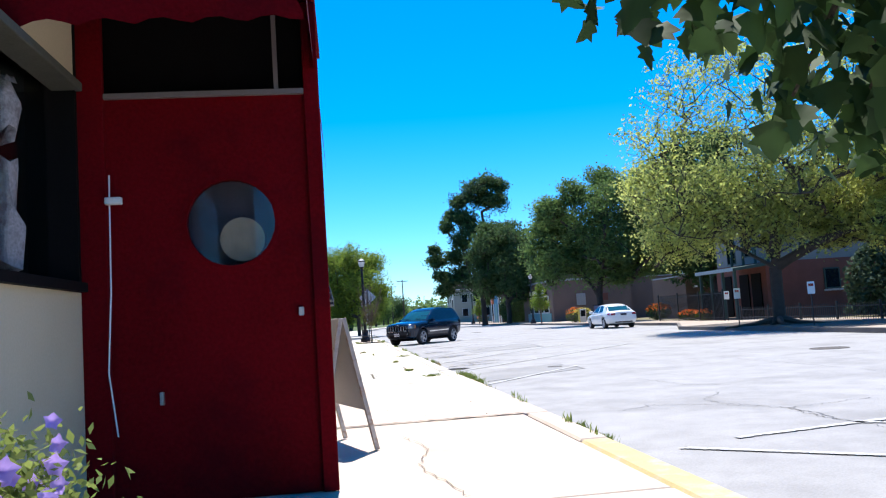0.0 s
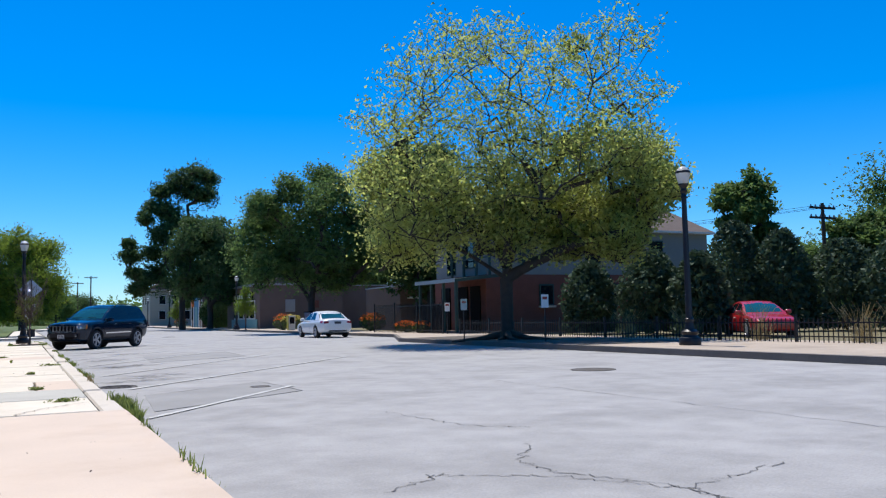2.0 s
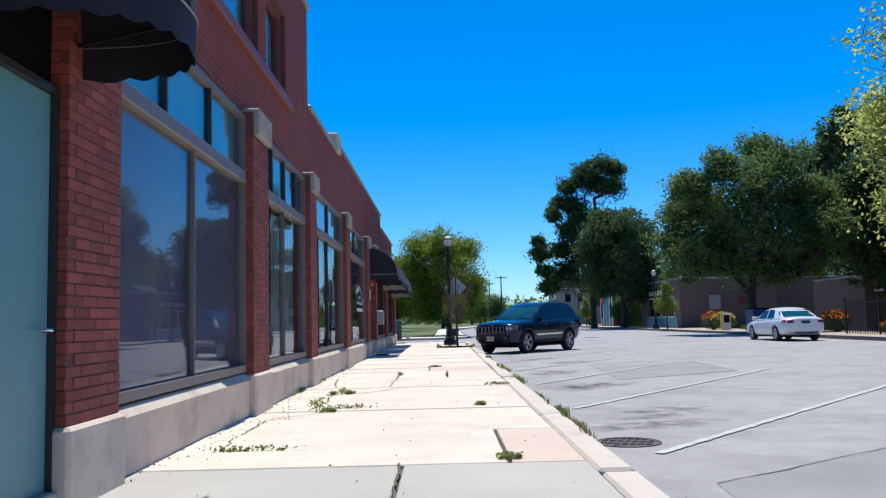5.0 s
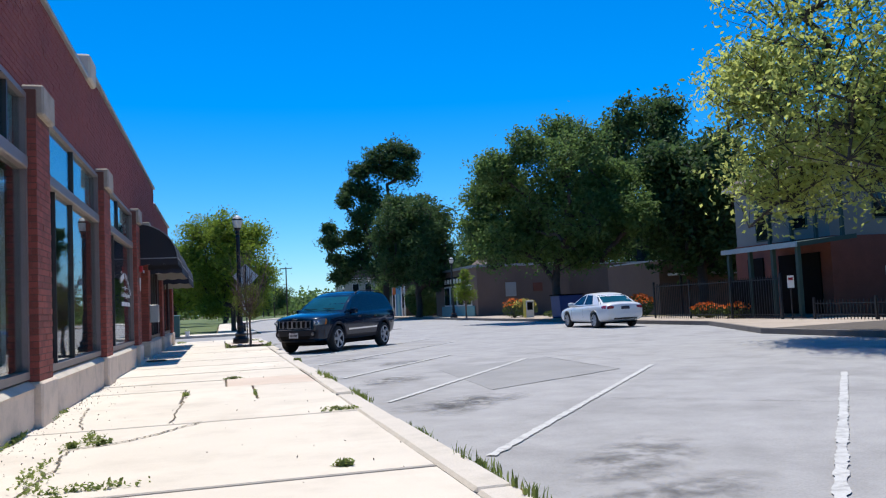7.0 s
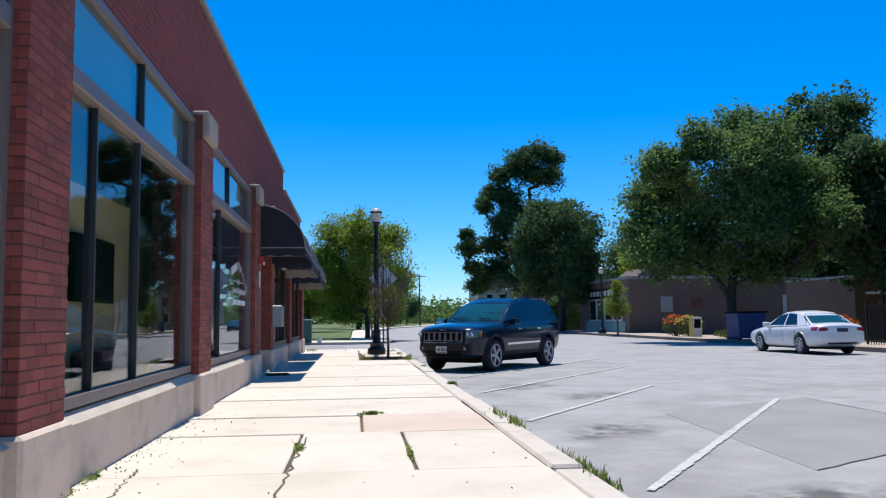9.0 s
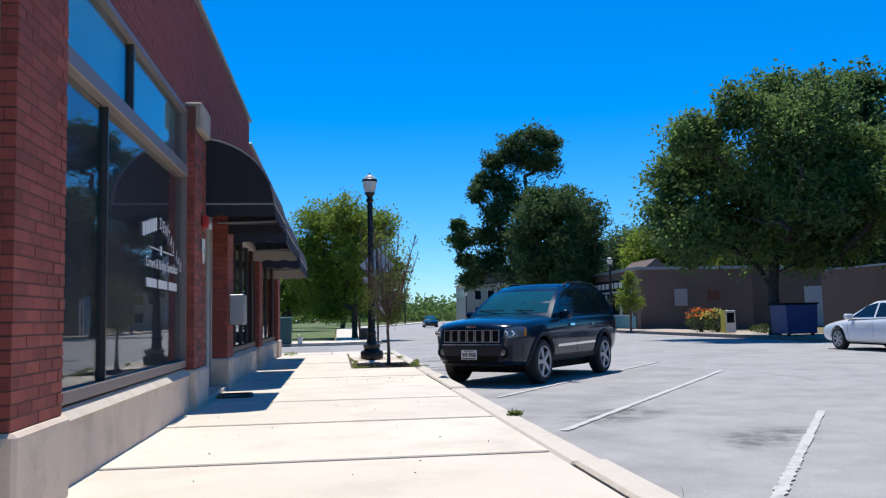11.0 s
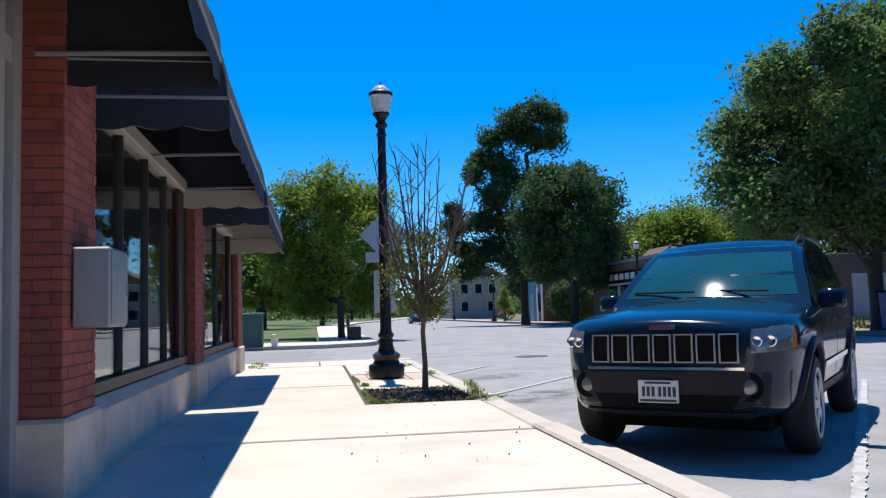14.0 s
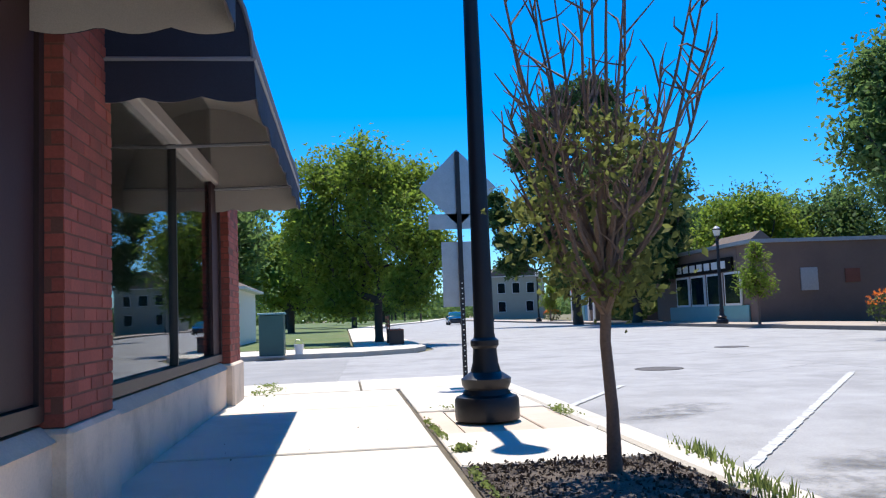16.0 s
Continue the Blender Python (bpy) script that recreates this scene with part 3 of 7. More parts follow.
# piers, brick by brick
def pier(y0, y1, top=3.1, cap=True):
    p = thing("pier", (0, 0, 0), "red brick pier on a pale plinth with a stone cap", "pier", "piers of the shop front", "structure")
    part("core", box(-0.5, FX - 0.004, y0 + 0.004, y1 - 0.004, 0.4, top), M["mortar"], p)
    part("plinth_block", box(-0.5, FX + 0.035, y0 - 0.03, y1 + 0.03, -0.12, 0.41, 0.02), M["plinth"], p, "painted concrete block with chamfered top")
    shared = {}
    for a, b, z0, z1 in brick_run(rb, y0, y1, 0.415, top - 0.24 * cap):
        key = (round(b - a, 3), round(z1 - z0, 3))
        if key not in shared:
            me = brick_mesh("brick", [(0, b - a, 0, z1 - z0)], "x", -0.006, 0.007, rb)
            me.materials.append(M["brick"])
            shared[key] = me
        ob = new("brick", shared[key])
        ob.location = (FX + rb.uniform(-0.003, 0.001), a, z0)
        ob.parent = p
    for a, b, z0, z1 in brick_run(rb, -0.32, FX - 0.004, 0.415, top - 0.24 * cap):
        key = ("s", round(b - a, 3), round(z1 - z0, 3))
        if key not in shared:
            me = brick_mesh("brick", [(0, b - a, 0, z1 - z0)], "-y", 0.005, 0.006, rb)
            me.materials.append(M["brick"])
            shared[key] = me
        ob = new("brick", shared[key])
        ob.location = (a, y0 + rb.uniform(-0.002, 0.003), z0)
        ob.parent = p
    if cap:
        part("cap_stone", box(-0.3, FX + 0.06, y0 + 0.05, y1 - 0.05, top - 0.23, top + 0.06, 0.02), M["cap"], p, "weathered limestone cap")
    return p


# shop windows: frame, transom bar, mullions, panes
def shop_window(y0, y1, mull, transoms, behind, label, x=-0.13, z0=0.44, zt=2.36, z1=3.08, low="glass", fm=None, bar=None, panel="teal_panel", dark_mull=False):
    fm = fm or M["frame"]
    w = thing("window", (0, 0, 0), label, "window", "shop windows", "structure")
    fr = bmesh.new()
    for a in (y0, y1 - 0.06):
        box(x - 0.06, x + 0.05, a, a + 0.06, z0, z1, 0, fr)
    box(x - 0.06, x + 0.06, y0 + 0.06, y1 - 0.06, z0, z0 + 0.07, 0, fr)
    box(x - 0.06, x + 0.05, y0 + 0.06, y1 - 0.06, z1 - 0.05, z1, 0, fr)
    part("window_frame", fr, fm, w)
    part("transom_bar", box(x - 0.06, x + 0.07, y0 + 0.06, y1 - 0.06, zt, zt + 0.12, 0.01), bar or fm, w)
    for yy in mull:
        part("mullion", box(x - 0.04, x + 0.03, yy - 0.013, yy + 0.013, z0 + 0.07, zt), M["dark_frame"] if dark_mull else M["frame"], w)
    for yy in transoms:
        part("mullion", box(x - 0.04, x + 0.03, yy - 0.02, yy + 0.02, zt + 0.12, z1 - 0.05), M["dark_frame"], w)
    edges = [y0 + 0.06, *mull, y1 - 0.06]
    for a, b in zip(edges, edges[1:]):
        ob = part("pane", box(x - 0.008, x, a, b, z0 + 0.07, zt), M[low], w)
        ob.visible_shadow = False
    edges = [y0 + 0.06, *transoms, y1 - 0.06]
    for a, b in zip(edges, edges[1:]):
        ob = part("pane", box(x - 0.008, x, a, b, zt + 0.12, z1 - 0.05), M["glass"], w)
        part("transom_panel", box(x - 0.1, x - 0.06, a, b, zt + 0.12, z1 - 0.05), M[panel], w)
    return w


for k, (a, b) in enumerate(PIERS):
    pier(a, b, 3.12, k > 1)
# the corner pier runs on up, with lighter brick quoins
part("upper_pier", box(-0.5, FX - 0.012, 11.16, 11.94, 3.12, 5.8), M["mortar"], bld)
part("bricks", brick_mesh("bricks", brick_run(rb, 11.15, 11.95, 3.125, 5.8), "x", FX - 0.012, 0.012, rb), M["brick_w"], bld)["kind"] = "stuff"
M["quoin"] = mat("tan_quoin_brick", (0.26, 0.12, 0.08), 0.85, var=0.2, scale=6, fine=60, bump=0.3, isl=0.4)
for zq in (0.8, 1.52, 2.24, 2.96, 3.68, 4.4):
    part("quoin", box(-0.9, -0.03, 10.87, 10.886, zq, zq + 0.32), M["mortar"], bld)
    part("quoin_bricks", brick_mesh("quoin", brick_run(rb, -0.9, -0.03, zq, zq + 0.32), "-y", 10.87, 0.01, rb), M["quoin"], bld)["kind"] = "stuff"
M["maroon_board"] = mat("dark_maroon_board", (0.032, 0.01, 0.012), 0.6, var=0.15, scale=4, bump=0.08)
M["pale_bar"] = mat("pale_taupe_bar", (0.34, 0.3, 0.28), 0.6, var=0.1, scale=4, bump=0.05)
win_specs = [
    (13.45, 17.0, [15.3], [14.6, 15.8], "film", "shop window with aubergine film and teal transoms"),
    (17.75, 20.75, [19.2], [18.5, 19.3, 20.1], "blind", "shop window with white vertical blinds"),
    (21.4, 25.4, [22.2, 23.3], [23.4], "dark", "shop window into a dim empty room"),
    (26.1, 30.2, [27.3], [28.0], "film", "dark shop window lettered in white"),
    (33.4, 37.4, [34.55, 35.45, 36.3], [], "dark", "dark tall shop window under an awning"),
    (38.1, 42.35, [40.25], [], "dark", "dark tall shop window under an awning"),
]
for y0, y1, mu, tr, behind, lab in win_specs:
    under = y0 > 33
    w = shop_window(y0, y1, mu, tr, behind, lab, zt=2.17 if under else 2.36, fm=M["maroon_frame"] if under else None, bar=M["pale_bar"] if under else None, panel="black_paint" if under else "teal_panel", dark_mull=y0 > 21)
    if under:
        part("jamb_panel", box(-0.128, -0.1, y1 - 0.42, y1 - 0.061, 0.515, 2.165), M["maroon_board"], w, "dark red-brown board beside the pane")
    if behind == "film":
        part("film_panel", box(-0.19, -0.18, y0 + 0.06, y1 - 0.06, 0.51, 2.36), M["film"] if y0 < 20 else M["film_dark"], w, "matt aubergine film")
    if behind == "blind":
        for i in range(14):
            yy = y0 + 0.15 + i * 0.2
            part("blind_slat", box(-0.26, -0.255, yy, yy + (0.16 if i % 5 else 0.09), 0.52, 2.34), M["blind"], w)
# upper windows
for h in UP:
    w = thing("window", (0, 0, 0), "upper sash window with teal board inside", "window", "upper windows", "structure")
    fr = bmesh.new()
    box(-0.3, -0.2, h[0], h[0] + 0.07, h[2], h[3], 0, fr)
    box(-0.3, -0.2, h[1] - 0.07, h[1], h[2], h[3], 0, fr)
    box(-0.3, -0.2, h[0] + 0.07, h[1] - 0.07, h[3] - 0.07, h[3], 0, fr)
    box(-0.3, -0.2, h[0] + 0.07, h[1] - 0.07, h[2], h[2] + 0.06, 0, fr)
    part("window_frame", fr, M["brown_trim"], w)
    part("pane", box(-0.26, -0.25, h[0] + 0.07, h[1] - 0.07, h[2] + 0.06, h[3] - 0.07), M["glass"], w)
    part("board", box(-0.34, -0.31, h[0] + 0.07, h[1] - 0.07, h[2] + 0.06, h[3] - 0.07), M["teal_panel"], w)

# doors
d = thing("door_1", (0, 0, 0), "closed teal steel door in a recess", "door", kind="structure")
part("leaf", box(-0.13, -0.08, 11.99, 12.71, 0.1, 2.12, 0.006), M["teal_door"], d)
fr = bmesh.new()
box(-0.16, -0.05, 11.95, 11.99, 0.1, 2.16, 0, fr)
box(-0.16, -0.05, 12.71, 12.75, 0.1, 2.16, 0, fr)
box(-0.16, -0.05, 11.99, 12.71, 2.12, 2.16, 0, fr)
part("door_frame", fr, M["dark_frame"], d)
part("threshold", box(-0.6, -0.02, 11.95, 12.75, -0.1, 0.1, 0.01), M["plinth"], d)
part("transom_panel", box(-0.2, -0.1, 11.95, 12.75, 2.16, 3.1), M["black_paint"], d)
part("handle", tube([(-0.08, 12.62, 0.9), (-0.02, 12.62, 0.9), (-0.02, 12.52, 0.9)], 0.012), M["chrome"], d)
d = thing("door_2", (0, 0, 0), "glazed shop door with pale grey frame and transom", "door", kind="structure")
M["grey_frame"] = mat("pale_grey_frame", (0.36, 0.36, 0.36), 0.5, var=0.1, scale=4, bump=0.08, stain=(0.25, 0.24, 0.23), stain_amt=0.4, stain_scale=3)
fr = bmesh.new()
for a, w_ in ((30.9, 0.1), (31.72, 0.09), (32.35, 0.22), (32.69, 0.11)):
    box(-0.34, -0.2, a, a + w_, 0.05, 2.95, 0, fr)
for z, h_ in ((2.12, 0.12), (2.85, 0.1)):
    box(-0.33, -0.21, 31.0, 32.35, z, z + h_, 0, fr)
    box(-0.33, -0.21, 32.57, 32.69, z, z + h_, 0, fr)
part("door_frame", fr, M["grey_frame"], d, "pale grey painted frame")
lf = bmesh.new()
for a in (31.0, 31.64):
    box(-0.3, -0.24, a, a + 0.08, 0.06, 2.12, 0, lf)
for z, h_ in ((0.06, 0.22), (0.98, 0.07), (2.04, 0.08)):
    box(-0.295, -0.245, 31.08, 31.64, z, z + h_, 0, lf)
part("leaf", lf, M["grey_frame"], d)
for y0, y1, z0, z1 in ((31.08, 31.64, 0.28, 0.98), (31.08, 31.64, 1.05, 2.04), (31.81, 32.35, 0.3, 2.12), (31.0, 31.72, 2.24, 2.85), (31.81, 32.35, 2.24, 2.85)):
    part("pane", box(-0.275, -0.268, y0, y1, z0, z1), M["glass"], d)
part("kick_panel", box(-0.3, -0.25, 31.81, 32.35, 0.05, 0.3), M["grey_frame"], d)
for i, (yy, z0) in enumerate(((31.3, 1.75), (31.45, 1.5), (31.32, 1.3), (31.5, 0.8), (31.3, 0.55), (31.42, 1.9))):
    part("notice", box(-0.285, -0.281, yy - 0.08, yy + 0.08, z0 - 0.07, z0 + 0.07), M["blind"] if i % 2 else M["tan_notice"], d)
part("threshold", box(-0.62, 0.0, 30.93, 32.77, -0.12, 0.05, 0.01), M["plinth"], d)
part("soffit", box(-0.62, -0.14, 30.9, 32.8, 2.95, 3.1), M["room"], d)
part("handle", tube([(-0.24, 31.66, 0.95), (-0.18, 31.66, 0.95), (-0.18, 31.66, 1.2), (-0.24, 31.66, 1.2)], 0.012), M["chrome"], d)


# awnings
def awning(y0, y1, proj, z_top, z_edge, val, cloth, under, label, x0=-0.135, pale=False, scallop=0.3):
    a = thing("awning", (0, 0, 0), label, "awning", "awnings of the shop front")
    n = 10
    prof = []
    for i in range(n + 1):
        u = i / n * math.pi / 2
        prof.append((x0 + proj * math.sin(u), z_edge + (z_top - z_edge) * math.cos(u)))
    bm = bmesh.new()
    bu = bmesh.new()
    ny = max(6, int((y1 - y0) / 0.3))
    for b_, off in ((bm, 0.0), (bu, -0.012)):
        rows = []
        for j in range(ny + 1):
            y_ = y0 + (y1 - y0) * j / ny
            rows.append([b_.verts.new((x + off, y_, z + off)) for x, z in prof])
        for r0, r1 in zip(rows, rows[1:]):
            for i in range(n):
                b_.faces.new((r0[i], r0[i + 1], r1[i + 1], r1[i]))
    part("canopy", bm, cloth, a, smooth=True)
    part("lining", bu, under if pale else cloth, a, smooth=True)
    for e in (y0, y1):
        be = bmesh.new()
        s = 0.006 if e == y0 else -0.006
        vs = [be.verts.new((x, e + s, z)) for x, z in prof] + [be.verts.new((x0, e + s, z_edge))]
        be.faces.new(vs)
        part("end_panel", be, cloth, a)
        bl = bmesh.new()
        bl.faces.new([bl.verts.new((x - 0.01, e + 2.2 * s, z - 0.01)) for x, z in prof] + [bl.verts.new((x0, e + 2.2 * s, z_edge))])
        part("end_lining", bl, under if pale else cloth, a)
        bt = tube([(x, e, z) for x, z in prof], 0.012, 5)
        part("piping", bt, M["grey_piping"], a)
    # hanging valance round three sides
    bv = bmesh.new()
    path = [(x0, y0)] + [(x0 + proj * k / 6, y0) for k in range(1, 7)]
    path += [(x0 + proj, y0 + (y1 - y0) * k / ny) for k in range(1, ny + 1)] + [(x0 + proj * (5 - k) / 6, y1) for k in range(6)]
    fine = []
    for (xa, ya), (xb, yb) in zip(path, path[1:]):
        for k in range(4):
            fine.append((xa + (xb - xa) * k / 4, ya + (yb - ya) * k / 4))
    fine.append(path[-1])
    dist, prev, top, low = 0.0, None, [], []
    for p_ in fine:
        if prev:
            dist += math.hypot(p_[0] - prev[0], p_[1] - prev[1])
        prev = p_
        dip = val + 0.03 * abs(math.sin(dist * math.pi / scallop))
        top.append(bv.verts.new((p_[0], p_[1], z_edge)))
        low.append(bv.verts.new((p_[0] + 0.01 * math.sin(dist * 9), p_[1], z_edge - dip)))
    for i in range(len(top) - 1):
        bv.faces.new((top[i], top[i + 1], low[i + 1], low[i]))
    if val > 0.15:
        bi = bmesh.new()
        vt = [bi.verts.new((min(v.co.x - 0.006, x0 + proj - 0.006), min(max(v.co.y, y0 + 0.007), y1 - 0.007), v.co.z)) for v in top]
        vl = [bi.verts.new((min(v.co.x - 0.006, x0 + proj - 0.006), min(max(v.co.y, y0 + 0.007), y1 - 0.007), v.co.z)) for v in low]
        for i in range(len(vt) - 1):
            bi.faces.new((vt[i], vt[i + 1], vl[i + 1], vl[i]))
        part("valance_lining", bi, under, a)
    part("valance", bv, cloth, a)
    bt = tube([(x0, y0, z_edge), (x0 + proj, y0, z_edge), (x0 + proj, y1, z_edge), (x0, y1, z_edge)], 0.013, 6)
    part("rail", bt, M["grey_piping"], a)
    k = 2 if y1 - y0 > 2.5 else 1
    for j in range(k + 1):
        y_ = y0 + 0.06 + (y1 - y0 - 0.12) * j / k
        part("strut", tube([(x0, y_, z_edge), (x0 + proj * 0.98, y_, z_edge + 0.02)], 0.014, 6), M["grey_piping"], a)
    return a


def dome_awning(yc, hy, proj, z_edge, rise, val, label, x0=0.0):
    """A ribbed half-dome of canvas on hoops, with a hanging valance."""
    a = thing("awning", (0, 0, 0), label, "awning", "awnings of the shop front")
    nu, nv = 48, 12

    def at(u, ph, grow=0.0):
        c, s = math.cos(u), math.sin(u)
        px = math.copysign(abs(c) ** 0.75, c)
        py = abs(s) ** 0.75
        k = math.cos(ph) ** 0.62
        return (x0 + (proj + grow) * py * k, yc - (hy + grow) * px * (0.35 + 0.65 * k if ph else 1.0), z_edge + (rise + grow) * math.sin(ph))
    for nm, gr in (("canopy", 0.0), ("lining", -0.012)):
        bm = bmesh.new()
        g = [[bm.verts.new(at(math.pi * i / nu, math.pi / 2 * j / nv * 0.999, gr)) for i in range(nu + 1)] for j in range(nv + 1)]
        for r0, r1 in zip(g, g[1:]):
            for i in range(nu):
                bm.faces.new((r0[i], r0[i + 1], r1[i + 1], r1[i]))
        part(nm, bm, M["black_cloth"], a, smooth=60)
    for q in range(1, 8):
        part("seam", tube([at(math.pi * q / 8, math.pi / 2 * j / nv * 0.97, 0.002) for j in range(nv + 1)], 0.005, 5), M["black_cloth"], a, smooth=True)
    part("rail", tube([at(math.pi * i / nu, 0.0, 0.004) for i in range(nu + 1)], 0.006, 5), M["grey_piping"], a, "thin grey piping")
    bm = bmesh.new()
    up = [bm.verts.new(at(math.pi * i / 96, 0.0)) for i in range(97)]
    lo = []
    for i, v in enumerate(up):
        lo.append(bm.verts.new((v.co.x * 0.99, v.co.y, z_edge - val - 0.025 * abs(math.sin(i * math.pi / 8)))))
    for i in range(96):
        bm.faces.new((up[i], up[i + 1], lo[i + 1], lo[i]))
    part("valance", bm, M["black_cloth"], a, smooth=60)
    for q, (dz, h_) in enumerate(((0.2, 0.16), (0.24, 0.1))):
        part("emblem_bar", box(x0 + proj * 0.93, x0 + proj * 1.004, yc - 0.09 + q * 0.1, yc - 0.03 + q * 0.1, z_edge + dz - 0.1, z_edge + dz - 0.1 + h_), M["white_trim"], a, "small white emblem")
    for sg in (-1, 1):
        part("strut", tube([(x0, yc + sg * hy * 0.9, z_edge), (x0 + proj * 0.9, yc + sg * hy * 0.35, z_edge + 0.01)], 0.012, 6), M["black_iron"], a)
    return a


dome_awning(12.36, 0.53, 0.74, 2.42, 0.7, 0.17, "black canvas dome awning with white emblem over a door")
awning(30.95, 32.85, 0.88, 2.95, 2.2, 0.12, M["black_cloth"], M["black_cloth"], "black canvas hooped awning over a door")
awning(33.6, 37.3, 0.85, 3.0, 2.2, 0.17, M["navy_cloth"], M["grey_cloth"], "navy canvas awning with grey scalloped valance")
awning(38.0, 42.2, 0.85, 2.95, 2.12, 0.19, M["navy_cloth"], M["grey_cloth"], "navy and grey canvas awning with scalloped valance", pale=True)


# ---- trees and planting ----
# crowns as (sideways, height, radius) of their lobes
ASH = [(-3.5, 3.5, 1.0), (-2.7, 4.5, 1.3), (-4.1, 5.2, 0.8), (-1.6, 3.8, 1.2), (-0.5, 5.0, 1.5), (0.7, 5.2, 1.4), (1.5, 3.9, 1.1), (0.2, 3.5, 0.9), (2.6, 4.2, 1.1), (3.1, 5.6, 1.1), (3.8, 3.7, 0.9), (4.7, 4.5, 0.8), (4.8, 5.7, 0.8), (2.0, 6.1, 0.9), (-3.1, 8.7, 0.7), (-1.8, 9.3, 0.8), (-0.8, 9.7, 0.7), (0.0, 8.8, 0.7), (-2.6, 7.4, 0.8), (-4.0, 6.8, 0.7), (-1.3, 7.9, 0.9), (-3.1, 6.1, 0.8), (0.7, 7.7, 0.8), (1.7, 8.5, 0.7), (2.6, 9.7, 0.4), (3.8, 8.9, 0.7), (3.1, 8.0, 0.8), (4.3, 7.4, 0.8), (5.6, 4.9, 0.5), (-0.4, 6.7, 0.8), (2.1, 3.2, 0.7), (3.6, 3.1, 0.7)]
tree((15.6, 24.8, 0), facing_lobes(ASH, lambda z: 1.1 if z < 5.8 else 0.16, (0.86, -0.51), (1.2, -1.4, 0.4, -0.6), open_above=5.8, narrow=0.94), 0.2, 1.9, "leaf_ash", 0.125, 4400, 11,
     "large ash tree with thin yellow-green crown and forked trunk", 1, hollow=0.4, lift=0.5, spray=0.15, stems=((-0.4, 0.3, 4.4), (0.65, -0.4, 4.6), (-1.2, 0.5, 8.6), (1.9, -1.0, 8.2)))
OAK = [(-3.9, 6.3, 0.9), (-3.1, 7.4, 0.8), (-4.1, 4.7, 1.0), (-3.3, 3.7, 1.0), (-2.4, 6.7, 1.0), (-1.2, 8.3, 0.8), (-1.9, 4.9, 1.2), (-0.6, 5.9, 1.2), (0.8, 9.4, 0.8), (0.8, 7.3, 1.2), (-0.3, 3.8, 1.2), (2.1, 8.4, 1.0), (2.6, 6.5, 1.2), (1.2, 4.8, 1.3), (3.6, 6.8, 1.0), (4.0, 5.2, 1.0), (3.0, 3.9, 1.1), (4.7, 4.7, 0.6), (1.7, 3.3, 0.9)]
tree((17.7, 51, 0), facing_lobes(OAK, lambda z: 0.75 if z > 7.6 else 1.1, (0.926, -0.378), (0.7, -1.7, 0.2, -0.9), narrow=0.84, swell=1.42), 0.21, 1.7, "leaf_oak", 0.17, 4400, 30,
     "broad green street tree with ragged top beside the road", 2, stems=((-1.2, 0.4, 5.0), (0.9, -0.4, 6.5)))
tree((17.0, 78, 0), grid_lobes(7.6, 1.7, 10.6, 3, 18, 0.27), 0.25, 2.0, "leaf_dark", 0.24, 2600, 36, "dense rounded dark green street tree", 3)
TALL = [(-0.4, 14.4, 1.0), (1.2, 15.0, 1.0), (2.6, 14.6, 0.7), (0.6, 13.4, 1.1), (2.2, 13.0, 1.0), (-2.0, 13.2, 0.8), (-2.9, 11.8, 0.7), (-3.5, 10.6, 0.6), (-1.6, 11.4, 1.0), (-0.6, 10.2, 1.3), (-2.0, 9.0, 1.0), (-2.8, 7.4, 0.9), (-2.4, 5.4, 1.0), (-3.6, 4.6, 0.7), (-4.9, 7.0, 0.8), (-5.1, 8.2, 0.5), (-4.5, 5.4, 0.6), (-4.3, 3.8, 0.7), (-1.1, 7.2, 1.3), (-0.7, 4.4, 1.4)]
tree((16.0, 86, 0), facing_lobes(TALL, lambda z: 1.0, (0.98, -0.19), (0.5, -0.6, 0.2), swell=1.44, narrow=0.97), 0.28, 3.5, "leaf_dark", 0.24, 2600, 22, "tall irregular old tree with open dark crown", 4, hollow=0.15, spray=0.2,
     stems=((0.4, 0.0, 12.5), (-2.0, 0.0, 10.0)))
LINDEN = [(-1.8, 5.7, 0.9), (-0.3, 5.8, 0.9), (1.1, 5.4, 0.9), (-1.1, 4.1, 1.1), (0.7, 3.9, 1.2), (-2.1, 3.0, 0.9), (-0.5, 2.5, 1.1), (1.6, 3.0, 0.8), (0.0, 4.8, 1.0), (-2.5, 4.3, 0.7), (1.2, 1.8, 0.7), (-1.3, 1.5, 0.7)]
tree((2.3, 62.4, 0), facing_lobes(LINDEN, lambda z: 1.0, (0.99, -0.1), (0.9, -1.1, 0.3), swell=1.4), 0.14, 1.4, "leaf_linden", 0.15, 4400, 30, "rounded bright green linden tree on the lawn", 5)
tree((36, 76, 0), grid_lobes(11.5, 3, 18.6, 6, 14, 0.28), 0.4, 3.5, "leaf_dark", 0.36, 2600, 36, "tall dark tree behind the low brick building", 6)
FAR = ((-6, 74, 9, 8.5, "leaf_oak"), (-2.5, 92, 8, 8, "leaf_linden"), (2, 110, 8, 8, "leaf_oak"), (-13, 66, 10, 9, "leaf_dark"), (2.5, 150, 9, 8, "leaf_oak"), (-5, 125, 12, 10, "leaf_dark"))
FAR += ((43, 62, 14, 13, "leaf_dark"), (56, 50, 12, 6.5, "leaf_oak"), (41.8, 39.6, 4.4, 9.6, "leaf_oak"), (46, 30, 6, 9.5, "leaf_oak"), (48.2, 36.8, 5, 7, "leaf_oak"), (62, 40, 14, 13, "leaf_oak"), (58, 27, 12, 10, "leaf_oak"))
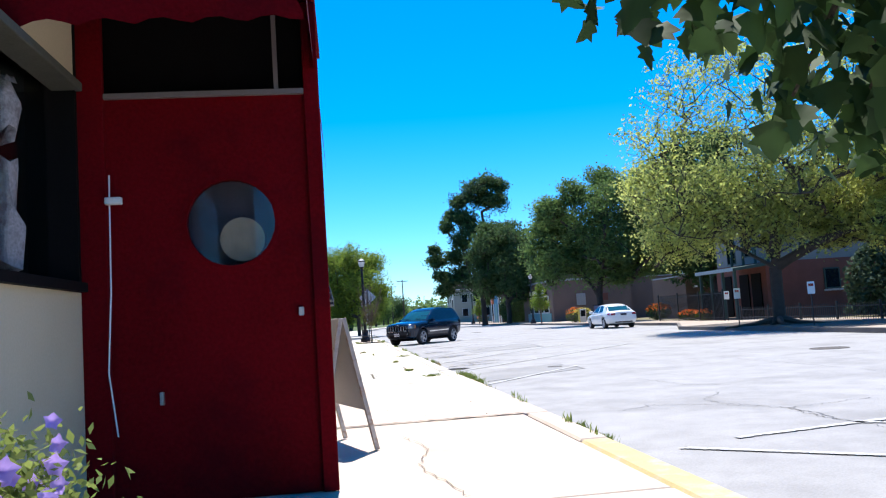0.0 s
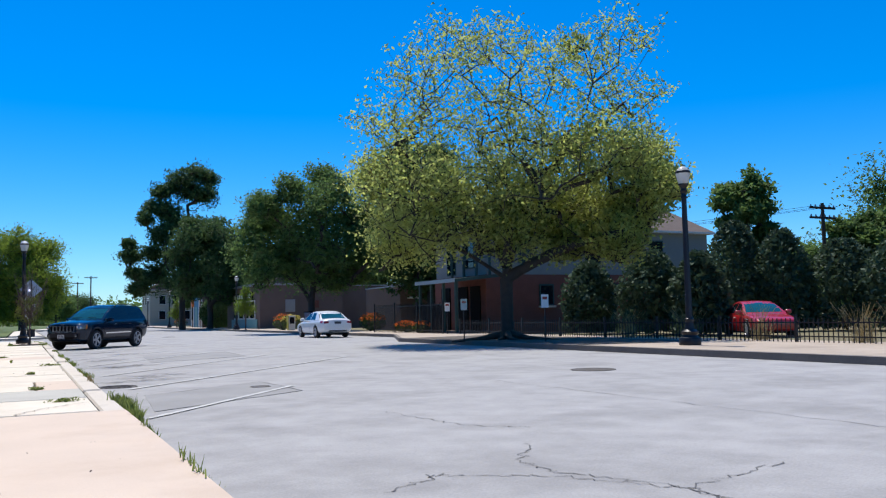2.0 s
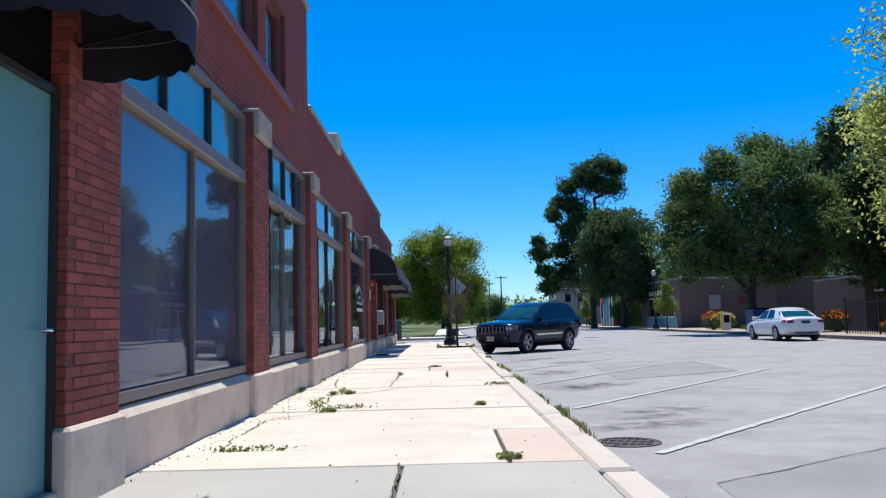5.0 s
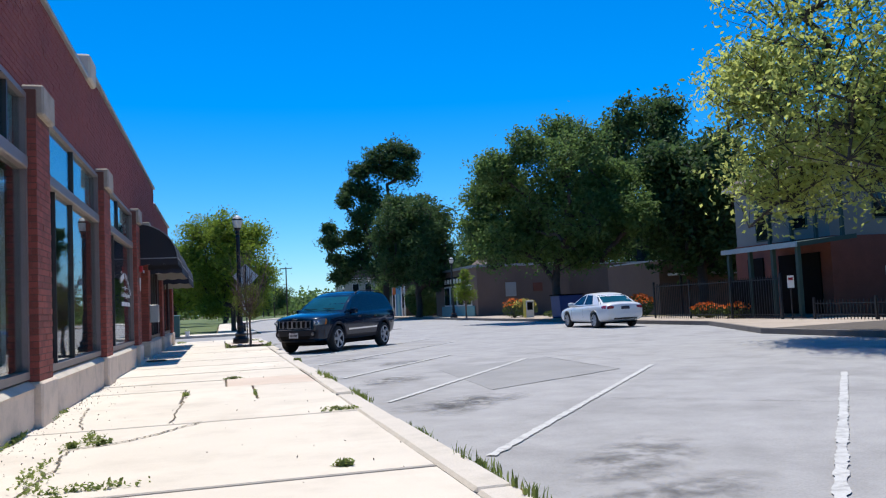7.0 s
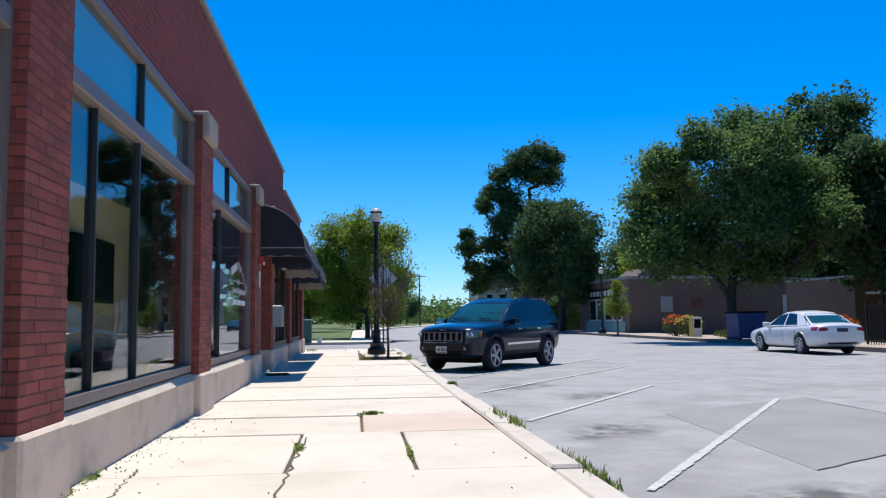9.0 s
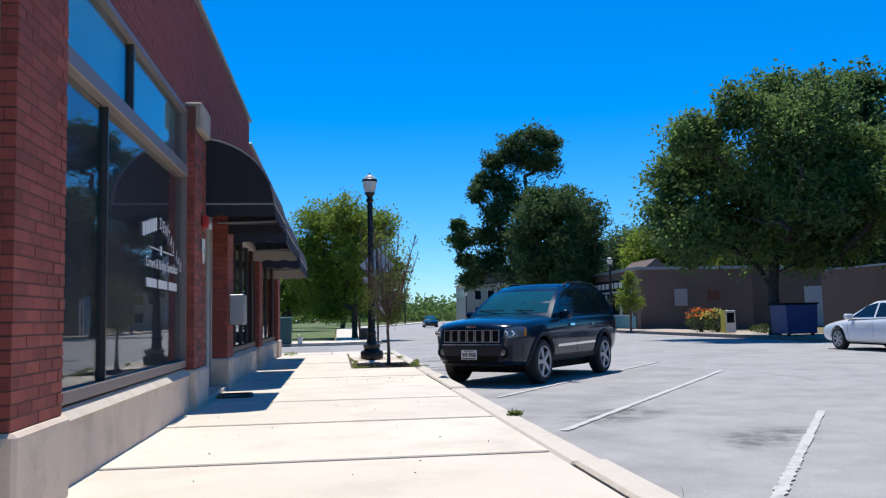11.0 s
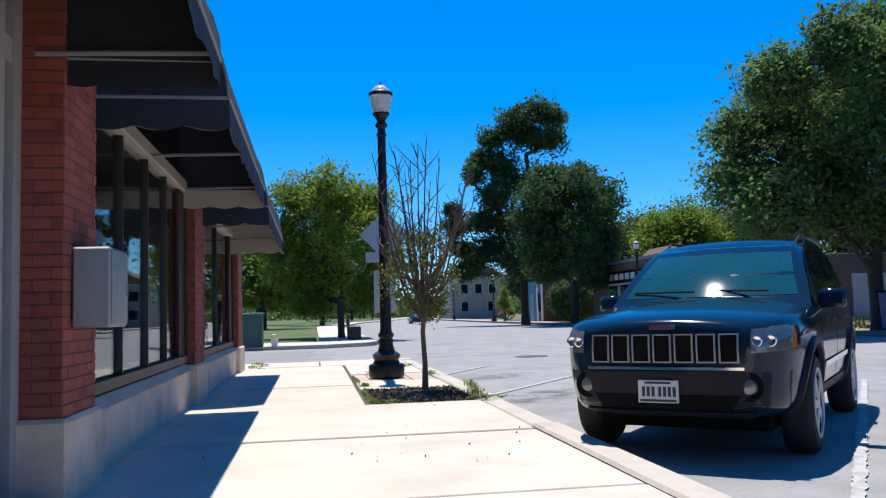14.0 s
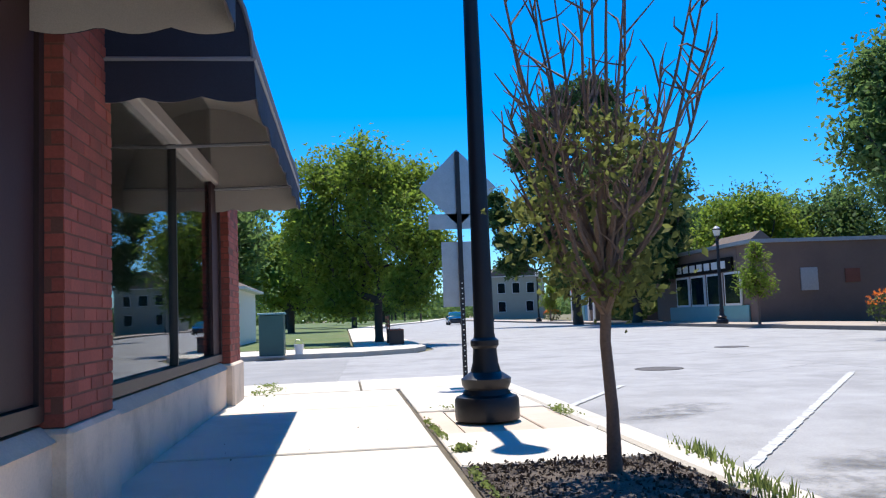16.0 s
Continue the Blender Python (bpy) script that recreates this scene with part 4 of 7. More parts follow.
FAR += ((54, 18, 13, 11, "leaf_oak"), (60, 8, 14, 12, "leaf_dark"), (22, 104, 9, 9, "leaf_oak"), (33, 128, 12, 9, "leaf_oak"), (8, 180, 9, 7, "leaf_oak"), (14, 245, 14, 9, "leaf_dark"), (33, 100, 14, 11, "leaf_dark"))
FAR += ((48, 78, 16, 13, "leaf_oak"), (-22, 80, 14, 11, "leaf_oak"), (9, 300, 20, 9, "leaf_oak"), (25, 49.5, 7.5, 9.5, "leaf_dark"), (50, 23, 10, 8, "leaf_oak"), (45, 17, 9, 7, "leaf_shrub"), (50, 12, 10, 8, "leaf_oak"))
FAR += ((42, 10, 8, 6, "leaf_shrub"), (36, 92, 12, 10, "leaf_oak"), (29, 88, 9, 9, "leaf_linden"), (44, 86, 12, 11, "leaf_oak"), (52, 92, 13, 11, "leaf_oak"))
for i, (x, y_, w, h, lf) in enumerate(FAR):
    tree((x, y_, -0.1), grid_lobes(w, h * 0.14, h, 20 + i, 11, 0.31), 0.25, h * 0.18, lf, 0.3, 2600, 36, "leafy mature tree in the distance", 30 + i, group="distant trees")

# woods all round the horizon
rw = np.random.default_rng(99)
wc = []
for k in range(460):
    a = rw.uniform(-1.2, 2.6)
    d = rw.uniform(210, 300)
    h = rw.uniform(4, 9)
    wc.append(np.array([d * math.sin(a), 40 + d * math.cos(a), h * 0.45]) + rw.normal(size=(420, 3)) * np.array([4.5, 4.5, h * 0.24]))
wm = leaf_mesh("woods", np.concatenate(wc), 1.1, rw, aspect=0.8)
wm.materials.append(M["leaf_oak"])
tagged(new("distant_woods", wm), "belt of green woods on the horizon", "woods", kind="stuff")


# ---- vehicles ----
from mathutils.bvhtree import BVHTree

M["navy_paint"] = mat("navy_car_paint", (0.004, 0.017, 0.036), 0.12, metal=0.0, var=0.03, scale=3, bump=0.0, coat=0.4, spec=0.25)
M["white_car"] = mat("white_car_paint", (0.72, 0.73, 0.73), 0.3, var=0.02, scale=3, bump=0.0, coat=0.8)
M["red_car"] = mat("red_car_paint", (0.42, 0.012, 0.015), 0.3, var=0.03, bump=0.0, coat=0.8)
M["cladding"] = mat("grey_bumper_cladding", (0.022, 0.022, 0.028), 0.5, var=0.08, bump=0.05, spec=0.15)
M["car_glass"] = mat("dark_car_glass", (0.01, 0.075, 0.095), 0.04, var=0.25, scale=1.5, bump=0.0, spec=0.4, coat=0.1)
M["side_glass"] = mat("privacy_glass", (0.006, 0.012, 0.016), 0.04, var=0.1, bump=0.0, spec=0.4)
M["rubber"] = mat("tyre_rubber", (0.02, 0.02, 0.02), 0.85, var=0.15, scale=8, bump=0.2)
M["alloy"] = mat("silver_alloy", (0.42, 0.42, 0.43), 0.35, metal=0.5, var=0.06, bump=0.0)
M["lamp_lens"] = mat("lamp_lens", (0.16, 0.17, 0.18), 0.08, metal=0.3, var=0.3, scale=30, bump=0.1, coat=1.0)
M["tail_red"] = mat("tail_lens", (0.3, 0.02, 0.03), 0.15, var=0.1, scale=10, bump=0.0, coat=1.0)
M["amber"] = mat("amber_lens", (0.6, 0.2, 0.03), 0.15, var=0.1, bump=0.0, coat=1.0)
M["plate_white"] = mat("plate_white", (0.65, 0.66, 0.68), 0.5, var=0.05, bump=0.0)
M["plate_ink"] = mat("plate_ink", (0.03, 0.03, 0.05), 0.5, var=0.05, bump=0.0)


def half_loft(stations, ring):
    """A closed body from stations along x; ring gives half a section as (y, z) points, from the underside to the top."""
    bm = bmesh.new()
    rows = []
    for st in stations:
        half = ring(*st[1:])
        pts = [(y_, z_) for y_, z_ in half] + [(-y_, z_) for y_, z_ in half[-2:0:-1]]
        rows.append([bm.verts.new((st[0], y_, z_)) for y_, z_ in pts])
    n = len(rows[0])
    for a, b in zip(rows, rows[1:]):
        for i in range(n):
            bm.faces.new((a[i], b[i], b[(i + 1) % n], a[(i + 1) % n]))
    bm.faces.new(rows[0])
    bm.faces.new(rows[-1][::-1])
    return bm


def settle_mesh(name, bm, cutters=(), levels=2):
    """The mesh after smoothing and after cutting out the wheel arches."""
    bmesh.ops.recalc_face_normals(bm, faces=bm.faces)
    me = bpy.data.meshes.new(name)
    bm.to_mesh(me)
    bm.free()
    ob = new("temporary", me)
    if levels:
        s = ob.modifiers.new("s", "SUBSURF")
        s.levels = levels
    cuts = []
    for x, z, r, w in cutters:
        c = bmesh.new()
        lathe([(r, -w), (r, w)], 28, c, caps=True)
        cm = bpy.data.meshes.new("c")
        bmesh.ops.recalc_face_normals(c, faces=c.faces)
        c.to_mesh(cm)
        c.free()
        co = new("temporary", cm)
        co.matrix_world = pose(x, 0, z, 90, 0, 0)
        cuts.append(co)
        b = ob.modifiers.new("b", "BOOLEAN")
        b.operation, b.object, b.solver = "DIFFERENCE", co, "EXACT"
    bpy.context.view_layer.update()
    out = bpy.data.meshes.new_from_object(ob.evaluated_get(bpy.context.evaluated_depsgraph_get()))
    for o in (ob, *cuts):
        bpy.data.objects.remove(o)
    out.polygons.foreach_set("use_smooth", [True] * len(out.polygons))
    out.set_sharp_from_angle(angle=radians(35))
    return out


def bvh_of(me):
    b = bmesh.new()
    b.from_mesh(me)
    t = BVHTree.FromBMesh(b)
    b.free()
    return t


def patch(bvh, axis, corners, off, nu=6, nv=4, sign=1, back=0.03):
    """A thin plate laid on a body. axis 'x': seen along x, corners in (y, z); 'y': seen along y, corners in (x, z). Four corners in turn."""
    bm = bmesh.new()
    grid, low = [], []
    for i in range(nu + 1):
        u = i / nu
        row, lrow = [], []
        for j in range(nv + 1):
            v = j / nv
            a = [(1 - u) * (1 - v) * corners[0][k] + u * (1 - v) * corners[1][k] + u * v * corners[2][k] + (1 - u) * v * corners[3][k] for k in (0, 1)]
            if axis == "x":
                hit = bvh.ray_cast(Vector((5 * sign, a[0], a[1])), Vector((-sign, 0, 0)))[0]
                d = hit.x if hit else sign * 2.2
                p, q = (d + sign * off, a[0], a[1]), (d - sign * back, a[0], a[1])
            elif axis == "y":
                hit = bvh.ray_cast(Vector((a[0], 5 * sign, a[1])), Vector((0, -sign, 0)))[0]
                d = hit.y if hit else sign * 0.9
                p, q = (a[0], d + sign * off, a[1]), (a[0], d - sign * back, a[1])
            else:
                hit = bvh.ray_cast(Vector((a[0], a[1], 5)), Vector((0, 0, -1)))[0]
                d = hit.z if hit else 1.0
                p, q = (a[0], a[1], d + off), (a[0], a[1], d - back)
            row.append(bm.verts.new(p))
            lrow.append(bm.verts.new(q))
        grid.append(row)
        low.append(lrow)
    for i in range(nu):
        for j in range(nv):
            bm.faces.new((grid[i][j], grid[i + 1][j], grid[i + 1][j + 1], grid[i][j + 1]))
    rim = [(i, 0) for i in range(nu + 1)] + [(nu, j) for j in range(1, nv + 1)] + [(i, nv) for i in range(nu - 1, -1, -1)] + [(0, j) for j in range(nv - 1, 0, -1)]
    for (a, b), (c, d) in zip(rim, rim[1:] + rim[:1]):
        bm.faces.new((grid[a][b], low[a][b], low[c][d], grid[c][d]))
    return bm


def wheel_meshes(r, w, spokes):
    tyre = lathe([(r * 0.66, -w / 2), (r * 0.9, -w / 2), (r * 0.985, -w * 0.36), (r, -w * 0.2), (r, w * 0.2), (r * 0.985, w * 0.36), (r * 0.9, w / 2), (r * 0.66, w / 2)], 36)
    rim = lathe([(0.02, -w * 0.05), (r * 0.55, -w * 0.08), (r * 0.62, w * 0.44), (r * 0.69, w * 0.47), (r * 0.69, w * 0.3), (r * 0.69, -w * 0.4)], 36)
    sp = bmesh.new()
    lathe([(0.0, w * 0.5), (r * 0.17, w * 0.5), (r * 0.17, w * 0.2)], 20, sp)
    lathe([(r * 0.62, w * 0.46), (r * 0.64, w * 0.52), (r * 0.7, w * 0.52), (r * 0.72, w * 0.46)], 36, sp)
    for k in range(spokes):
        a = 2 * math.pi * k / spokes
        n0 = len(sp.verts)
        box(r * 0.1, r * 0.67, -r * 0.105, r * 0.105, w * 0.3, w * 0.5, 0.006, sp)
        sp.verts.ensure_lookup_table()
        for v in list(sp.verts)[n0:]:
            x, y_ = v.co.x, v.co.y * (0.8 + 0.5 * v.co.x / r)
            v.co.x, v.co.y = x * math.cos(a) - y_ * math.sin(a), x * math.sin(a) + y_ * math.cos(a)
            v.co.z -= 0.05 * w * (x / r)
    return (finish("tyre", tyre, M["rubber"], True), finish("rim", rim, M["cladding"], True), finish("spokes", sp, M["alloy"], True))


def car(m, spec, label, name, paint):
    c = thing(name, m, label, "car")
    s = spec
    arches = [(x, s["r"] + 0.02, s["r"] * 1.17, 2.0) for x in s["axles"]]
    body_me = settle_mesh("body", half_loft(s["stations"], s["ring"]), arches)
    body_me.materials.append(paint)
    bvh = bvh_of(body_me)
    part("body", body_me, paint, c)
    # cabin
    zb, wb, tum = s["belt"], s["wb"], s["tumble"]
    width = lambda z: wb - tum * (z - zb)  # noqa: E731
    prof = s["cabin"]
    bm = bmesh.new()
    cols = 9
    rows = []
    for x, z in prof:
        w = width(z)
        rows.append([bm.verts.new((x - (0.1 * (abs(k) / 4) ** 2 * (1 if x > 0 else -0.6)) * s["bow"], w * k / 4, z - 0.035 * (k / 4) ** 2 * (z > zb + 0.3))) for k in range(-4, 5)])
    for a, b in zip(rows, rows[1:]):
        for i in range(cols - 1):
            bm.faces.new((a[i], a[i + 1], b[i + 1], b[i]))
    for col in (0, cols - 1):
        bm.faces.new([r[col] for r in rows])
    bm.faces.new([v for v in rows[0]] + [v for v in rows[-1][::-1]])
    edges = [e for e in bm.edges if all(abs(abs(v.co.y) - width(v.co.z + 0.035 * (v.co.z > zb + 0.3))) < 0.03 for v in e.verts) and abs(e.verts[0].co.y - e.verts[1].co.y) < 0.4 and max(v.co.z for v in e.verts) > zb + 0.3]
    bmesh.ops.bevel(bm, geom=edges, offset=0.05, segments=3, affect="EDGES")
    cab = finish("cabin", bm, paint, 50)
    cbvh = bvh_of(cab)
    part("cabin", cab, paint, c)
    for corners in s["side_glass"]:
        for sg in (1, -1):
            part("side_window", patch(cbvh, "y", corners, 0.005, 6, 4, sg), M["side_glass"], c, smooth=30)
    y0, z0, y1, z1 = s["screen"]
    part("windscreen", patch(cbvh, "x", [(-y0, z0), (y0, z0), (y1, z1), (-y1, z1)], 0.006, 10, 6, 1), M["car_glass"], c, "tinted glass reflecting sky", smooth=30)
    y0, z0, y1, z1 = s["rear_screen"]
    part("rear_window", patch(cbvh, "x", [(-y0, z0), (y0, z0), (y1, z1), (-y1, z1)], 0.006, 8, 5, -1), M["car_glass"], c, smooth=30)
    # wheels
    ty, ri, sp = wheel_meshes(s["r"], s["tw"], s["spokes"])
    for x in s["axles"]:
        for sg in (1, -1):
            wh = new("wheel", ty)
            wh.parent = c
            wh.matrix_local = pose(x, sg * s["track"], s["r"], -90 * sg, 0, 0)
            for nm, me in (("rim", ri), ("spokes", sp)):
                o = new(nm, me)
                o.parent = wh
            # arch lip
            ra = s["r"] * 1.17
            hy = [(x + ra * 1.02 * math.cos(a), s["r"] + 0.02 + ra * 1.02 * math.sin(a)) for a in np.linspace(-0.1, math.pi + 0.1, 18)]
            pts = []
            for px, pz in hy:
                hit = bvh.ray_cast(Vector((px, 5 * sg, pz)), Vector((0, -sg, 0)))[0]
                pts.append((px, (hit.y if hit else sg * s["track"]) + sg * 0.0, pz))
            part("wheel_arch_lip", tube(pts, s["lip"], 6), s["lip_mat"], c, smooth=True)
    # wheel wells
    for x in s["axles"]:
        b2 = bmesh.new()
        box(x - s["r"] * 1.1, x + s["r"] * 1.1, -s["track"] + 0.14, s["track"] - 0.14, s["r"] * 0.6, s["r"] * 2.1, 0.02, b2)
        part("wheel_well", b2, M["black_paint"], c)
    part("underbody", box(s["axles"][1] - 0.5, s["axles"][0] + 0.5, -0.7, 0.7, s["r"] * 0.55, s["r"] * 1.1, 0.02), M["black_paint"], c)
    # door seams
    for x in s["seams"]:
        for sg in (1, -1):
            part("door_seam", patch(bvh, "y", [(x - 0.004, s["sill"] + 0.05), (x + 0.004, s["sill"] + 0.05), (x + 0.004, zb - 0.03), (x - 0.004, zb - 0.03)], 0.002, 1, 8, sg), M["black_paint"], c)
    for x in s["handles"]:
        for sg in (1, -1):
            part("door_handle", patch(bvh, "y", [(x, zb - 0.14), (x + 0.2, zb - 0.14), (x + 0.2, zb - 0.1), (x, zb - 0.1)], 0.03, 4, 1, sg), s["handle_mat"], c)
    # mirrors
    for sg in (1, -1):
        bm = bmesh.new()
        box(-0.09, 0.07, -0.12, 0.12, -0.08, 0.08, 0.035, bm)
        mi = part("mirror", bm, paint, c, smooth=True)
        mi.location = (s["mirror"][0], sg * (wb + 0.12), s["mirror"][1])
    return c, bvh, cbvh


def suv_ring(w, zb, zs, zt):
    zm = zb + 0.3
    return [(0, zb), (w * 0.8, zb), (w * 0.93, zb + 0.06), (w * 0.985, zm), (w, zm + 0.2), (w * 0.99, zs - 0.05), (w * 0.93, zs + 0.02), (w * 0.8, zt - 0.02), (w * 0.4, zt + 0.02), (0, zt + 0.03)]


SUV = dict(
    stations=[(2.42, 0.60, 0.42, 0.82, 0.93), (2.38, 0.72, 0.36, 0.90, 1.0), (2.24, 0.85, 0.32, 0.97, 1.04), (1.98, 0.94, 0.3, 1.02, 1.08), (1.46, 0.97, 0.3, 1.06, 1.13), (1.0, 0.965, 0.3, 1.09, 1.18),
              (0.6, 0.965, 0.3, 1.1, 1.16), (-0.4, 0.965, 0.3, 1.12, 1.17), (-1.4, 0.97, 0.3, 1.14, 1.19), (-2.0, 0.95, 0.32, 1.15, 1.2), (-2.35, 0.9, 0.4, 1.13, 1.2), (-2.46, 0.82, 0.48, 1.05, 1.14)],
    ring=suv_ring, axles=(1.4575, -1.4575), r=0.375, tw=0.25, track=0.84, spokes=5, belt=1.1, wb=0.9, tumble=0.32, bow=1.0,
    cabin=[(1.12, 1.1), (0.72, 1.38), (0.3, 1.63), (0.05, 1.72), (-0.5, 1.765), (-1.3, 1.76), (-1.95, 1.72), (-2.15, 1.6), (-2.38, 1.12)],
    side_glass=[[(0.1, 1.17), (0.62, 1.17), (0.2, 1.56), (0.02, 1.62)], [(-0.88, 1.18), (0.04, 1.17), (-0.04, 1.63), (-0.85, 1.65)], [(-1.75, 1.2), (-0.97, 1.18), (-0.95, 1.65), (-1.6, 1.62)], [(-2.1, 1.25), (-1.83, 1.21), (-1.7, 1.6), (-1.9, 1.58)]],
    screen=(0.78, 1.2, 0.62, 1.66), rear_screen=(0.68, 1.26, 0.6, 1.6), lip=0.035, lip_mat=M["cladding"], sill=0.42, seams=(0.95, -0.1, -1.0), handles=(0.1, -0.95), handle_mat=M["chrome"], mirror=(0.62, 1.16))
suv_pose = pose(4.636, 35.03, ROAD, 0, 0, -130) @ Matrix.Diagonal((0.96, 0.97, 1.035, 1))
suv, sb, scb = car(suv_pose, SUV, "dark navy sport utility vehicle parked nose-in at the kerb", "parked_suv", M["navy_paint"])
# face of the car
part("bumper", patch(sb, "x", [(-0.84, 0.36), (0.84, 0.36), (0.88, 0.66), (-0.88, 0.66)], 0.012, 14, 4), M["cladding"], suv, "charcoal plastic bumper", smooth=30)
part("bumper_trim", patch(sb, "x", [(-0.6, 0.675), (0.6, 0.675), (0.6, 0.695), (-0.6, 0.695)], 0.03, 12, 1), M["chrome"], suv, "thin chrome strip", smooth=30)
part("air_intake", patch(sb, "x", [(-0.5, 0.4), (0.5, 0.4), (0.56, 0.5), (-0.56, 0.5)], 0.017, 10, 2), M["black_paint"], suv)
part("skid_plate", patch(sb, "x", [(-0.6, 0.32), (0.6, 0.32), (0.66, 0.38), (-0.66, 0.38)], 0.03, 10, 2), M["cladding"], suv)
part("grille_panel", patch(sb, "x", [(-0.6, 0.715), (0.6, 0.715), (0.63, 0.94), (-0.63, 0.94)], 0.006, 12, 4), M["navy_paint"], suv, smooth=30)
for k in range(7):
    yc = (k - 3) * 0.165
    sl = part("grille_slot", patch(sb, "x", [(yc - 0.066, 0.73), (yc + 0.066, 0.73), (yc + 0.068, 0.92), (yc - 0.068, 0.92)], 0.012, 3, 3), M["black_paint"], suv)
    ring = bmesh.new()
    for (a0, a1, b0, b1) in ((-0.07, -0.06, 0.724, 0.927), (0.06, 0.07, 0.724, 0.927), (-0.06, 0.06, 0.724, 0.733), (-0.06, 0.06, 0.918, 0.927)):
        tmp = patch(sb, "x", [(yc + a0, b0), (yc + a1, b0), (yc + a1, b1), (yc + a0, b1)], 0.026, 2, 2)
        tm = bpy.data.meshes.new("t")
        tmp.to_mesh(tm)
        tmp.free()
        ring.from_mesh(tm)
        bpy.data.meshes.remove(tm)
    part("surround", ring, M["alloy"], sl, "chrome surround")
for sg in (1, -1):
    hl = part("headlight", patch(sb, "x", [(sg * 0.645, 0.79), (sg * 0.83, 0.8), (sg * 0.815, 0.965), (sg * 0.65, 0.955)], 0.012, 5, 4), M["lamp_lens"], suv, "clear headlight lens", smooth=30)
    hl2 = part("headlight_wrap", patch(sb, "y", [(2.12, 0.81), (2.27, 0.8), (2.26, 0.97), (2.08, 0.98)], 0.008, 4, 4, sg), M["lamp_lens"], suv, smooth=30)
    part("indicator", patch(sb, "y", [(2.05, 0.82), (2.115, 0.81), (2.075, 0.97), (2.02, 0.96)], 0.009, 2, 3, sg), M["amber"], suv)
    for yy, rr in ((0.69, 0.04), (0.775, 0.045)):
        hit = sb.ray_cast(Vector((5, sg * yy, 0.875)), Vector((-1, 0, 0)))[0]
        bulb = lathe([(rr, 0.0), (rr, 0.03), (rr * 0.8, 0.036), (rr * 0.7, 0.02), (0.0, 0.012)], 18)
        b_ = part("reflector", bulb, M["chrome"], hl, smooth=True)
        b_.matrix_local = pose(hit.x - 0.005, sg * yy, 0.875, 0, 90, 0)
    hit = sb.ray_cast(Vector((5, sg * 0.62, 0.56)), Vector((-1, 0, 0)))[0]
    fog = part("fog_light", lathe([(0.1, 0.0), (0.1, 0.03), (0.07, 0.03), (0.062, 0.015)], 20), M["black_paint"], suv)
    fog.matrix_local = pose(hit.x - 0.02, sg * 0.62, 0.56, 0, 90, 0)
    o = part("lens", lathe([(0.06, 0.014), (0.05, 0.034), (0.0, 0.04)], 18), M["lamp_lens"], fog, smooth=True)
    part("side_moulding", patch(sb, "y", [(-0.95, 0.62), (0.85, 0.6), (0.85, 0.645), (-0.95, 0.665)], 0.016, 12, 1, sg), M["chrome"], suv, "chrome door strip", smooth=30)
    part("sill_cladding", patch(sb, "y", [(-0.98, 0.36), (0.98, 0.36), (0.98, 0.46), (-0.98, 0.46)], 0.012, 12, 2, sg), M["cladding"], suv)
    part("roof_rail", tube([(-0.1, sg * 0.64, 1.69), (-0.3, sg * 0.65, 1.755), (-1.0, sg * 0.66, 1.775), (-1.6, sg * 0.65, 1.755), (-1.85, sg * 0.64, 1.69)], 0.014, 6), M["black_iron"], suv, smooth=True)
    part("tail_light", patch(sb, "x", [(sg * 0.7, 0.9), (sg * 0.88, 0.9), (sg * 0.88, 1.1), (sg * 0.72, 1.1)], 0.012, 3, 3, -1), M["tail_red"], suv)
part("badge", patch(sb, "x", [(-0.1, 0.965), (0.1, 0.965), (0.1, 0.995), (-0.1, 0.995)], 0.012, 5, 1), M["chrome"], suv, "plain chrome badge bar")
part("wiper", tube([(1.0, 0.55, 1.235), (0.9, 0.1, 1.25), (0.86, -0.25, 1.265)], 0.009, 5), M["black_paint"], suv)
part("wiper", tube([(1.0, -0.1, 1.245), (0.92, -0.45, 1.25), (0.86, -0.7, 1.25)], 0.009, 5), M["black_paint"], suv)
hit = sb.ray_cast(Vector((5, 0, 0.56)), Vector((-1, 0, 0)))[0]
np_ = part("number_plate", box(hit.x + 0.01, hit.x + 0.035, -0.195, 0.115, 0.44, 0.6, 0.004), M["plate_white"], suv, "white number plate with dark bars")
for q in (-3, -2, -1, 0.4, 1.4, 2.4, 3.4):
    part("bar", box(hit.x + 0.035, hit.x + 0.038, q * 0.037 - 0.052, q * 0.037 - 0.028, 0.485, 0.555), M["plate_ink"], np_)
part("bar", box(hit.x + 0.035, hit.x + 0.038, -0.18, 0.1, 0.448, 0.465), M["plate_ink"], np_)
part("bar", box(hit.x + 0.035, hit.x + 0.038, -0.14, 0.06, 0.575, 0.59), M["plate_ink"], np_)


def sedan_ring(w, zb, zs, zt):
    return [(0, zb), (w * 0.8, zb), (w * 0.95, zb + 0.07), (w, zb + 0.25), (w * 0.985, zs - 0.08), (w * 0.93, zs), (w * 0.75, zt - 0.01), (0, zt + 0.02)]


